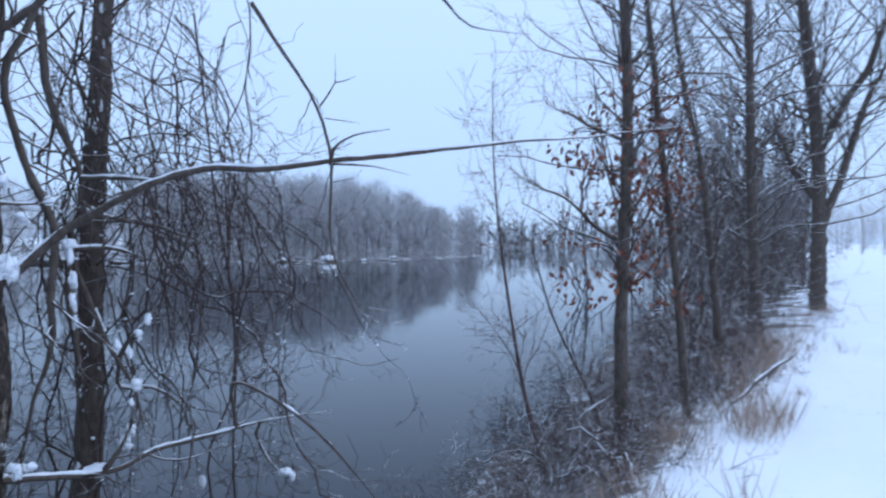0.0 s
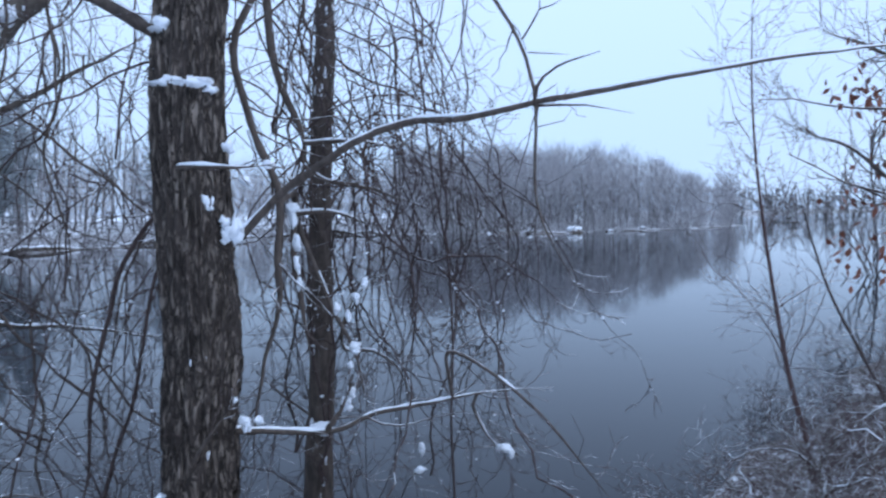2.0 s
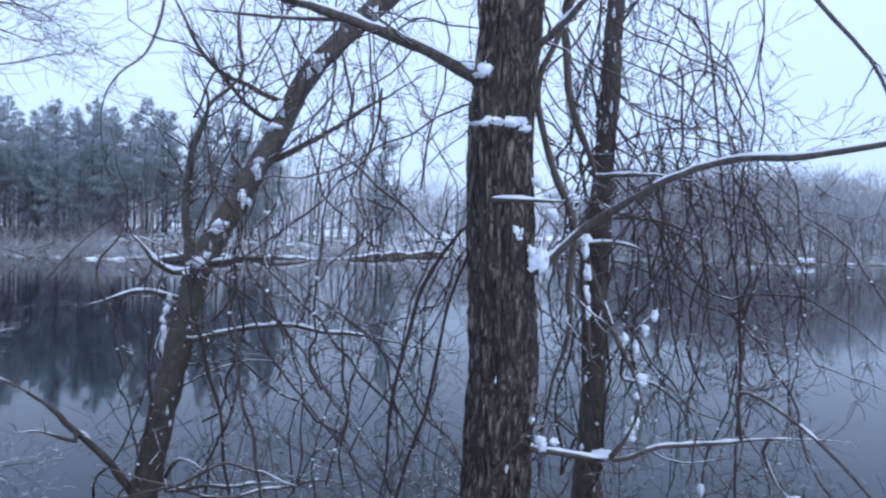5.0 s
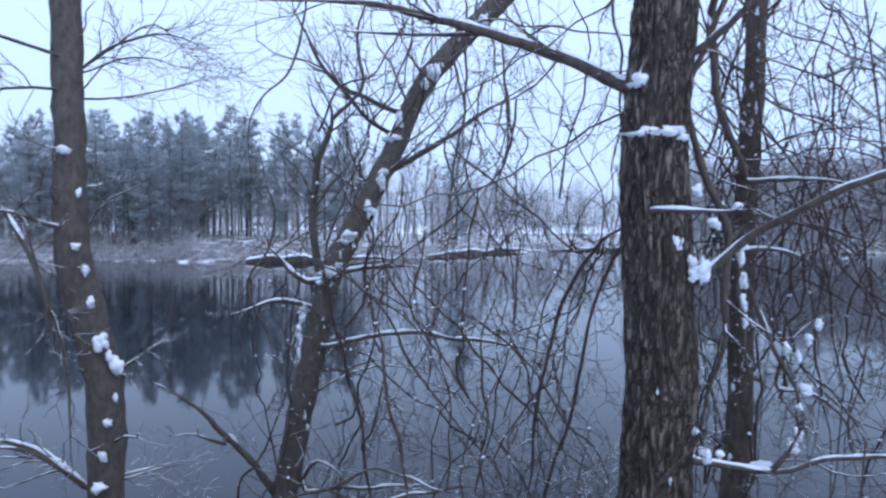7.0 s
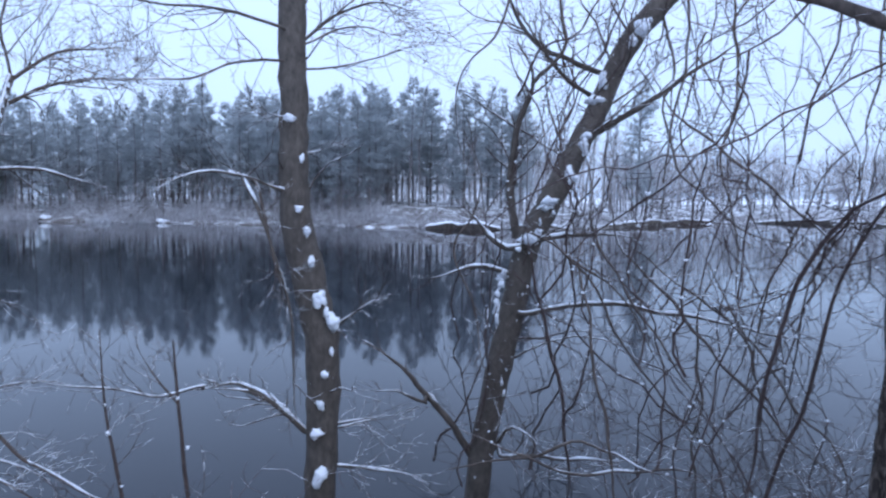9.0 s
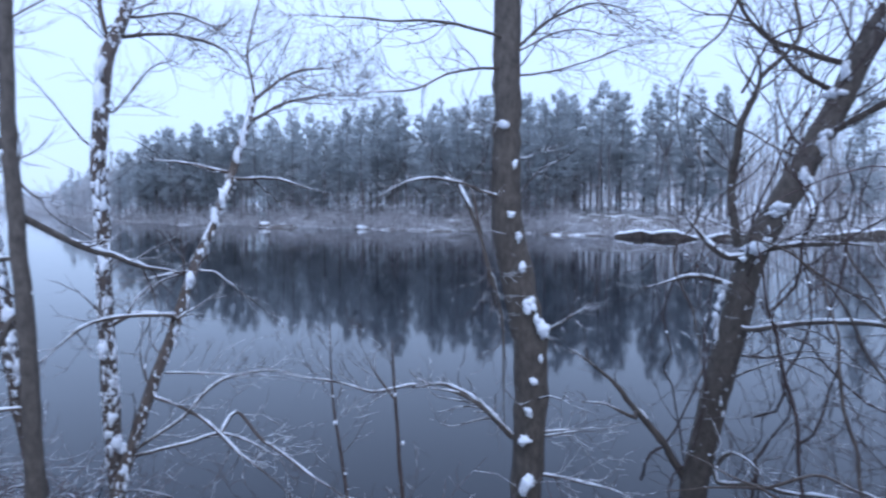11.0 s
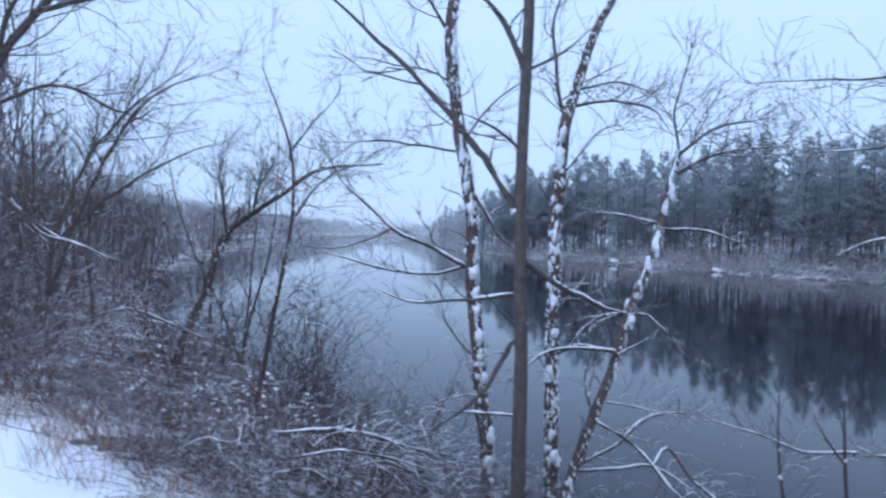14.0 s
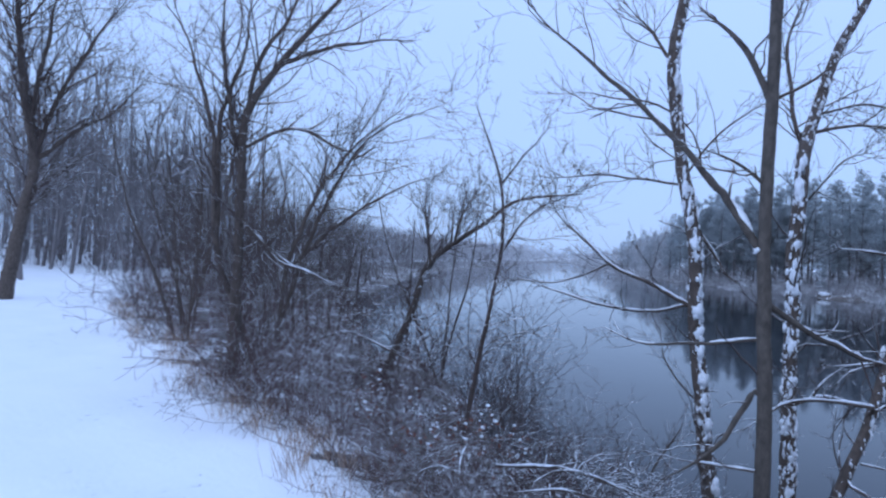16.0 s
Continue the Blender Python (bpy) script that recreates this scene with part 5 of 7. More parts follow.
plant.limb([(-1.62, 5.47, 2.61), (-1.29, 5.65, 2.68), (-0.82, 5.84, 2.87)], (0.0086, 0.0036), snow=0.1, twigs=12, twig_length=0.575, levels=2)
plant.limb([(-1.63, 5.46, 2.78), (-1.31, 5.55, 2.91), (-0.91, 5.73, 2.88)], (0.0086, 0.0036), snow=0.2, twigs=12, twig_length=0.45999999999999996, levels=2)
plant.limb([(-1.76, 5.32, 1.75), (-1.92, 5.16, 1.83), (-2.12, 5.02, 1.86), (-2.30, 4.89, 1.81), (-2.45, 4.76, 1.70)], (0.0141, 0.0047), snow=0.8, twigs=12, twig_length=0.40249999999999997, levels=2)
plant.limb([(-1.94, 5.09, 1.82), (-1.80, 5.09, 1.54), (-1.69, 5.13, 1.15), (-1.62, 5.15, 0.76), (-1.59, 5.16, 0.08)], (0.0137, 0.0108, 0.0081), snow=0.35, twigs=12, twig_length=0.345, levels=2)
plant.limb([(-1.64, 5.46, -0.04), (-1.94, 5.68, 0.09), (-2.28, 5.77, 0.21), (-2.62, 5.68, 0.17)], (0.0244, 0.0144), snow=1, twigs=7, twig_length=0.345, levels=2)
plant.limb([(-2.52, 5.66, 0.22), (-2.88, 5.60, 0.13), (-3.17, 5.45, 0.22), (-3.52, 5.10, 0.36)], (0.0111, 0.0078), snow=0.9, twigs=12, twig_length=0.45999999999999996, levels=2)
plant.limb([(-1.44, 5.52, 0.74), (-1.26, 5.46, 0.86), (-1.10, 5.49, 0.99)], (0.0129, 0.0055), snow=1, twigs=11, twig_length=0.2875, levels=2)
plant.limb([(-1.44, 5.51, -0.30), (-1.10, 5.59, -0.35), (-0.80, 5.64, -0.44)], (0.0129, 0.007), snow=1, twigs=9, twig_length=0.345, levels=2)
plant.limb([(-1.45, 5.51, 0.01), (-1.19, 5.58, 0.04), (-0.90, 5.63, 0.08)], (0.0072, 0.0042), snow=0.8, twigs=7, twig_length=0.345, levels=2)
plant.limb([(-1.65, 5.46, 2.29), (-1.77, 5.31, 2.26), (-1.87, 5.17, 2.31)], (0.0107, 0.0037), snow=0.9, twigs=9, twig_length=0.345, levels=2)
plant.limb([(-1.59, 5.53, 2.87), (-1.44, 5.52, 2.97), (-1.17, 5.48, 3.12), (-0.88, 5.43, 2.87)], (0.0082, 0.0034), snow=0.2, twigs=16, twig_length=0.45999999999999996, levels=2)
plant.limb([(-1.57, 5.48, 2.02), (-1.47, 5.46, 2.06), (-1.37, 5.43, 2.09)], (0.0067, 0.004), snow=0.5, twigs=7, twig_length=0.22999999999999998, levels=2)
plant.limb([(-1.65, 5.46, -0.03), (-1.86, 5.28, 0.24), (-2.12, 5.07, 0.37)], (0.0214, 0.0121), snow=1, twigs=7, twig_length=0.345, levels=2)
plant.limb([(-1.46, 5.56, -0.04), (-1.21, 5.77, -0.04), (-1.00, 5.92, -0.06)], (0.0083, 0.0045), snow=0.8, twigs=7, twig_length=0.345, levels=2)
plant.limb([(-2.09, 5.20, 1.87), (-1.88, 5.17, 1.80), (-1.79, 5.10, 1.57), (-1.65, 5.14, 0.85)], (0.0112, 0.0075), snow=0.5, twigs=9, twig_length=0.345, levels=2)
plant.lumps([(-1.67, 5.26, 2.24, 0.072, 0.040), (-1.61, 5.28, 1.62, 0.036, 0.032), (-1.56, 5.29, 1.46, 0.032, 0.048), (-1.53, 5.30, 1.25, 0.032, 0.048), (-1.48, 5.32, 0.99, 0.056, 0.064), (-1.39, 5.34, 0.81, 0.057, 0.081), (-1.43, 5.33, 0.88, 0.032, 0.065), (-1.40, 5.34, 0.60, 0.024, 0.037), (-1.45, 5.33, 0.43, 0.037, 0.045), (-1.48, 5.32, 0.22, 0.046, 0.042), (-1.51, 5.31, 0.01, 0.063, 0.051), (-1.49, 5.32, -0.32, 0.069, 0.095), (-1.59, 5.29, 1.97, 0.024, 0.028)])
plant.finish()

plant = Plant("snow_plastered_tree", "thin leaning tree plastered with snow on its upper side", "tree", "", M_BARK, M_FROST, 11, (-4.09, 4.04))
plant.trunk([(-4.09, 4.04, -0.54), (-4.08, 4.12, -0.29), (-4.05, 4.22, 0.00), (-4.00, 4.34, 0.35), (-3.97, 4.50, 0.69), (-4.04, 4.84, 1.20), (-4.10, 5.17, 1.59), (-4.25, 5.56, 1.98), (-4.41, 5.94, 2.40), (-4.47, 6.15, 2.72)], (0.0417, 0.0404, 0.0392, 0.0379, 0.037, 0.0373, 0.0374, 0.0376, 0.0349, 0.0305), snow=0.8, twigs=10, twig_length=0.6, levels=2)
plant.limb([(-4.47, 6.15, 2.69), (-4.24, 6.43, 2.97), (-3.89, 6.76, 3.08)], (0.0175, 0.0061), snow=0.3, twigs=30, twig_length=0.69, levels=3)
plant.limb([(-4.45, 6.04, 2.46), (-4.16, 6.36, 2.70), (-3.57, 6.82, 2.81)], (0.0172, 0.0061), snow=0.3, twigs=30, twig_length=0.69, levels=3)
plant.limb([(-4.47, 6.15, 2.72), (-4.51, 6.12, 3.15), (-4.44, 6.17, 3.59), (-4.37, 6.22, 3.96)], (0.0136, 0.0058), snow=0.2, twigs=18, twig_length=0.575, levels=2)
plant.limb([(-4.26, 5.55, 1.95), (-4.47, 5.26, 2.02), (-4.67, 4.95, 2.04)], (0.014, 0.0049), snow=0.9, twigs=9, twig_length=0.40249999999999997, levels=2)
plant.limb([(-4.25, 5.56, 1.90), (-3.91, 5.81, 1.90), (-3.55, 6.03, 1.79)], (0.014, 0.0054), snow=0.9, twigs=9, twig_length=0.40249999999999997, levels=2)
plant.limb([(-4.02, 4.85, 1.16), (-4.11, 4.65, 1.15), (-4.32, 4.45, 1.10)], (0.0108, 0.0044), snow=0.9, twigs=11, twig_length=0.345, levels=2)
plant.limb([(-4.05, 4.82, 1.15), (-4.17, 4.59, 1.09), (-4.20, 4.43, 0.93)], (0.0107, 0.0058), snow=1, twigs=9, twig_length=0.2875, levels=2)
plant.limb([(-3.93, 4.92, 1.15), (-3.82, 5.14, 0.95), (-3.62, 5.40, 0.66)], (0.0077, 0.0033), snow=0.7, twigs=7, twig_length=0.345, levels=2)
plant.limb([(-3.96, 4.51, 0.81), (-3.87, 4.65, 0.90), (-3.76, 4.81, 1.01)], (0.0115, 0.0045), snow=0.9, twigs=7, twig_length=0.2875, levels=2)
plant.limb([(-3.89, 4.43, 0.87), (-4.12, 4.23, 0.89), (-4.30, 4.04, 0.82), (-4.50, 3.82, 0.58)], (0.0155, 0.0079), snow=1, twigs=11, twig_length=0.45999999999999996, levels=2)
plant.limb([(-4.09, 4.25, -0.09), (-3.92, 4.54, 0.09), (-3.75, 4.81, 0.33), (-3.52, 5.10, 0.36), (-3.38, 5.20, 0.33)], (0.0125, 0.0094), snow=1, twigs=11, twig_length=0.45999999999999996, levels=2)
plant.limb([(-4.10, 4.24, -0.13), (-3.90, 4.56, -0.11), (-3.66, 4.75, -0.06), (-3.34, 4.98, -0.31)], (0.0124, 0.0075), snow=1, twigs=11, twig_length=0.45999999999999996, levels=2)
plant.limb([(-3.94, 4.32, 0.30), (-3.70, 4.47, 0.16), (-3.39, 4.64, -0.18), (-3.07, 4.81, -0.52)], (0.0125, 0.0071), snow=1, twigs=11, twig_length=0.345, levels=2)
plant.limb([(-3.55, 4.72, 0.13), (-3.32, 4.75, -0.07), (-3.03, 4.83, -0.26), (-2.73, 5.00, -0.54)], (0.013, 0.0086), snow=1, twigs=9, twig_length=0.345, levels=2)
plant.limb([(-3.93, 4.40, 0.46), (-3.74, 4.70, 0.41), (-3.54, 4.84, 0.38)], (0.0084, 0.0044), snow=0.9, twigs=11, twig_length=0.345, levels=2)
plant.lumps([(-3.97, 4.50, 0.73, 0.027, 0.036), (-4.08, 4.40, 0.26, 0.037, 0.032), (-3.86, 4.59, 1.13, 0.045, 0.080), (-4.17, 4.98, 1.19, 0.049, 0.088), (-4.11, 5.03, 1.36, 0.044, 0.087), (-4.05, 5.08, 1.57, 0.044, 0.087), (-4.01, 5.12, 1.73, 0.039, 0.087), (-4.28, 5.54, 1.91, 0.042, 0.084), (-4.23, 5.58, 2.11, 0.037, 0.095), (-4.18, 5.61, 2.28, 0.037, 0.084)])
plant.finish()

plant = Plant("bare_tree", "straight bare brown stem with long side limbs", "tree", "", M_SMOOTH, M_TWIG, 13, (-3.86, 3.34))
plant.trunk([(-3.90, 3.29, 4.32), (-3.90, 3.29, 3.54), (-3.90, 3.29, 2.95), (-3.90, 3.28, 2.17), (-3.89, 3.30, 1.58), (-3.87, 3.32, 0.99), (-3.86, 3.34, 0.08), (-3.86, 3.34, -0.31)], (0.0334, 0.0374, 0.0393, 0.0393, 0.0433, 0.0472, 0.0511, 0.055), snow=0.08, twigs=5, twig_length=0.5, levels=2)
plant.limb([(-3.92, 3.27, 1.95), (-4.09, 3.14, 2.28), (-4.29, 2.94, 2.64), (-4.55, 2.72, 2.94), (-4.71, 2.43, 3.24), (-4.86, 2.12, 3.52), (-4.93, 1.93, 3.75)], (0.0275, 0.0184, 0.0099), snow=0.5, twigs=14, twig_length=0.6, levels=2)
plant.limb([(-3.91, 3.27, 2.95), (-4.01, 3.15, 3.28), (-4.18, 2.93, 3.57)], (0.0236, 0.0158), snow=0.4, twigs=7, twig_length=0.5, levels=2)
plant.limb([(-3.88, 3.31, 1.61), (-3.80, 3.55, 1.46), (-3.72, 3.91, 1.31), (-3.62, 4.27, 1.22)], (0.0216, 0.0106), snow=1, twigs=6, twig_length=0.4, levels=2)
plant.limb([(-3.89, 3.30, 1.37), (-4.13, 2.99, 1.32), (-4.38, 2.70, 1.29), (-4.55, 2.52, 1.39)], (0.0138, 0.006), snow=0.5, twigs=5, twig_length=0.3, levels=2)
plant.limb([(-3.89, 3.30, 2.36), (-3.99, 3.02, 2.54), (-4.11, 2.76, 2.60)], (0.0138, 0.0057), snow=0.3, twigs=7, twig_length=0.4, levels=2)
plant.limb([(-3.91, 3.28, 1.03), (-4.02, 3.13, 0.70), (-4.07, 2.91, 0.53), (-4.17, 2.75, 0.41)], (0.0216, 0.0116), snow=0.7, twigs=6, twig_length=0.4, levels=2)
plant.limb([(-3.88, 3.31, 0.51), (-4.14, 3.15, 0.49), (-4.39, 2.97, 0.51)], (0.0118, 0.0062), snow=0.8, twigs=5, twig_length=0.4, levels=2)
plant.limb([(-3.89, 3.30, 2.94), (-3.77, 3.51, 3.08), (-3.65, 3.71, 3.29)], (0.0118, 0.006), snow=0.3, twigs=6, twig_length=0.4, levels=2)
plant.lumps([(-3.91, 3.24, 1.95, 0.040, 0.028), (-3.86, 3.30, 1.81, 0.020, 0.024), (-3.84, 3.33, 1.17, 0.016, 0.024), (-3.86, 3.30, 1.42, 0.016, 0.020)])
plant.finish()

plant = Plant("birch_tree", "pale tree stem with snow stuck to one side", "tree", "pale snowy stems", M_BARK, M_FROST, 15, (-5.14, 4.30))
plant.trunk([(-5.39, 3.99, 4.75), (-5.44, 3.91, 4.11), (-5.47, 3.86, 3.69), (-5.44, 3.91, 3.17), (-5.40, 3.97, 2.69), (-5.34, 4.04, 2.27), (-5.31, 4.09, 1.85), (-5.30, 4.10, 1.48), (-5.28, 4.13, 1.11), (-5.24, 4.17, 0.69), (-5.21, 4.21, 0.22), (-5.17, 4.26, -0.20), (-5.14, 4.30, -0.62)], (0.0475, 0.0475, 0.0528, 0.0528, 0.0555, 0.0581, 0.0607, 0.0633, 0.0633, 0.066, 0.0686, 0.0712, 0.0738), snow=0.85, twigs=14, twig_length=0.6, levels=2)
plant.limb([(-5.33, 4.06, 1.47), (-5.53, 3.78, 1.65), (-5.72, 3.48, 1.81), (-5.84, 3.08, 2.14), (-5.87, 2.78, 2.47)], (0.0185, 0.0053), snow=0.8, twigs=18, twig_length=0.575, levels=2)
plant.limb([(-5.72, 3.48, 1.81), (-5.88, 3.00, 1.61), (-6.06, 2.63, 1.63)], (0.011, 0.0044), snow=0.5, twigs=12, twig_length=0.45999999999999996, levels=2)
plant.limb([(-5.33, 4.06, 1.48), (-5.53, 3.78, 1.39), (-5.71, 3.32, 1.44), (-6.04, 2.67, 1.64)], (0.0148, 0.0053), snow=0.8, twigs=14, twig_length=0.45999999999999996, levels=2)
plant.limb([(-5.41, 3.96, 2.55), (-5.78, 3.40, 2.61), (-6.05, 2.89, 2.57)], (0.0129, 0.0045), snow=0.3, twigs=16, twig_length=0.575, levels=2)
plant.limb([(-5.48, 3.85, 3.66), (-5.60, 3.68, 3.95), (-5.72, 3.49, 4.20)], (0.0166, 0.0092), snow=0.3, twigs=16, twig_length=0.69, levels=2)
plant.limb([(-5.34, 4.04, 2.27), (-5.16, 4.28, 1.81), (-4.94, 4.38, 1.66)], (0.0166, 0.0091), snow=0.9, twigs=9, twig_length=0.45999999999999996, levels=2)
plant.limb([(-5.44, 3.91, 3.17), (-5.62, 3.65, 3.31), (-6.07, 3.06, 3.38)], (0.0111, 0.0046), snow=0.2, twigs=16, twig_length=0.575, levels=2)
plant.limb([(-5.40, 3.97, 2.59), (-5.18, 4.25, 3.07), (-4.91, 4.56, 3.34)], (0.0111, 0.0055), snow=0.2, twigs=14, twig_length=0.575, levels=2)
plant.limb([(-5.27, 4.14, 0.64), (-5.43, 3.92, 0.95), (-5.47, 3.87, 1.32)], (0.0092, 0.0037), snow=0.3, twigs=12, twig_length=0.45999999999999996, levels=2)
plant.lumps([(-5.22, 4.07, 1.43, 0.058, 0.074), (-5.21, 4.08, 1.24, 0.053, 0.095), (-5.20, 4.10, 1.08, 0.048, 0.096), (-5.18, 4.13, 0.84, 0.053, 0.107), (-5.17, 4.13, 0.66, 0.043, 0.075), (-5.14, 4.17, 0.45, 0.043, 0.086), (-5.09, 4.23, -0.07, 0.050, 0.077), (-5.29, 3.99, 2.22, 0.047, 0.084), (-5.26, 4.02, 2.03, 0.042, 0.074), (-5.32, 3.94, 2.53, 0.037, 0.095), (-5.10, 4.22, -0.33, 0.056, 0.089), (-5.33, 3.93, 2.84, 0.032, 0.085)])
plant.finish()

plant = Plant("birch_tree", "pale tree stem with snow stuck to one side", "tree", "pale snowy stems", M_BARK, M_FROST, 17, (-4.62, 4.58))
plant.trunk([(-4.62, 4.58, -0.66), (-4.64, 4.55, 0.20), (-4.66, 4.54, 1.01), (-4.66, 4.54, 1.52), (-4.67, 4.52, 1.92), (-4.65, 4.54, 2.38), (-4.76, 4.71, 2.84), (-4.90, 5.00, 3.21), (-4.92, 5.26, 3.81), (-4.86, 5.58, 4.37), (-4.77, 5.79, 4.83)], (0.0657, 0.0632, 0.0607, 0.0582, 0.0557, 0.0556, 0.0548, 0.0491, 0.0419, 0.0343, 0.0288), snow=0.95, twigs=14, twig_length=0.7, levels=2)
plant.limb([(-4.96, 4.94, 2.92), (-5.10, 4.94, 3.43), (-5.20, 4.98, 3.96), (-5.10, 5.09, 4.41)], (0.021, 0.0138), snow=0.3, twigs=18, twig_length=0.69, levels=2)
plant.limb([(-4.98, 5.06, 3.08), (-4.75, 5.41, 3.16), (-4.55, 5.83, 3.10), (-4.52, 6.11, 2.88)], (0.0174, 0.008), snow=0.4, twigs=20, twig_length=0.575, levels=2)
plant.limb([(-5.00, 5.18, 3.28), (-4.77, 5.53, 3.37), (-4.51, 5.86, 3.23)], (0.0137, 0.0059), snow=0.3, twigs=18, twig_length=0.575, levels=2)
plant.limb([(-4.65, 4.54, 0.71), (-4.40, 4.65, 0.84), (-4.16, 4.86, 0.80)], (0.0159, 0.0085), snow=1, twigs=9, twig_length=0.345, levels=2)
plant.limb([(-4.47, 4.58, 0.83), (-4.40, 4.65, 0.99), (-4.32, 4.72, 1.10)], (0.0104, 0.0069), snow=1, twigs=5, twig_length=0.22999999999999998, levels=2)
plant.limb([(-4.82, 4.80, 2.41), (-4.60, 5.00, 2.78), (-4.38, 5.20, 2.88)], (0.0111, 0.0055), snow=0.2, twigs=16, twig_length=0.575, levels=2)
plant.lumps([(-4.62, 4.50, 1.67, 0.047, 0.073), (-4.63, 4.49, 1.80, 0.042, 0.094), (-4.63, 4.50, 1.22, 0.042, 0.104), (-4.61, 4.51, 0.92, 0.047, 0.095), (-4.63, 4.49, 0.56, 0.048, 0.085), (-4.58, 4.54, -0.19, 0.077, 0.087), (-4.60, 4.52, 0.01, 0.049, 0.076), (-4.63, 4.49, 2.07, 0.036, 0.083), (-4.62, 4.50, 2.52, 0.042, 0.136), (-4.61, 4.51, 2.72, 0.037, 0.105), (-4.62, 4.50, 0.31, 0.043, 0.075)])
plant.finish()

plant = Plant("sapling", "slender leafless sapling rising from the bank", "tree", "saplings on the bank", M_REDTWIG, M_REDTWIG, 19, (6.53, 3.69))
plant.trunk([(6.29, 4.08, 3.24), (6.30, 4.08, 2.59), (6.32, 4.04, 1.94), (6.36, 3.97, 1.29), (6.42, 3.87, 0.55), (6.47, 3.79, 0.06), (6.53, 3.69, -0.38)], (0.0038, 0.0075, 0.01, 0.0124, 0.016, 0.0196, 0.0219), snow=0.25, twigs=44, twig_length=0.9, levels=3)
plant.finish()

plant = Plant("sapling", "thin slanting sapling with a few bare twigs", "tree", "saplings on the bank", M_TWIG, M_TWIG, 21, (7.05, 3.33))
plant.trunk([(6.74, 3.92, 1.69), (6.85, 3.73, 0.93), (6.98, 3.49, 0.34), (7.05, 3.33, -0.04)], (0.0051, 0.0101, 0.0124, 0.0146), snow=0.2, twigs=20, twig_length=0.7, levels=2)
plant.finish()

plant = Plant("oak_tree", "young oak still holding russet dead leaves", "tree", "", M_BARK, M_TWIG, 23, (6.79, 2.94))
plant.trunk([(6.78, 2.97, 4.90), (6.80, 2.93, 3.93), (6.81, 2.90, 2.87), (6.80, 2.92, 1.80), (6.79, 2.94, 0.94), (6.79, 2.94, 0.19), (6.79, 2.94, -0.35)], (0.040, 0.0460, 0.0520, 0.0530, 0.0560, 0.0590, 0.0640), snow=0.1, twigs=58, twig_length=1.4, levels=3)
plant.limb([(6.80, 2.92, 1.64), (6.68, 3.18, 1.80), (6.47, 3.37, 2.07), (6.18, 3.69, 2.23)], (0.0174, 0.0075), snow=0.4, twigs=13, twig_length=0.6, levels=2)
plant.limb([(6.80, 2.91, 2.60), (6.57, 3.19, 2.76), (6.29, 3.51, 2.97)], (0.0174, 0.0074), snow=0.4, twigs=13, twig_length=0.6, levels=2)
plant.limb([(6.80, 2.92, 2.18), (6.98, 2.75, 2.45), (7.23, 2.35, 2.65)], (0.0174, 0.0074), snow=0.4, twigs=13, twig_length=0.6, levels=2)
plant.limb([(6.79, 2.94, 1.53), (6.52, 3.05, 1.64), (6.33, 3.21, 1.59)], (0.0125, 0.0072), snow=0.4, twigs=7, twig_length=0.4, levels=2)
plant.limb([(6.80, 2.91, 3.29), (6.88, 2.71, 3.49), (6.95, 2.53, 3.79)], (0.0149, 0.0073), snow=0.4, twigs=13, twig_length=0.6, levels=2)
plant.leaves(680, 1.4, 3.5, 0.082, 0.65)
plant.finish()

plant = Plant("slim_tree", "slim dark leafless tree among riverside brush", "tree", "trees beside the path", M_BARK, M_TWIG, 25, (7.39, 2.50))
plant.trunk([(7.22, 2.94, 4.73), (7.25, 2.89, 4.05), (7.31, 2.73, 2.37), (7.35, 2.62, 1.36), (7.37, 2.55, 0.42), (7.39, 2.50, -0.46)], (0.022, 0.026, 0.033, 0.037, 0.041, 0.046), snow=0.1, twigs=56, twig_length=1.2, levels=3)
plant.finish()

plant = Plant("slim_tree", "slim leaning leafless tree among riverside brush", "tree", "trees beside the path", M_BARK, M_TWIG, 26, (10.07, 2.98))
plant.trunk([(9.84, 3.65, 5.41), (9.92, 3.44, 3.78), (10.00, 3.20, 2.48), (10.07, 2.98, 0.06)], (0.026, 0.036, 0.043, 0.052), snow=0.1, twigs=64, twig_length=1.6, levels=3)
plant.finish()

plant = Plant("dark_tree", "dark leafless tree beside the snowy path", "tree", "trees beside the path", M_BARK, M_TWIG, 27, (12.63, 3.08))
plant.trunk([(12.56, 3.37, 7.51), (12.58, 3.30, 5.64), (12.59, 3.24, 2.86), (12.60, 3.18, 1.00), (12.63, 3.08, -0.48)], (0.040, 0.060, 0.076, 0.088, 0.104), snow=0.1, twigs=90, twig_length=2.8, levels=3)
plant.finish()

plant = Plant("dark_tree", "dark forked leafless tree beside the snowy path", "tree", "trees beside the path", M_BARK, M_TWIG, 29, (19.70, 3.45))
plant.trunk([(19.58, 4.09, 10.63), (19.63, 3.83, 7.75), (19.68, 3.56, 5.18), (19.70, 3.43, 2.78), (19.70, 3.45, -0.38)], (0.080, 0.116, 0.150, 0.175, 0.205), snow=0.1, twigs=90, twig_length=3.6, levels=3)
plant.limb([(19.70, 3.44, 1.80), (19.78, 2.95, 3.46), (19.86, 2.39, 5.19), (19.92, 1.84, 6.59)], (0.1177, 0.0559), snow=0.1, twigs=31, twig_length=3.0, levels=3)
plant.limb([(19.71, 3.41, 4.02), (19.80, 2.85, 5.11), (19.87, 2.28, 6.26), (19.92, 1.74, 7.90)], (0.1045, 0.0558), snow=0.1, twigs=31, twig_length=3.0, levels=3)
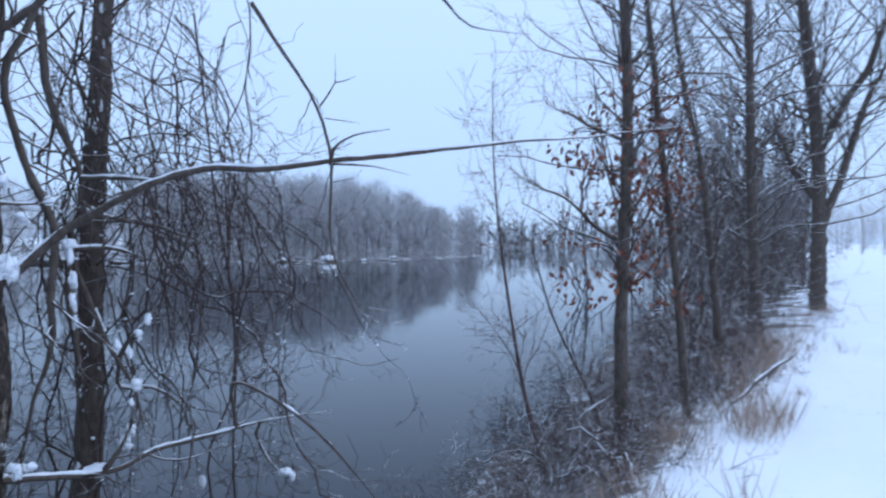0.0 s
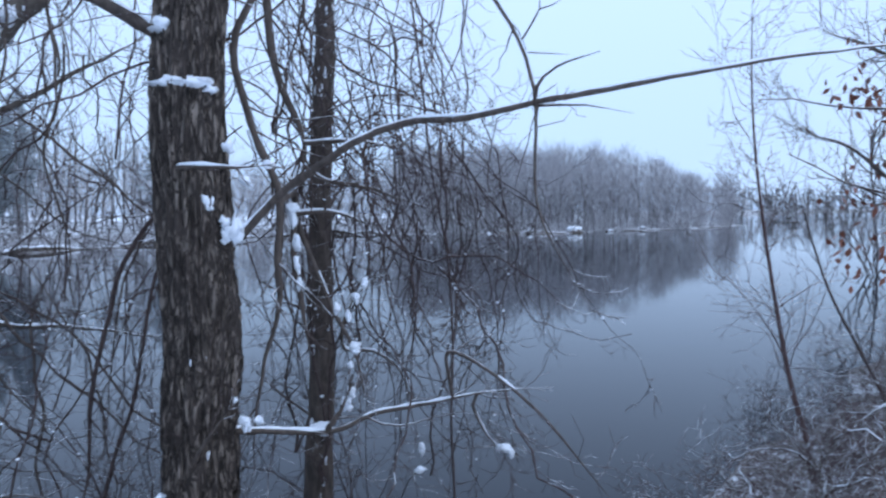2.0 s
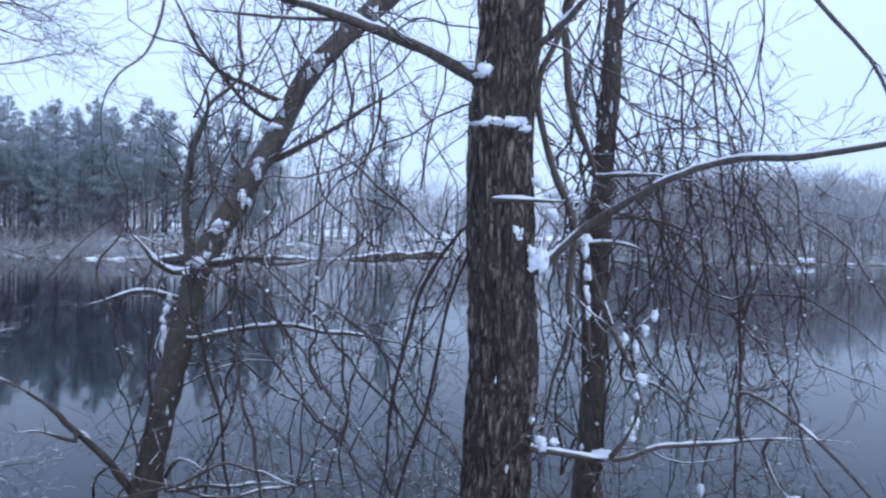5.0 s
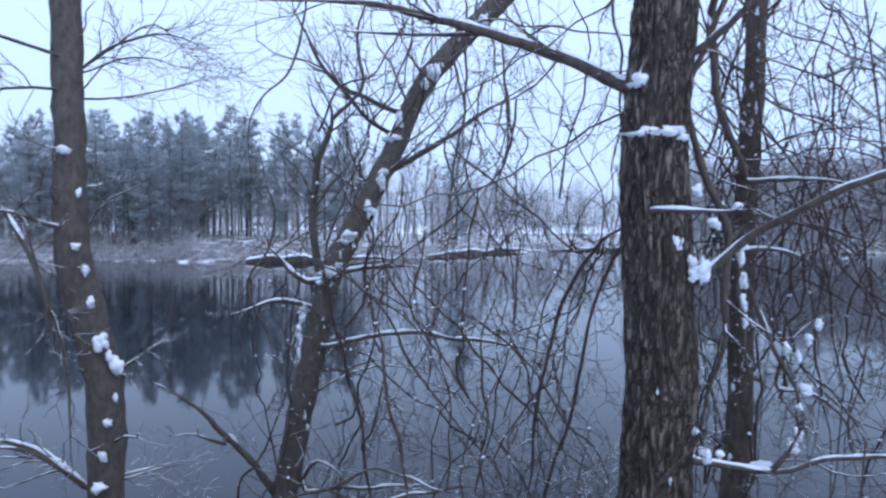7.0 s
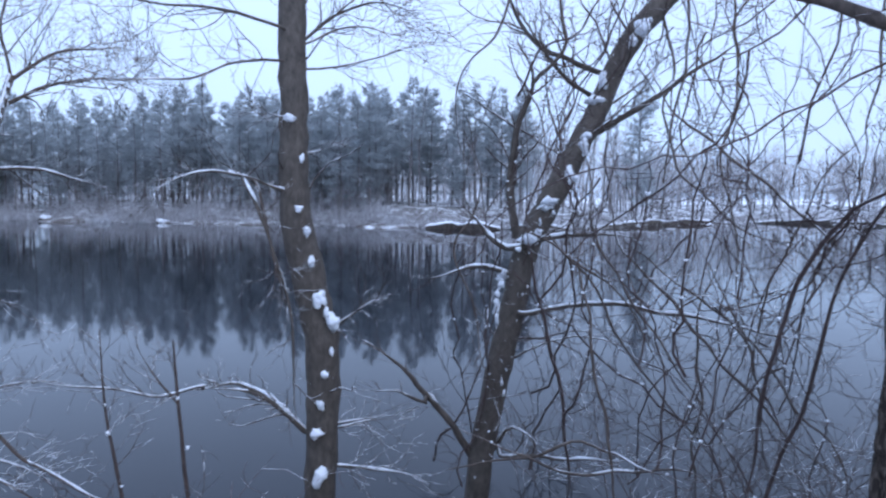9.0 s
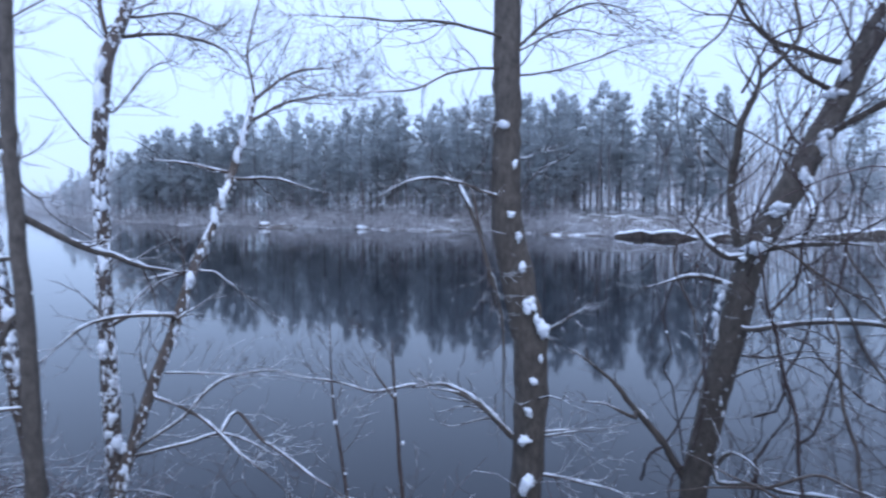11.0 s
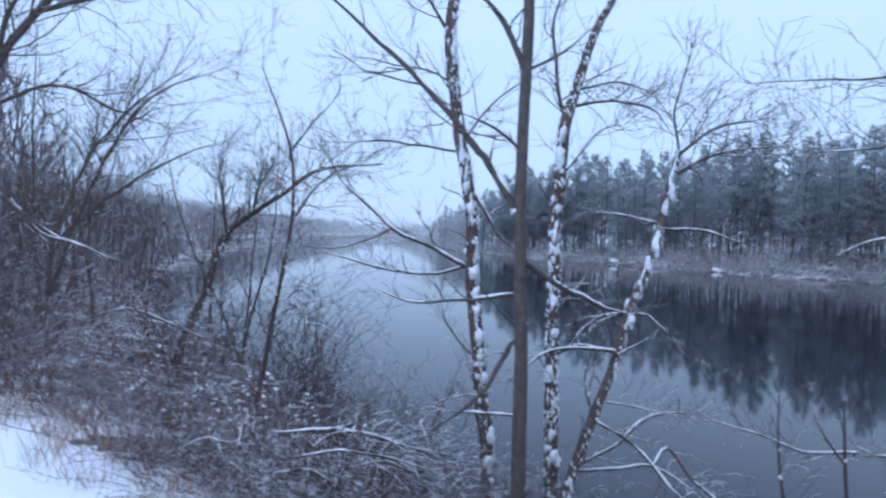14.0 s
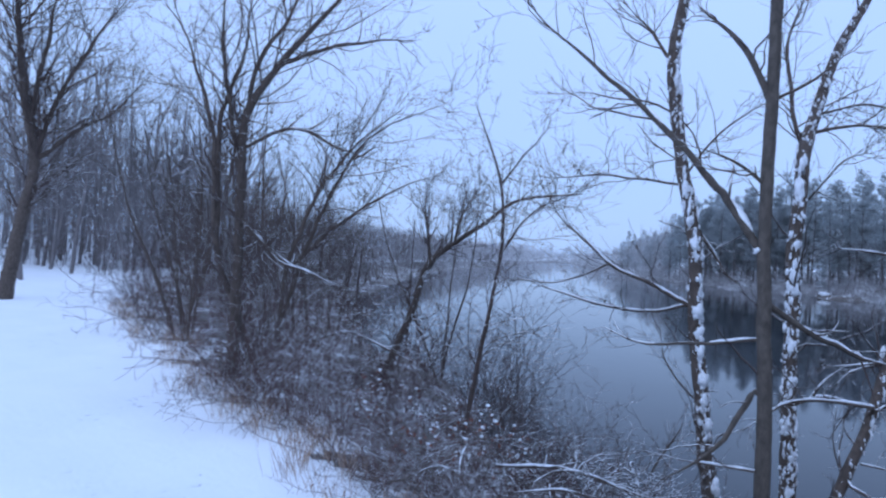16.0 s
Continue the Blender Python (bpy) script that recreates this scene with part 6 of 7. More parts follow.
plant.limb([(19.68, 3.55, 2.79), (19.57, 4.11, 3.80), (19.50, 4.43, 4.97)], (0.0918, 0.047), snow=0.1, twigs=26, twig_length=2.5, levels=3)
plant.finish()

plant = Plant("spreading_tree", "many-stemmed leafless tree with long spreading limbs", "tree", "", M_BARK, M_TWIG, 31, (-10.27, 0.79))
plant.trunk([(-10.27, 0.79, -0.19), (-10.27, 0.79, 0.81), (-10.27, 0.79, 1.58), (-10.27, 0.78, 2.58), (-10.27, 0.80, 3.54), (-10.23, 1.22, 4.32), (-10.18, 1.56, 4.79), (-10.05, 2.25, 5.67)], (0.077, 0.0693, 0.0654, 0.0616, 0.0539, 0.043, 0.0316, 0.0201), snow=0.15, twigs=40, twig_length=1.6, levels=3)
plant.limb([(-10.27, 0.79, 2.58), (-10.28, 0.63, 3.41), (-10.29, 0.49, 4.23), (-10.29, 0.38, 5.51)], (0.0385, 0.0151), snow=0.1, twigs=26, twig_length=1.3, levels=3)
plant.limb([(-10.32, 1.27, -0.22), (-10.39, 0.54, 1.64), (-10.39, 0.41, 3.17), (-10.40, 0.11, 4.20), (-10.40, -0.27, 5.18)], (0.0553, 0.05, 0.0421, 0.0303, 0.0186), snow=0.1, twigs=34, twig_length=1.4, levels=3)
plant.limb([(-10.39, 0.51, 2.02), (-10.39, 0.48, 3.41), (-10.37, 0.74, 4.45), (-10.37, 0.83, 5.48)], (0.0385, 0.0195), snow=0.1, twigs=26, twig_length=1.3, levels=3)
plant.limb([(-10.37, 0.81, 3.56), (-10.36, 0.95, 4.32), (-10.31, 1.37, 5.10), (-10.27, 1.65, 5.78)], (0.035, 0.016), snow=0.1, twigs=26, twig_length=1.3, levels=3)
plant.limb([(-10.27, 0.78, 3.10), (-10.10, 1.42, 3.43), (-9.90, 2.01, 3.20), (-9.60, 2.80, 2.95)], (0.0269, 0.0079), snow=0.4, twigs=24, twig_length=1.0, levels=3)
plant.limb([(-10.23, 1.24, 4.32), (-10.11, 1.99, 4.66), (-9.72, 3.08, 4.86)], (0.0313, 0.0121), snow=0.1, twigs=12, twig_length=0.9, levels=2)
plant.limb([(-10.11, 1.34, 0.52), (-9.99, 1.48, 1.77), (-9.80, 2.00, 2.97), (-9.53, 3.02, 4.03)], (0.0349, 0.0118), snow=0.1, twigs=34, twig_length=1.1, levels=3)
plant.limb([(-10.10, 1.40, 0.83), (-9.94, 1.77, 2.10), (-9.72, 2.36, 3.31), (-9.41, 3.39, 3.94)], (0.0311, 0.0099), snow=0.1, twigs=30, twig_length=1.1, levels=3)
plant.limb([(-10.17, 0.82, 2.12), (-10.02, 1.27, 1.64), (-9.78, 2.09, 1.30)], (0.0305, 0.0155), snow=1, twigs=8, twig_length=0.6, levels=2)
plant.limb([(-10.09, 1.52, 1.54), (-9.72, 2.33, 2.37), (-9.21, 3.35, 2.97)], (0.0273, 0.0078), snow=0.3, twigs=24, twig_length=0.9, levels=3)
plant.finish()

plant = Plant("leaning_tree", "small dark tree leaning over the water", "tree", "", M_BARK, M_TWIG, 33, (-11.77, 3.58))
plant.trunk([(-11.77, 3.58, -0.22), (-11.66, 3.93, 0.77), (-11.58, 4.15, 1.58), (-11.42, 4.57, 2.00), (-11.22, 5.05, 2.38), (-10.97, 5.56, 2.80), (-10.44, 6.51, 2.96)], (0.0700, 0.0600, 0.0541, 0.0431, 0.0338, 0.0244, 0.0089), snow=0.3, twigs=60, twig_length=1.0, levels=3)
plant.limb([(-11.57, 4.18, 1.68), (-11.59, 4.12, 2.20), (-11.61, 4.07, 2.58), (-11.60, 4.08, 2.96)], (0.0302, 0.0083), snow=0.2, twigs=30, twig_length=0.7, levels=3)
plant.limb([(-11.42, 4.57, 2.00), (-11.39, 4.65, 2.46), (-11.28, 4.90, 2.96)], (0.0268, 0.0086), snow=0.2, twigs=30, twig_length=0.7, levels=3)
plant.finish()

plant = Plant("sapling", "slender bare tree at the edge of the brush", "tree", "saplings on the bank", M_TWIG, M_TWIG, 35, (-7.80, 3.13))
plant.trunk([(-7.80, 3.13, -0.35), (-7.75, 3.24, 0.56), (-7.70, 3.36, 1.35), (-7.67, 3.43, 2.00), (-7.69, 3.37, 2.72), (-7.82, 3.06, 3.60)], (0.030, 0.025, 0.022, 0.019, 0.013, 0.004), snow=0.2, twigs=34, twig_length=0.8, levels=3)
plant.limb([(-7.67, 3.43, 1.87), (-7.53, 3.73, 2.34), (-7.26, 4.22, 2.64)], (0.0150, 0.005), snow=0.3, twigs=24, twig_length=0.6, levels=3)
plant.limb([(-7.69, 3.39, 2.65), (-7.62, 3.54, 2.89), (-7.45, 3.88, 3.38)], (0.0131, 0.005), snow=0.1, twigs=8, twig_length=0.5, levels=2)
plant.finish()

plant = Plant("dark_tree", "tall dark leafless tree beside the bend of the path", "tree", "trees beside the path", M_BARK, M_TWIG, 37, (-21.71, -3.58))
plant.trunk([(-21.71, -3.58, 0.49), (-21.74, -3.36, 2.15), (-21.77, -3.15, 3.68), (-21.72, -3.50, 5.82), (-21.67, -3.79, 8.74)], (0.1643, 0.1354, 0.1135, 0.0823, 0.0519), snow=0.1, twigs=120, twig_length=3.0, levels=3)
plant.limb([(-21.77, -3.20, 3.45), (-21.84, -2.65, 5.51), (-21.92, -1.84, 7.22), (-21.98, -0.92, 8.85)], (0.068, 0.0321), snow=0.1, twigs=36, twig_length=2.4, levels=3)
plant.limb([(-21.77, -3.15, 3.68), (-21.90, -2.13, 4.66), (-21.96, -1.32, 5.25), (-21.99, -0.64, 6.15)], (0.0681, 0.0323), snow=0.1, twigs=16, twig_length=2.2, levels=3)
plant.limb([(-21.75, -3.32, 4.64), (-21.79, -3.03, 6.67), (-21.83, -2.74, 8.73)], (0.0753, 0.0383), snow=0.1, twigs=20, twig_length=2.4, levels=3)
plant.finish()

plant = Plant("sapling", "thin upright bare stem with snow caught at its knots", "tree", "saplings on the bank", M_TWIG, M_FROST, 51, (-2.51, 4.56))
plant.trunk([(-2.61, 4.50, 0.89), (-2.60, 4.51, 0.46), (-2.58, 4.52, 0.25), (-2.55, 4.53, 0.04), (-2.51, 4.56, -0.35)], (0.0037, 0.0074, 0.011, 0.0129, 0.0147), snow=0.3, twigs=12, twig_length=0.35, levels=2)
plant.lumps([(-2.57, 4.50, 0.24, 0.019, 0.019), (-2.51, 4.53, -0.11, 0.012, 0.012), (-2.58, 4.49, 0.42, 0.010, 0.012)])
plant.finish()

plant = Plant("sapling", "thin upright bare stem with snow caught at its knots", "tree", "saplings on the bank", M_TWIG, M_FROST, 53, (-2.26, 4.90))
plant.trunk([(-2.34, 4.87, 0.75), (-2.32, 4.88, 0.35), (-2.30, 4.88, 0.11), (-2.29, 4.89, -0.13), (-2.26, 4.90, -0.46)], (0.0058, 0.0116, 0.0136, 0.0155, 0.0174), snow=0.3, twigs=10, twig_length=0.4, levels=2)
plant.limb([(-2.31, 4.88, 0.31), (-2.44, 4.82, 0.51), (-2.54, 4.77, 0.75)], (0.0097, 0.0039), snow=0.4, twigs=6, twig_length=0.3, levels=2)
plant.lumps([(-2.26, 4.88, 0.02, 0.016, 0.016), (-2.31, 4.86, 0.36, 0.012, 0.016)])
plant.finish()

plant = Plant("twining_vine", "dark leafless vines hanging in loose loops", "vine", "", M_VINE, M_VINE, 41, (3.18, 3.86))
plant.trunk([(2.99, 4.01, 3.02), (3.05, 3.96, 2.34), (3.09, 3.93, 1.85), (3.16, 3.88, 1.35), (3.18, 3.86, 0.86), (3.17, 3.87, 0.35), (3.18, 3.86, -0.09)], (0.0058, 0.0067, 0.0067, 0.0067, 0.0076, 0.0076, 0.0086), snow=0, twigs=18, twig_length=0.4, levels=2)
plant.limb([(3.17, 3.99, 2.19), (3.21, 3.96, 1.52), (3.25, 3.93, 0.97), (3.20, 3.97, 0.49)], (0.0059, 0.0039), snow=0.15, twigs=11, twig_length=0.4, levels=2)
plant.limb([(2.72, 4.08, 2.49), (2.76, 4.05, 1.84), (2.73, 4.07, 1.35), (2.77, 4.04, 0.85), (2.74, 4.06, 0.44)], (0.0057, 0.0038), snow=0.15, twigs=11, twig_length=0.4, levels=2)
plant.limb([(2.94, 4.04, 1.91), (3.03, 3.98, 1.42), (3.00, 4.00, 0.98), (2.95, 4.04, 0.57), (3.05, 3.96, 0.13)], (0.0058, 0.0039), snow=0.15, twigs=11, twig_length=0.4, levels=2)
plant.limb([(3.46, 3.88, 2.10), (3.55, 3.80, 1.52), (3.52, 3.82, 0.98), (3.47, 3.87, 0.49), (3.41, 3.93, 0.09)], (0.0049, 0.003), snow=0.15, twigs=11, twig_length=0.4, levels=2)
plant.limb([(3.37, 3.96, 1.70), (3.45, 3.89, 1.18), (3.49, 3.85, 0.77), (3.51, 3.84, 0.39)], (0.005, 0.0029), snow=0.15, twigs=11, twig_length=0.4, levels=2)
plant.limb([(3.52, 3.41, 1.53), (3.65, 3.27, 1.20), (3.73, 3.18, 0.99)], (0.0035, 0.0026), snow=0.15, twigs=2, twig_length=0.4, levels=2)
plant.limb([(2.53, 4.08, 2.82), (2.76, 3.93, 2.68), (2.98, 3.76, 2.48), (3.14, 3.63, 2.17)], (0.0056, 0.0027), snow=0.15, twigs=11, twig_length=0.4, levels=2)
plant.limb([(2.63, 4.13, 2.64), (2.88, 3.96, 2.45), (3.10, 3.80, 2.09), (3.14, 3.76, 1.74)], (0.0058, 0.0028), snow=0.15, twigs=11, twig_length=0.4, levels=2)
plant.limb([(2.45, 4.36, 2.08), (2.72, 4.20, 2.25), (2.96, 4.03, 2.28), (3.23, 3.82, 2.18)], (0.006, 0.0028), snow=0.15, twigs=11, twig_length=0.4, levels=2)
plant.limb([(2.51, 4.32, 1.85), (2.80, 4.14, 1.99), (3.02, 3.99, 1.91), (3.24, 3.81, 1.70)], (0.006, 0.0028), snow=0.15, twigs=11, twig_length=0.4, levels=2)
plant.limb([(2.91, 4.19, 2.93), (2.84, 4.23, 2.57), (2.92, 4.18, 2.19), (2.98, 4.14, 1.75), (2.91, 4.19, 1.30)], (0.006, 0.004), snow=0.15, twigs=11, twig_length=0.4, levels=2)
plant.limb([(3.03, 4.10, 2.86), (3.17, 4.00, 2.65), (3.27, 3.91, 2.34), (3.25, 3.93, 1.98), (3.15, 4.01, 1.72)], (0.005, 0.0029), snow=0.15, twigs=11, twig_length=0.4, levels=2)
plant.limb([(2.66, 4.23, 1.75), (2.86, 4.10, 1.68), (3.02, 3.98, 1.52), (3.16, 3.88, 1.25)], (0.0059, 0.0029), snow=0.15, twigs=11, twig_length=0.4, levels=2)
plant.limb([(2.70, 4.21, 1.17), (2.78, 4.15, 0.86), (2.95, 4.03, 0.67), (3.17, 3.87, 0.55)], (0.0059, 0.0029), snow=0.15, twigs=11, twig_length=0.4, levels=2)
plant.limb([(3.34, 3.99, 2.73), (3.36, 3.97, 2.29), (3.33, 4.00, 1.75), (3.35, 3.98, 1.27), (3.44, 3.90, 0.83)], (0.005, 0.003), snow=0.15, twigs=11, twig_length=0.4, levels=2)
plant.limb([(2.54, 4.19, 1.51), (2.60, 4.16, 1.11), (2.68, 4.10, 0.78), (2.66, 4.12, 0.30)], (0.0058, 0.0038), snow=0.15, twigs=11, twig_length=0.4, levels=2)
plant.limb([(2.91, 4.19, 1.44), (2.87, 4.21, 0.95), (2.95, 4.16, 0.46), (2.92, 4.18, -0.00)], (0.006, 0.004), snow=0.15, twigs=11, twig_length=0.4, levels=2)
plant.finish()

plant = Plant("twining_vine", "dark crooked leafless vines climbing between the trees", "vine", "", M_VINE, M_VINE, 43, (1.38, 4.70))
plant.trunk([(1.88, 4.53, 1.74), (1.79, 4.56, 1.57), (1.66, 4.61, 1.25), (1.59, 4.63, 0.89), (1.52, 4.66, 0.50), (1.38, 4.70, 0.06)], (0.009, 0.0101, 0.0112, 0.0112, 0.0123, 0.0124), snow=0.1, twigs=13, twig_length=0.4, levels=2)
plant.limb([(0.08, 5.60, 0.92), (0.17, 5.60, 0.54), (0.25, 5.59, 0.16), (0.30, 5.59, -0.35)], (0.0134, 0.0119), snow=0.3, twigs=9, twig_length=0.4, levels=2)
plant.limb([(0.43, 5.28, 1.12), (0.61, 5.26, 0.72), (0.86, 5.23, 0.40), (1.17, 5.17, 0.05)], (0.0095, 0.0063), snow=0.3, twigs=9, twig_length=0.4, levels=2)
plant.limb([(0.80, 5.04, 1.14), (1.05, 4.99, 0.84), (1.31, 4.93, 0.54), (1.57, 4.85, 0.25)], (0.0106, 0.0076), snow=0.3, twigs=9, twig_length=0.4, levels=2)
plant.limb([(1.04, 5.10, 0.82), (1.09, 5.08, 0.43), (1.04, 5.10, 0.12), (1.08, 5.09, -0.19)], (0.0094, 0.0078), snow=0.3, twigs=9, twig_length=0.4, levels=2)
plant.limb([(0.96, 5.31, 3.41), (0.97, 5.31, 2.62), (0.88, 5.33, 2.03), (0.84, 5.33, 1.43)], (0.0098, 0.0066), snow=0.3, twigs=9, twig_length=0.4, levels=2)
plant.limb([(1.86, 4.86, 3.29), (1.93, 4.83, 2.85), (1.90, 4.84, 2.26), (1.88, 4.85, 2.11)], (0.0106, 0.0076), snow=0.3, twigs=9, twig_length=0.4, levels=2)
plant.limb([(1.86, 5.18, 3.09), (1.52, 5.28, 3.15), (1.29, 5.35, 2.88), (1.31, 5.34, 2.36), (1.13, 5.38, 2.03)], (0.0081, 0.0050), snow=0.3, twigs=9, twig_length=0.4, levels=2)
plant.limb([(1.11, 5.49, 2.14), (1.44, 5.41, 1.87), (1.75, 5.32, 1.58), (2.01, 5.23, 1.34)], (0.0102, 0.0066), snow=0.3, twigs=9, twig_length=0.4, levels=2)
plant.limb([(1.75, 5.32, 1.62), (1.56, 5.38, 1.08), (1.48, 5.40, 0.58), (1.42, 5.42, 0.08)], (0.0083, 0.0050), snow=0.3, twigs=9, twig_length=0.4, levels=2)
plant.limb([(-0.14, 5.50, 3.27), (-0.23, 5.50, 2.87), (-0.50, 5.48, 2.58), (-0.54, 5.47, 2.18)], (0.0098, 0.0049), snow=0.3, twigs=9, twig_length=0.4, levels=2)
plant.limb([(-0.38, 5.39, 1.63), (-0.53, 5.37, 1.36), (-0.39, 5.39, 0.96), (-0.31, 5.39, 0.48)], (0.0080, 0.0048), snow=0.3, twigs=9, twig_length=0.4, levels=2)
plant.limb([(1.70, 4.60, 1.63), (1.52, 4.66, 1.37), (1.40, 4.70, 0.96), (1.33, 4.71, 0.55), (1.27, 4.73, 0.07)], (0.0137, 0.0122), snow=0.3, twigs=10, twig_length=0.45, levels=2)
plant.limb([(0.35, 4.99, 0.98), (0.41, 4.98, 0.54), (0.51, 4.97, 0.06), (0.54, 4.97, -0.19)], (0.0105, 0.0106), snow=0.3, twigs=10, twig_length=0.45, levels=2)
plant.limb([(1.36, 4.81, 0.77), (1.56, 4.75, 0.45), (1.69, 4.70, 0.33), (1.78, 4.67, 0.09)], (0.0084, 0.0056), snow=0.3, twigs=10, twig_length=0.45, levels=2)
plant.limb([(1.18, 5.06, 2.93), (1.22, 5.06, 2.41), (1.15, 5.07, 1.88), (1.25, 5.05, 1.50), (1.26, 5.05, 1.06)], (0.0087, 0.0059), snow=0.3, twigs=10, twig_length=0.45, levels=2)
plant.limb([(0.38, 5.09, 1.50), (0.64, 5.06, 1.05), (0.95, 5.01, 0.59), (1.21, 4.95, 0.22)], (0.0081, 0.0057), snow=0.3, twigs=10, twig_length=0.45, levels=2)
plant.limb([(0.99, 5.00, 1.11), (1.28, 4.94, 0.86), (1.35, 4.92, 0.57), (1.44, 4.89, -0.01)], (0.0084, 0.0057), snow=0.3, twigs=10, twig_length=0.45, levels=2)
plant.limb([(0.79, 5.14, 2.26), (0.94, 5.11, 1.85), (1.27, 5.04, 1.53), (1.57, 4.96, 1.39)], (0.0085, 0.0043), snow=0.3, twigs=10, twig_length=0.45, levels=2)
plant.limb([(0.13, 5.20, 1.39), (0.33, 5.19, 1.26), (0.61, 5.16, 1.04), (0.79, 5.14, 0.72)], (0.0081, 0.0042), snow=0.3, twigs=10, twig_length=0.45, levels=2)
plant.limb([(0.13, 5.00, 0.07), (0.34, 4.99, 0.17), (0.48, 4.98, 0.11)], (0.0116, 0.0080), snow=0.3, twigs=3, twig_length=0.45, levels=2)
plant.limb([(0.19, 5.00, -0.04), (0.60, 4.96, -0.02), (0.98, 4.90, 0.03)], (0.0104, 0.0069), snow=0.3, twigs=5, twig_length=0.45, levels=2)
plant.finish()


# ---- hanging vines beside the furrowed tree ----
def hanging_vine(g, az, d, top, length):
    x, y = polar(az, d)
    tb, root = Tubes(), thing("hanging_vine", x, y, top, "thin leafless vine hanging in a tangle", "vine", "hanging vines")
    q = wander(g, (0, 0, 0), (g.normal(0, 0.3), g.normal(0, 0.3), g.uniform(-1, -0.2)), length, 22, 0.3, -0.11)
    rr = np.linspace(g.uniform(0.0035, 0.0095), 0.0025, 23)
    tb.add(q, rr, 5)
    sprout(g, tb, q, rr, 10, 0.42, 2, 0.8, -0.03, 0.34, 3, 0.05, 0.6, 0.0019, (5, 3))
    part("stem", tb.mesh("stem", M_VINE), root)


def climbing_vine(g, line, out, r, label):
    """A leafless vine that winds loosely up a tree, strays from it and throws out side shoots."""
    p = smooth_line(line, 0.12)
    a, turn = g.random() * 6.28, g.uniform(-1.6, 1.6)
    u = np.arange(len(p)) * 0.12
    reach = out * (0.5 + 0.5 * np.sin(u * g.uniform(0.8, 2.0) + a)) + 0.06
    ang = a + turn * u
    q = p + np.stack([np.cos(ang) * reach, np.sin(ang) * reach, 0.06 * np.sin(3.1 * u + a)], -1)
    q = q + np.array([noise.noise_vector(Vector(c * 3.0)) for c in q]) * 0.13
    x, y, z = q[0]
    root = thing("climbing_vine", x, y, z, label, "vine", "climbing vines")
    rr = np.linspace(r, 0.4 * r, len(q))
    tb, tw, sv, sf = Tubes(), Tubes(), [], []
    tb.add(q, rr, 6, 0.06, g)
    sprout(g, tw, q, rr, int(3 * len(q) * 0.12) + 2, 0.5, 2, 0.8, 0.02, 0.3, 3, 0.05, 0.55, 0.0022, (6, 4))
    part("stem", tb.mesh("stem", M_VINE, q[0]), root)
    part("side_growth", tw.mesh("side_growth", M_VINE, q[0]), root, kind="stuff")
    for i in range(2, len(q) - 1):
        if g.random() < 0.35:
            k = g.uniform(0.006, 0.014)
            lump(g, sv, sf, q[i] - q[0] + np.array([0, 0, rr[i] * 0.8]), (k, k, 0.8 * k))
    if sv:
        part("snow", mesh_of("snow", sv, sf, M_SNOW), root, "specks of snow caught on the vine", "stuff")


def climb(count, line, out, r0, r1, seed, label):
    g = np.random.default_rng(seed)
    for _ in range(count):
        n0, n1 = sorted(g.choice(len(line), 2, replace=False))
        if n1 - n0 < 2:
            n0, n1 = max(0, n0 - 1), min(len(line) - 1, n1 + 1)
        climbing_vine(g, line[n0:n1 + 1], out, g.uniform(r0, r1), label)


climb(11, [(-0.4, 6.2, -0.7), (-0.35, 6.2, 0.0), (-0.25, 6.25, 0.8), (-0.1, 6.35, 1.4), (0.1, 6.5, 2.0), (0.35, 6.7, 2.6), (0.5, 6.9, 3.2), (0.8, 7.0, 3.9)], 0.55, 0.006, 0.014, 211, "dark leafless vine climbing beside the leaning tree")
climb(8, [(2.6, 4.5, -0.1), (2.6, 4.5, 0.6), (2.62, 4.5, 1.3), (2.64, 4.5, 2.0), (2.66, 4.5, 2.7), (2.7, 4.5, 3.5)], 0.32, 0.006, 0.013, 212, "dark leafless vine twining round the slim trunk")
climb(9, [(1.2, 4.9, -0.3), (1.15, 4.9, 0.5), (1.2, 4.9, 1.2), (1.3, 4.9, 1.9), (1.2, 4.9, 2.6), (1.1, 4.9, 3.4)], 0.7, 0.004, 0.009, 213, "dark leafless vine rising through the tangle at the water's edge")
climb(10, [(0.95, 4.8, -0.5), (0.8, 4.75, 0.1), (0.75, 4.8, 0.7), (0.6, 4.8, 1.3), (0.55, 4.85, 1.9)], 0.8, 0.004, 0.010, 215, "dark crooked vine at the foot of the tangle")
climb(6, [(3.3, 4.4, -0.1), (3.25, 4.4, 0.7), (3.2, 4.4, 1.5), (3.15, 4.4, 2.3), (3.1, 4.4, 3.2)], 0.5, 0.004, 0.008, 214, "thin leafless vine rising through the tangle at the water's edge")

vine_rng = np.random.default_rng(41)
for k in range(48):
    az = vine_rng.uniform(-39.5, -26)
    hanging_vine(vine_rng, az, vine_rng.uniform(4.7, 6.2), vine_rng.uniform(1.2, 4.6), vine_rng.uniform(1.6, 3.8))
for k in range(42):
    hanging_vine(vine_rng, vine_rng.uniform(-26, -4), vine_rng.uniform(5.0, 7.5), vine_rng.uniform(1.6, 4.2), vine_rng.uniform(1.4, 3.4))


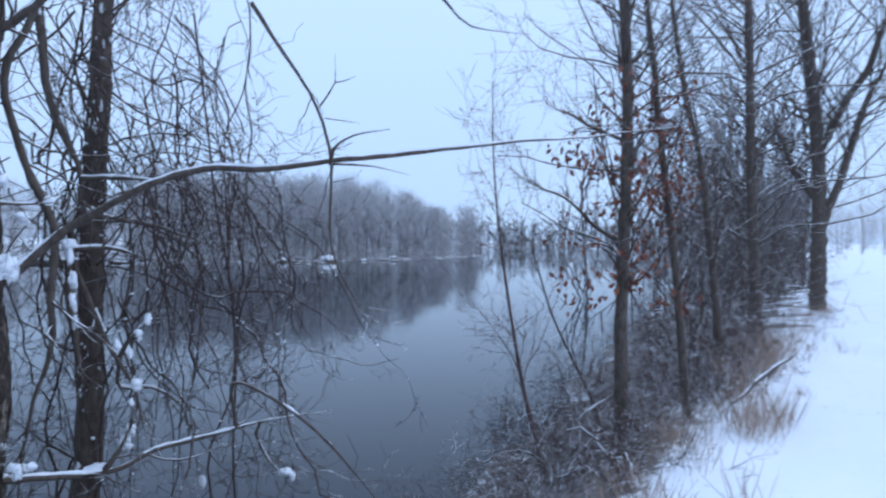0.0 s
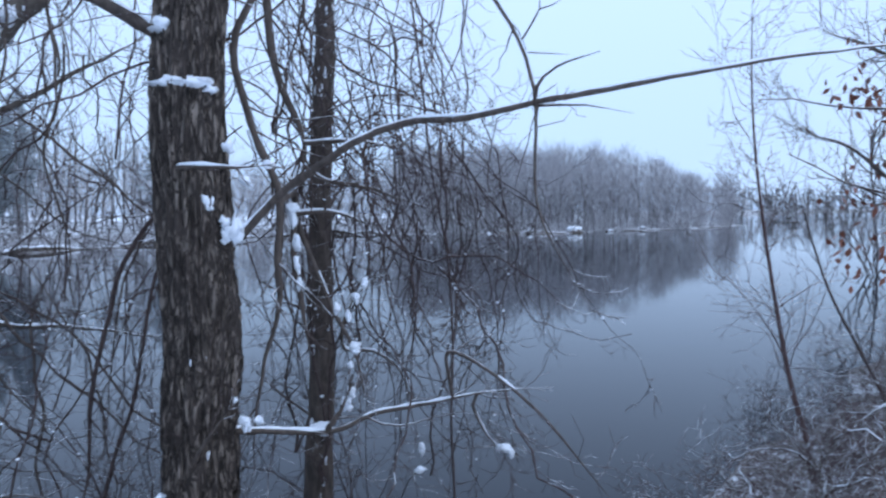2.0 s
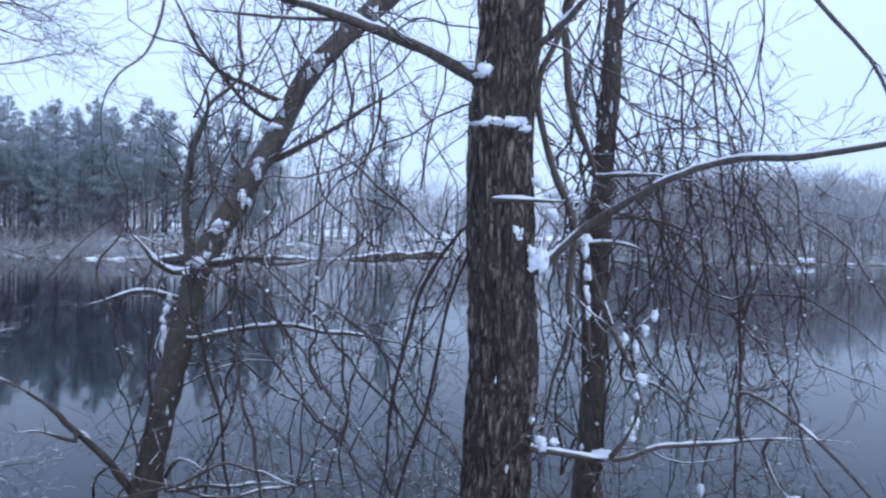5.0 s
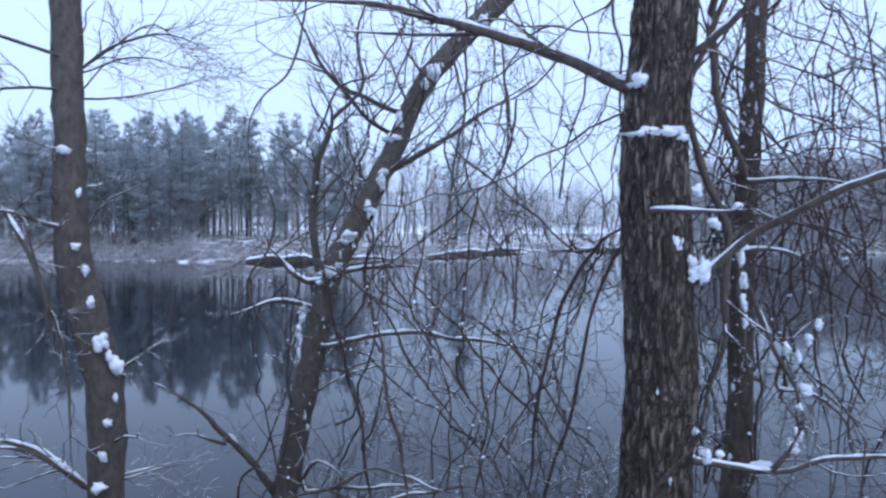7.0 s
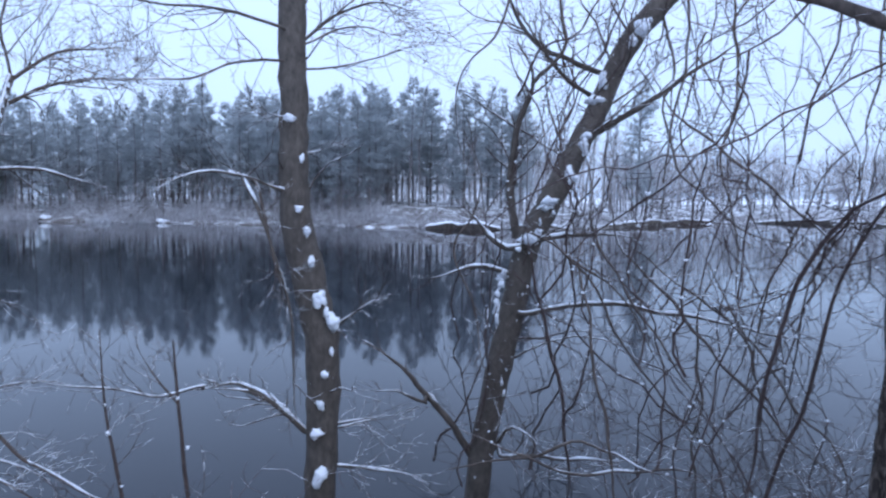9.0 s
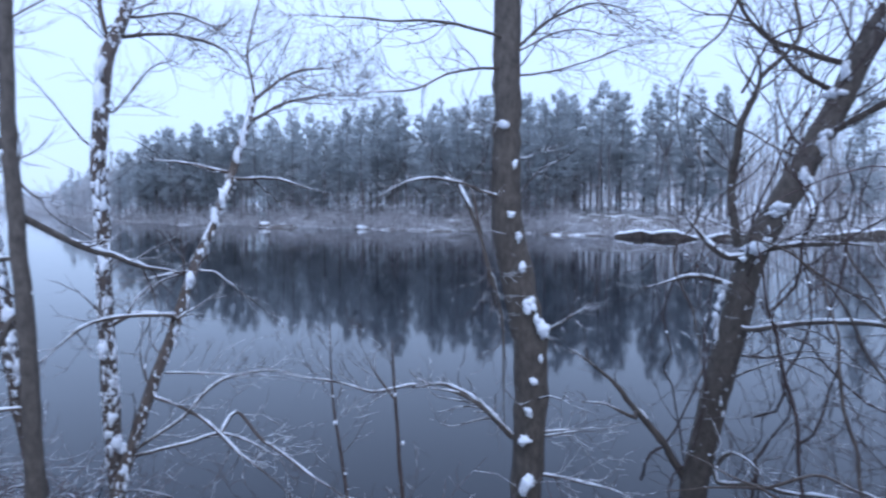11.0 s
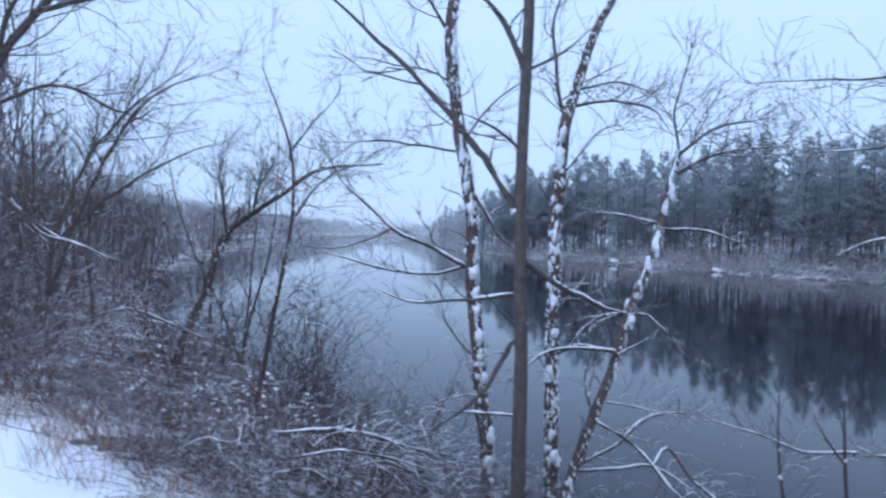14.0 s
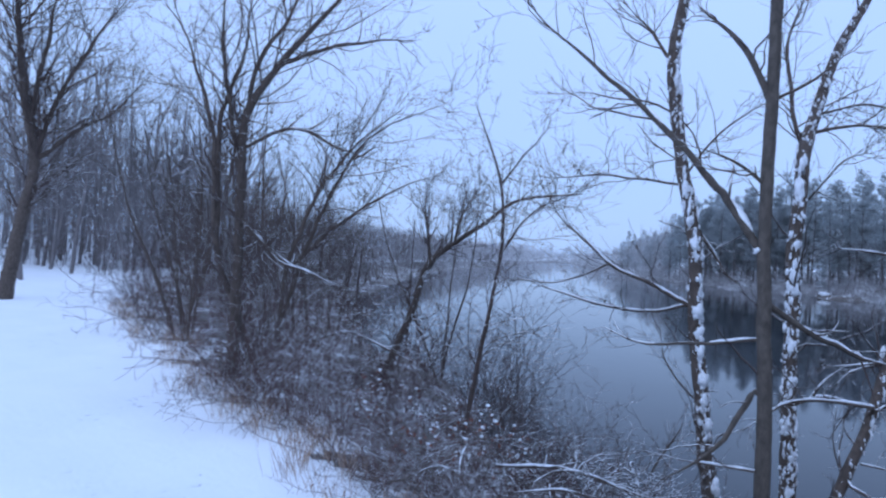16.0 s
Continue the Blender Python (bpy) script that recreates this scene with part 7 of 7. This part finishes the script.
# ---- dry grass along the edge of the path ----
def grass_tuft(g, bl, x, y, s):
    for _ in range(22):
        a = g.random() * 6.28
        px, py = x + g.normal(0, 0.07), y + g.normal(0, 0.07)
        p = np.array([px, py, ground_at(px, py) - 0.03])
        d = np.array([math.cos(a) * 0.45, math.sin(a) * 0.45, 1.0])
        bl.add(p, d, g.normal(0, 1, 3), s * g.uniform(0.5, 1.2), 0.006)


TUFT = (7.18, 1.71)


def dry_grass():
    g, bl = np.random.default_rng(61), Blades()
    for k in range(150):
        x = (-1 if k % 2 else 1) * (4.6 + 16 * (k / 150) ** 1.4)
        grass_tuft(g, bl, x, float(edge_y(x)) + g.normal(0.12, 0.28), g.uniform(0.16, 0.42))
    for k in range(30):
        x = g.uniform(8.0, 11.0)
        grass_tuft(g, bl, x, float(edge_y(x)) + g.uniform(-0.15, 0.35), g.uniform(0.4, 0.75))
    for k in range(15):
        grass_tuft(g, bl, TUFT[0] + g.normal(0, 0.3), TUFT[1] + g.normal(0, 0.12), g.uniform(0.3, 0.55))
    for k in range(70):
        x = -6.0 - 20 * (k / 70) ** 1.2
        grass_tuft(g, bl, x, float(edge_y(x)) + g.normal(0.3, 0.3), g.uniform(0.15, 0.38))
    tagged(new("dry_grass", bl.mesh("dry_grass", M_STRAW)), "dry straw-coloured grass poking through the snow", "grass", kind="stuff")


dry_grass()


# ---- fallen branches ----
def fallen(label, pts, radii, snow, seed, twigs=4):
    g = np.random.default_rng(seed)
    x, y, z = pts[0]
    root = thing("fallen_branch", x, y, z, label, "branch", "fallen branches")
    q = smooth_line(pts, 0.08)
    q[1:-1] += np.array([noise.noise_vector(Vector(c * 3.0)) for c in q[1:-1]]) * 0.03
    r = np.interp(np.linspace(0, 1, len(q)), np.linspace(0, 1, len(radii)), radii) * 0.72
    n = min(5, len(r) - 1)
    r[-n:] *= np.linspace(0.9, 0.2, n)
    r[:n] *= np.linspace(0.4, 0.95, n)
    tb = Tubes()
    tb.add(q, r, 8, 0.05, g)
    part("branch", tb.mesh("branch", M_BARK, pts[0]), root)
    tw = Tubes()
    sprout(g, tw, q, r, 2 * twigs + 3, 0.5, 2, 0.7, 0.02, 0.22, 3, 0.2, 0.5, 0.002)
    if tw.v:
        part("twig_spray", tw.mesh("twig_spray", M_FROST, pts[0]), root, kind="stuff")
    if snow:
        cap = Tubes()
        cap.add(q[1:-1] + np.array([0, 0, 0.7]) * r[1:-1, None], r[1:-1] * (0.2 + 0.75 * g.random(len(r) - 2)), 7, 0.1, g)
        part("snow", cap.mesh("snow", M_SNOW, pts[0]), root, "white snow lying along the top")


fallen("pale broken pole leaning out of the brush", [(8.42, 1.77, 0.49), (7.95, 2.01, 0.25), (7.48, 2.23, 0.01)], (0.0325, 0.0276, 0.0228), True, 1, 2)
fallen("snow-covered broken branch in the brush", [(6.58, 2.92, 0.24), (6.33, 3.00, 0.15), (6.06, 3.08, 0.04)], (0.0255, 0.0213, 0.0139), True, 2, 2)
fallen("thin dead branch sloping into the brush", [(7.68, 2.25, 0.75), (7.67, 2.29, 0.47), (7.66, 2.31, 0.13)], (0.0137, 0.0117, 0.0098), False, 3, 4)
fallen("snow-covered branch lying in the brambles", [(5.55, 2.00, -0.09), (5.40, 2.11, 0.02), (5.30, 2.34, -0.04)], (0.0142, 0.0126, 0.0086), True, 4, 3)
fallen("snow-covered arching branch over the brush", [(-5.23, 2.01, 0.25), (-5.06, 2.40, 0.25), (-4.86, 2.79, 0.19), (-4.40, 3.31, 0.04)], (0.0176, 0.0180, 0.0152, 0.0120), True, 5, 9)
fallen("snow-covered arching branch over the brush", [(-5.15, 1.93, -0.01), (-5.12, 2.01, 0.27), (-5.06, 2.15, 0.35)], (0.0173, 0.0145, 0.0116), True, 6, 4)
fallen("snow-covered arching branch over the brush", [(-4.99, 2.07, 0.10), (-4.81, 2.45, 0.15), (-4.59, 2.85, 0.07), (-4.32, 3.07, -0.03)], (0.0142, 0.0145, 0.0117, 0.0086), True, 7, 8)
fallen("snow-covered arching branch over the brush", [(-5.18, 3.59, 0.06), (-5.03, 3.62, 0.31), (-4.89, 3.64, 0.56)], (0.0242, 0.0204, 0.0151), True, 8, 3)
fallen("snow-covered arching branch over the brush", [(-9.46, 1.66, 0.57), (-9.17, 2.04, 0.73), (-8.87, 2.43, 0.60), (-8.53, 2.87, 0.37)], (0.0217, 0.0193, 0.0168, 0.0120), True, 9, 6)
fallen("snow-covered arching branch over the brush", [(-8.45, 1.61, 0.14), (-8.18, 1.90, 0.13), (-7.90, 2.18, -0.09)], (0.0195, 0.0172, 0.0128), True, 10, 5)
fallen("long snow-covered dead limb in the thicket", [(-9.97, 0.83, 2.09), (-9.72, 1.24, 1.62), (-9.47, 1.58, 1.46), (-9.20, 1.91, 1.27)], (0.0215, 0.0216, 0.0192, 0.0144), True, 11, 5)
fallen("snow-covered arching branch over the brush", [(-5.06, 1.19, 0.24), (-4.97, 1.54, 0.35), (-4.87, 1.83, 0.14)], (0.0116, 0.0106, 0.0081), True, 12, 7)
fallen("snow-covered arching branch over the brush", [(-5.11, 2.30, 0.09), (-4.97, 2.59, 0.22), (-4.76, 2.94, 0.15), (-4.47, 3.37, -0.05)], (0.0149, 0.0154, 0.0133, 0.0110), True, 13, 9)
fallen("snow-covered arching branch over the brush", [(-4.89, 2.51, -0.03), (-4.73, 2.80, 0.04), (-4.48, 3.19, -0.18)], (0.0125, 0.0116, 0.0093), True, 14, 8)


# ---- snowy brambles arching over the bank ----
def bramble(g, x, y, reach, high, r):
    """A cane that springs from the bank, arches over and comes down, snow lying along its back."""
    z = ground_at(x, y)
    root = thing("bramble", x, y, z, "arching bramble cane with snow along its back", "bramble", "snowy brambles on the bank")
    a = g.random() * 6.28
    d = np.array([math.cos(a), math.sin(a)])
    n = 16
    f = np.linspace(0, 1, n)
    q = np.zeros((n, 3))
    q[:, :2] = f[:, None] * d * reach
    q[:, 2] = high * 4 * f * (1 - f) * (1.2 - 0.5 * f) - 0.04 - 0.3 * high * f
    q[1:] += np.cumsum(g.normal(0, 0.018, (n - 1, 3)), 0)
    rr = np.linspace(r, 0.35 * r, n)
    cane, cap, tw = Tubes(), Tubes(), Tubes()
    cane.add(q, rr, 6, 0.06, g)
    for i0 in range(2, n - 3, 4):
        if g.random() < 0.8:
            k = np.arange(i0, i0 + 4)
            cap.add(q[k] + np.array([0, 0, 1.0]) * rr[k, None] * 0.7, rr[k] * g.uniform(0.5, 1.0, 4), 6, 0.1, g)
    sprout(g, tw, q, rr, 9, 0.32, 2, 0.9, 0.06, 0.3, 3, 0.1, 0.5, 0.0022, (4, 3))
    part("cane", cane.mesh("cane", M_TWIG), root)
    if cap.v:
        part("snow", cap.mesh("snow", M_SNOW), root, "white snow lying along the cane")
    part("side_growth", tw.mesh("side_growth", M_REDTWIG), root, kind="stuff")


def weed(g, x, y, high):
    """A dead weed: a thin stalk with curled brown leaves, tufts of snow on them."""
    z = ground_at(x, y)
    root = thing("dead_weed", x, y, z, "dead brown weed with tufts of snow on its curled leaves", "weed", "dead weeds in the brush")
    tb, bl, sv, sf = Tubes(), Blades(), [], []
    q = wander(g, (0, 0, -0.05), (g.normal(0, 0.2), g.normal(0, 0.2), 1), high, 8, 0.12, 0.0)
    tb.add(q, np.linspace(0.006, 0.002, 9), 5)
    sprout(g, tb, q, np.linspace(0.006, 0.002, 9), 8, 0.22, 1, 0.8, 0.05, 0.2, 3, 0.4, 0.6, 0.0018, (4,))
    for _ in range(26):
        p = q[g.integers(3, 9)] + g.normal(0, 0.09, 3)
        bl.add(p, np.array([g.normal(0, 0.6), g.normal(0, 0.6), -0.6]), g.normal(0, 1, 3), g.uniform(0.03, 0.06), 0.025)
        if g.random() < 0.35:
            k = g.uniform(0.010, 0.022)
            lump(g, sv, sf, p + np.array([0, 0, 0.01]), (k, k, 0.7 * k))
    part("stalk", tb.mesh("stalk", M_REDTWIG), root)
    part("foliage", bl.mesh("foliage", M_RUSSET), root, "curled dead leaves", "stuff")
    if sv:
        part("snow", mesh_of("snow", sv, sf, M_SNOW), root, "small tufts of snow", "stuff")


bank_rng = np.random.default_rng(303)
for k in range(46):
    az, d = bank_rng.uniform(40, 66), bank_rng.uniform(5.2, 7.4)
    bramble(bank_rng, -0.7 - d * math.sin(radians(az)), -0.3 + d * math.cos(radians(az)), bank_rng.uniform(0.6, 1.4), bank_rng.uniform(0.25, 0.65), bank_rng.uniform(0.006, 0.014))
for k in range(16):
    x = bank_rng.uniform(5.2, 8.0)
    bramble(bank_rng, x, float(edge_y(x)) + bank_rng.uniform(0.3, 1.5), bank_rng.uniform(0.5, 1.1), bank_rng.uniform(0.2, 0.45), bank_rng.uniform(0.005, 0.011))
for k in range(14):
    az, d = bank_rng.uniform(58, 74), bank_rng.uniform(5.6, 8.5)
    weed(bank_rng, -0.7 - d * math.sin(radians(az)), -0.3 + d * math.cos(radians(az)), bank_rng.uniform(0.5, 0.95))
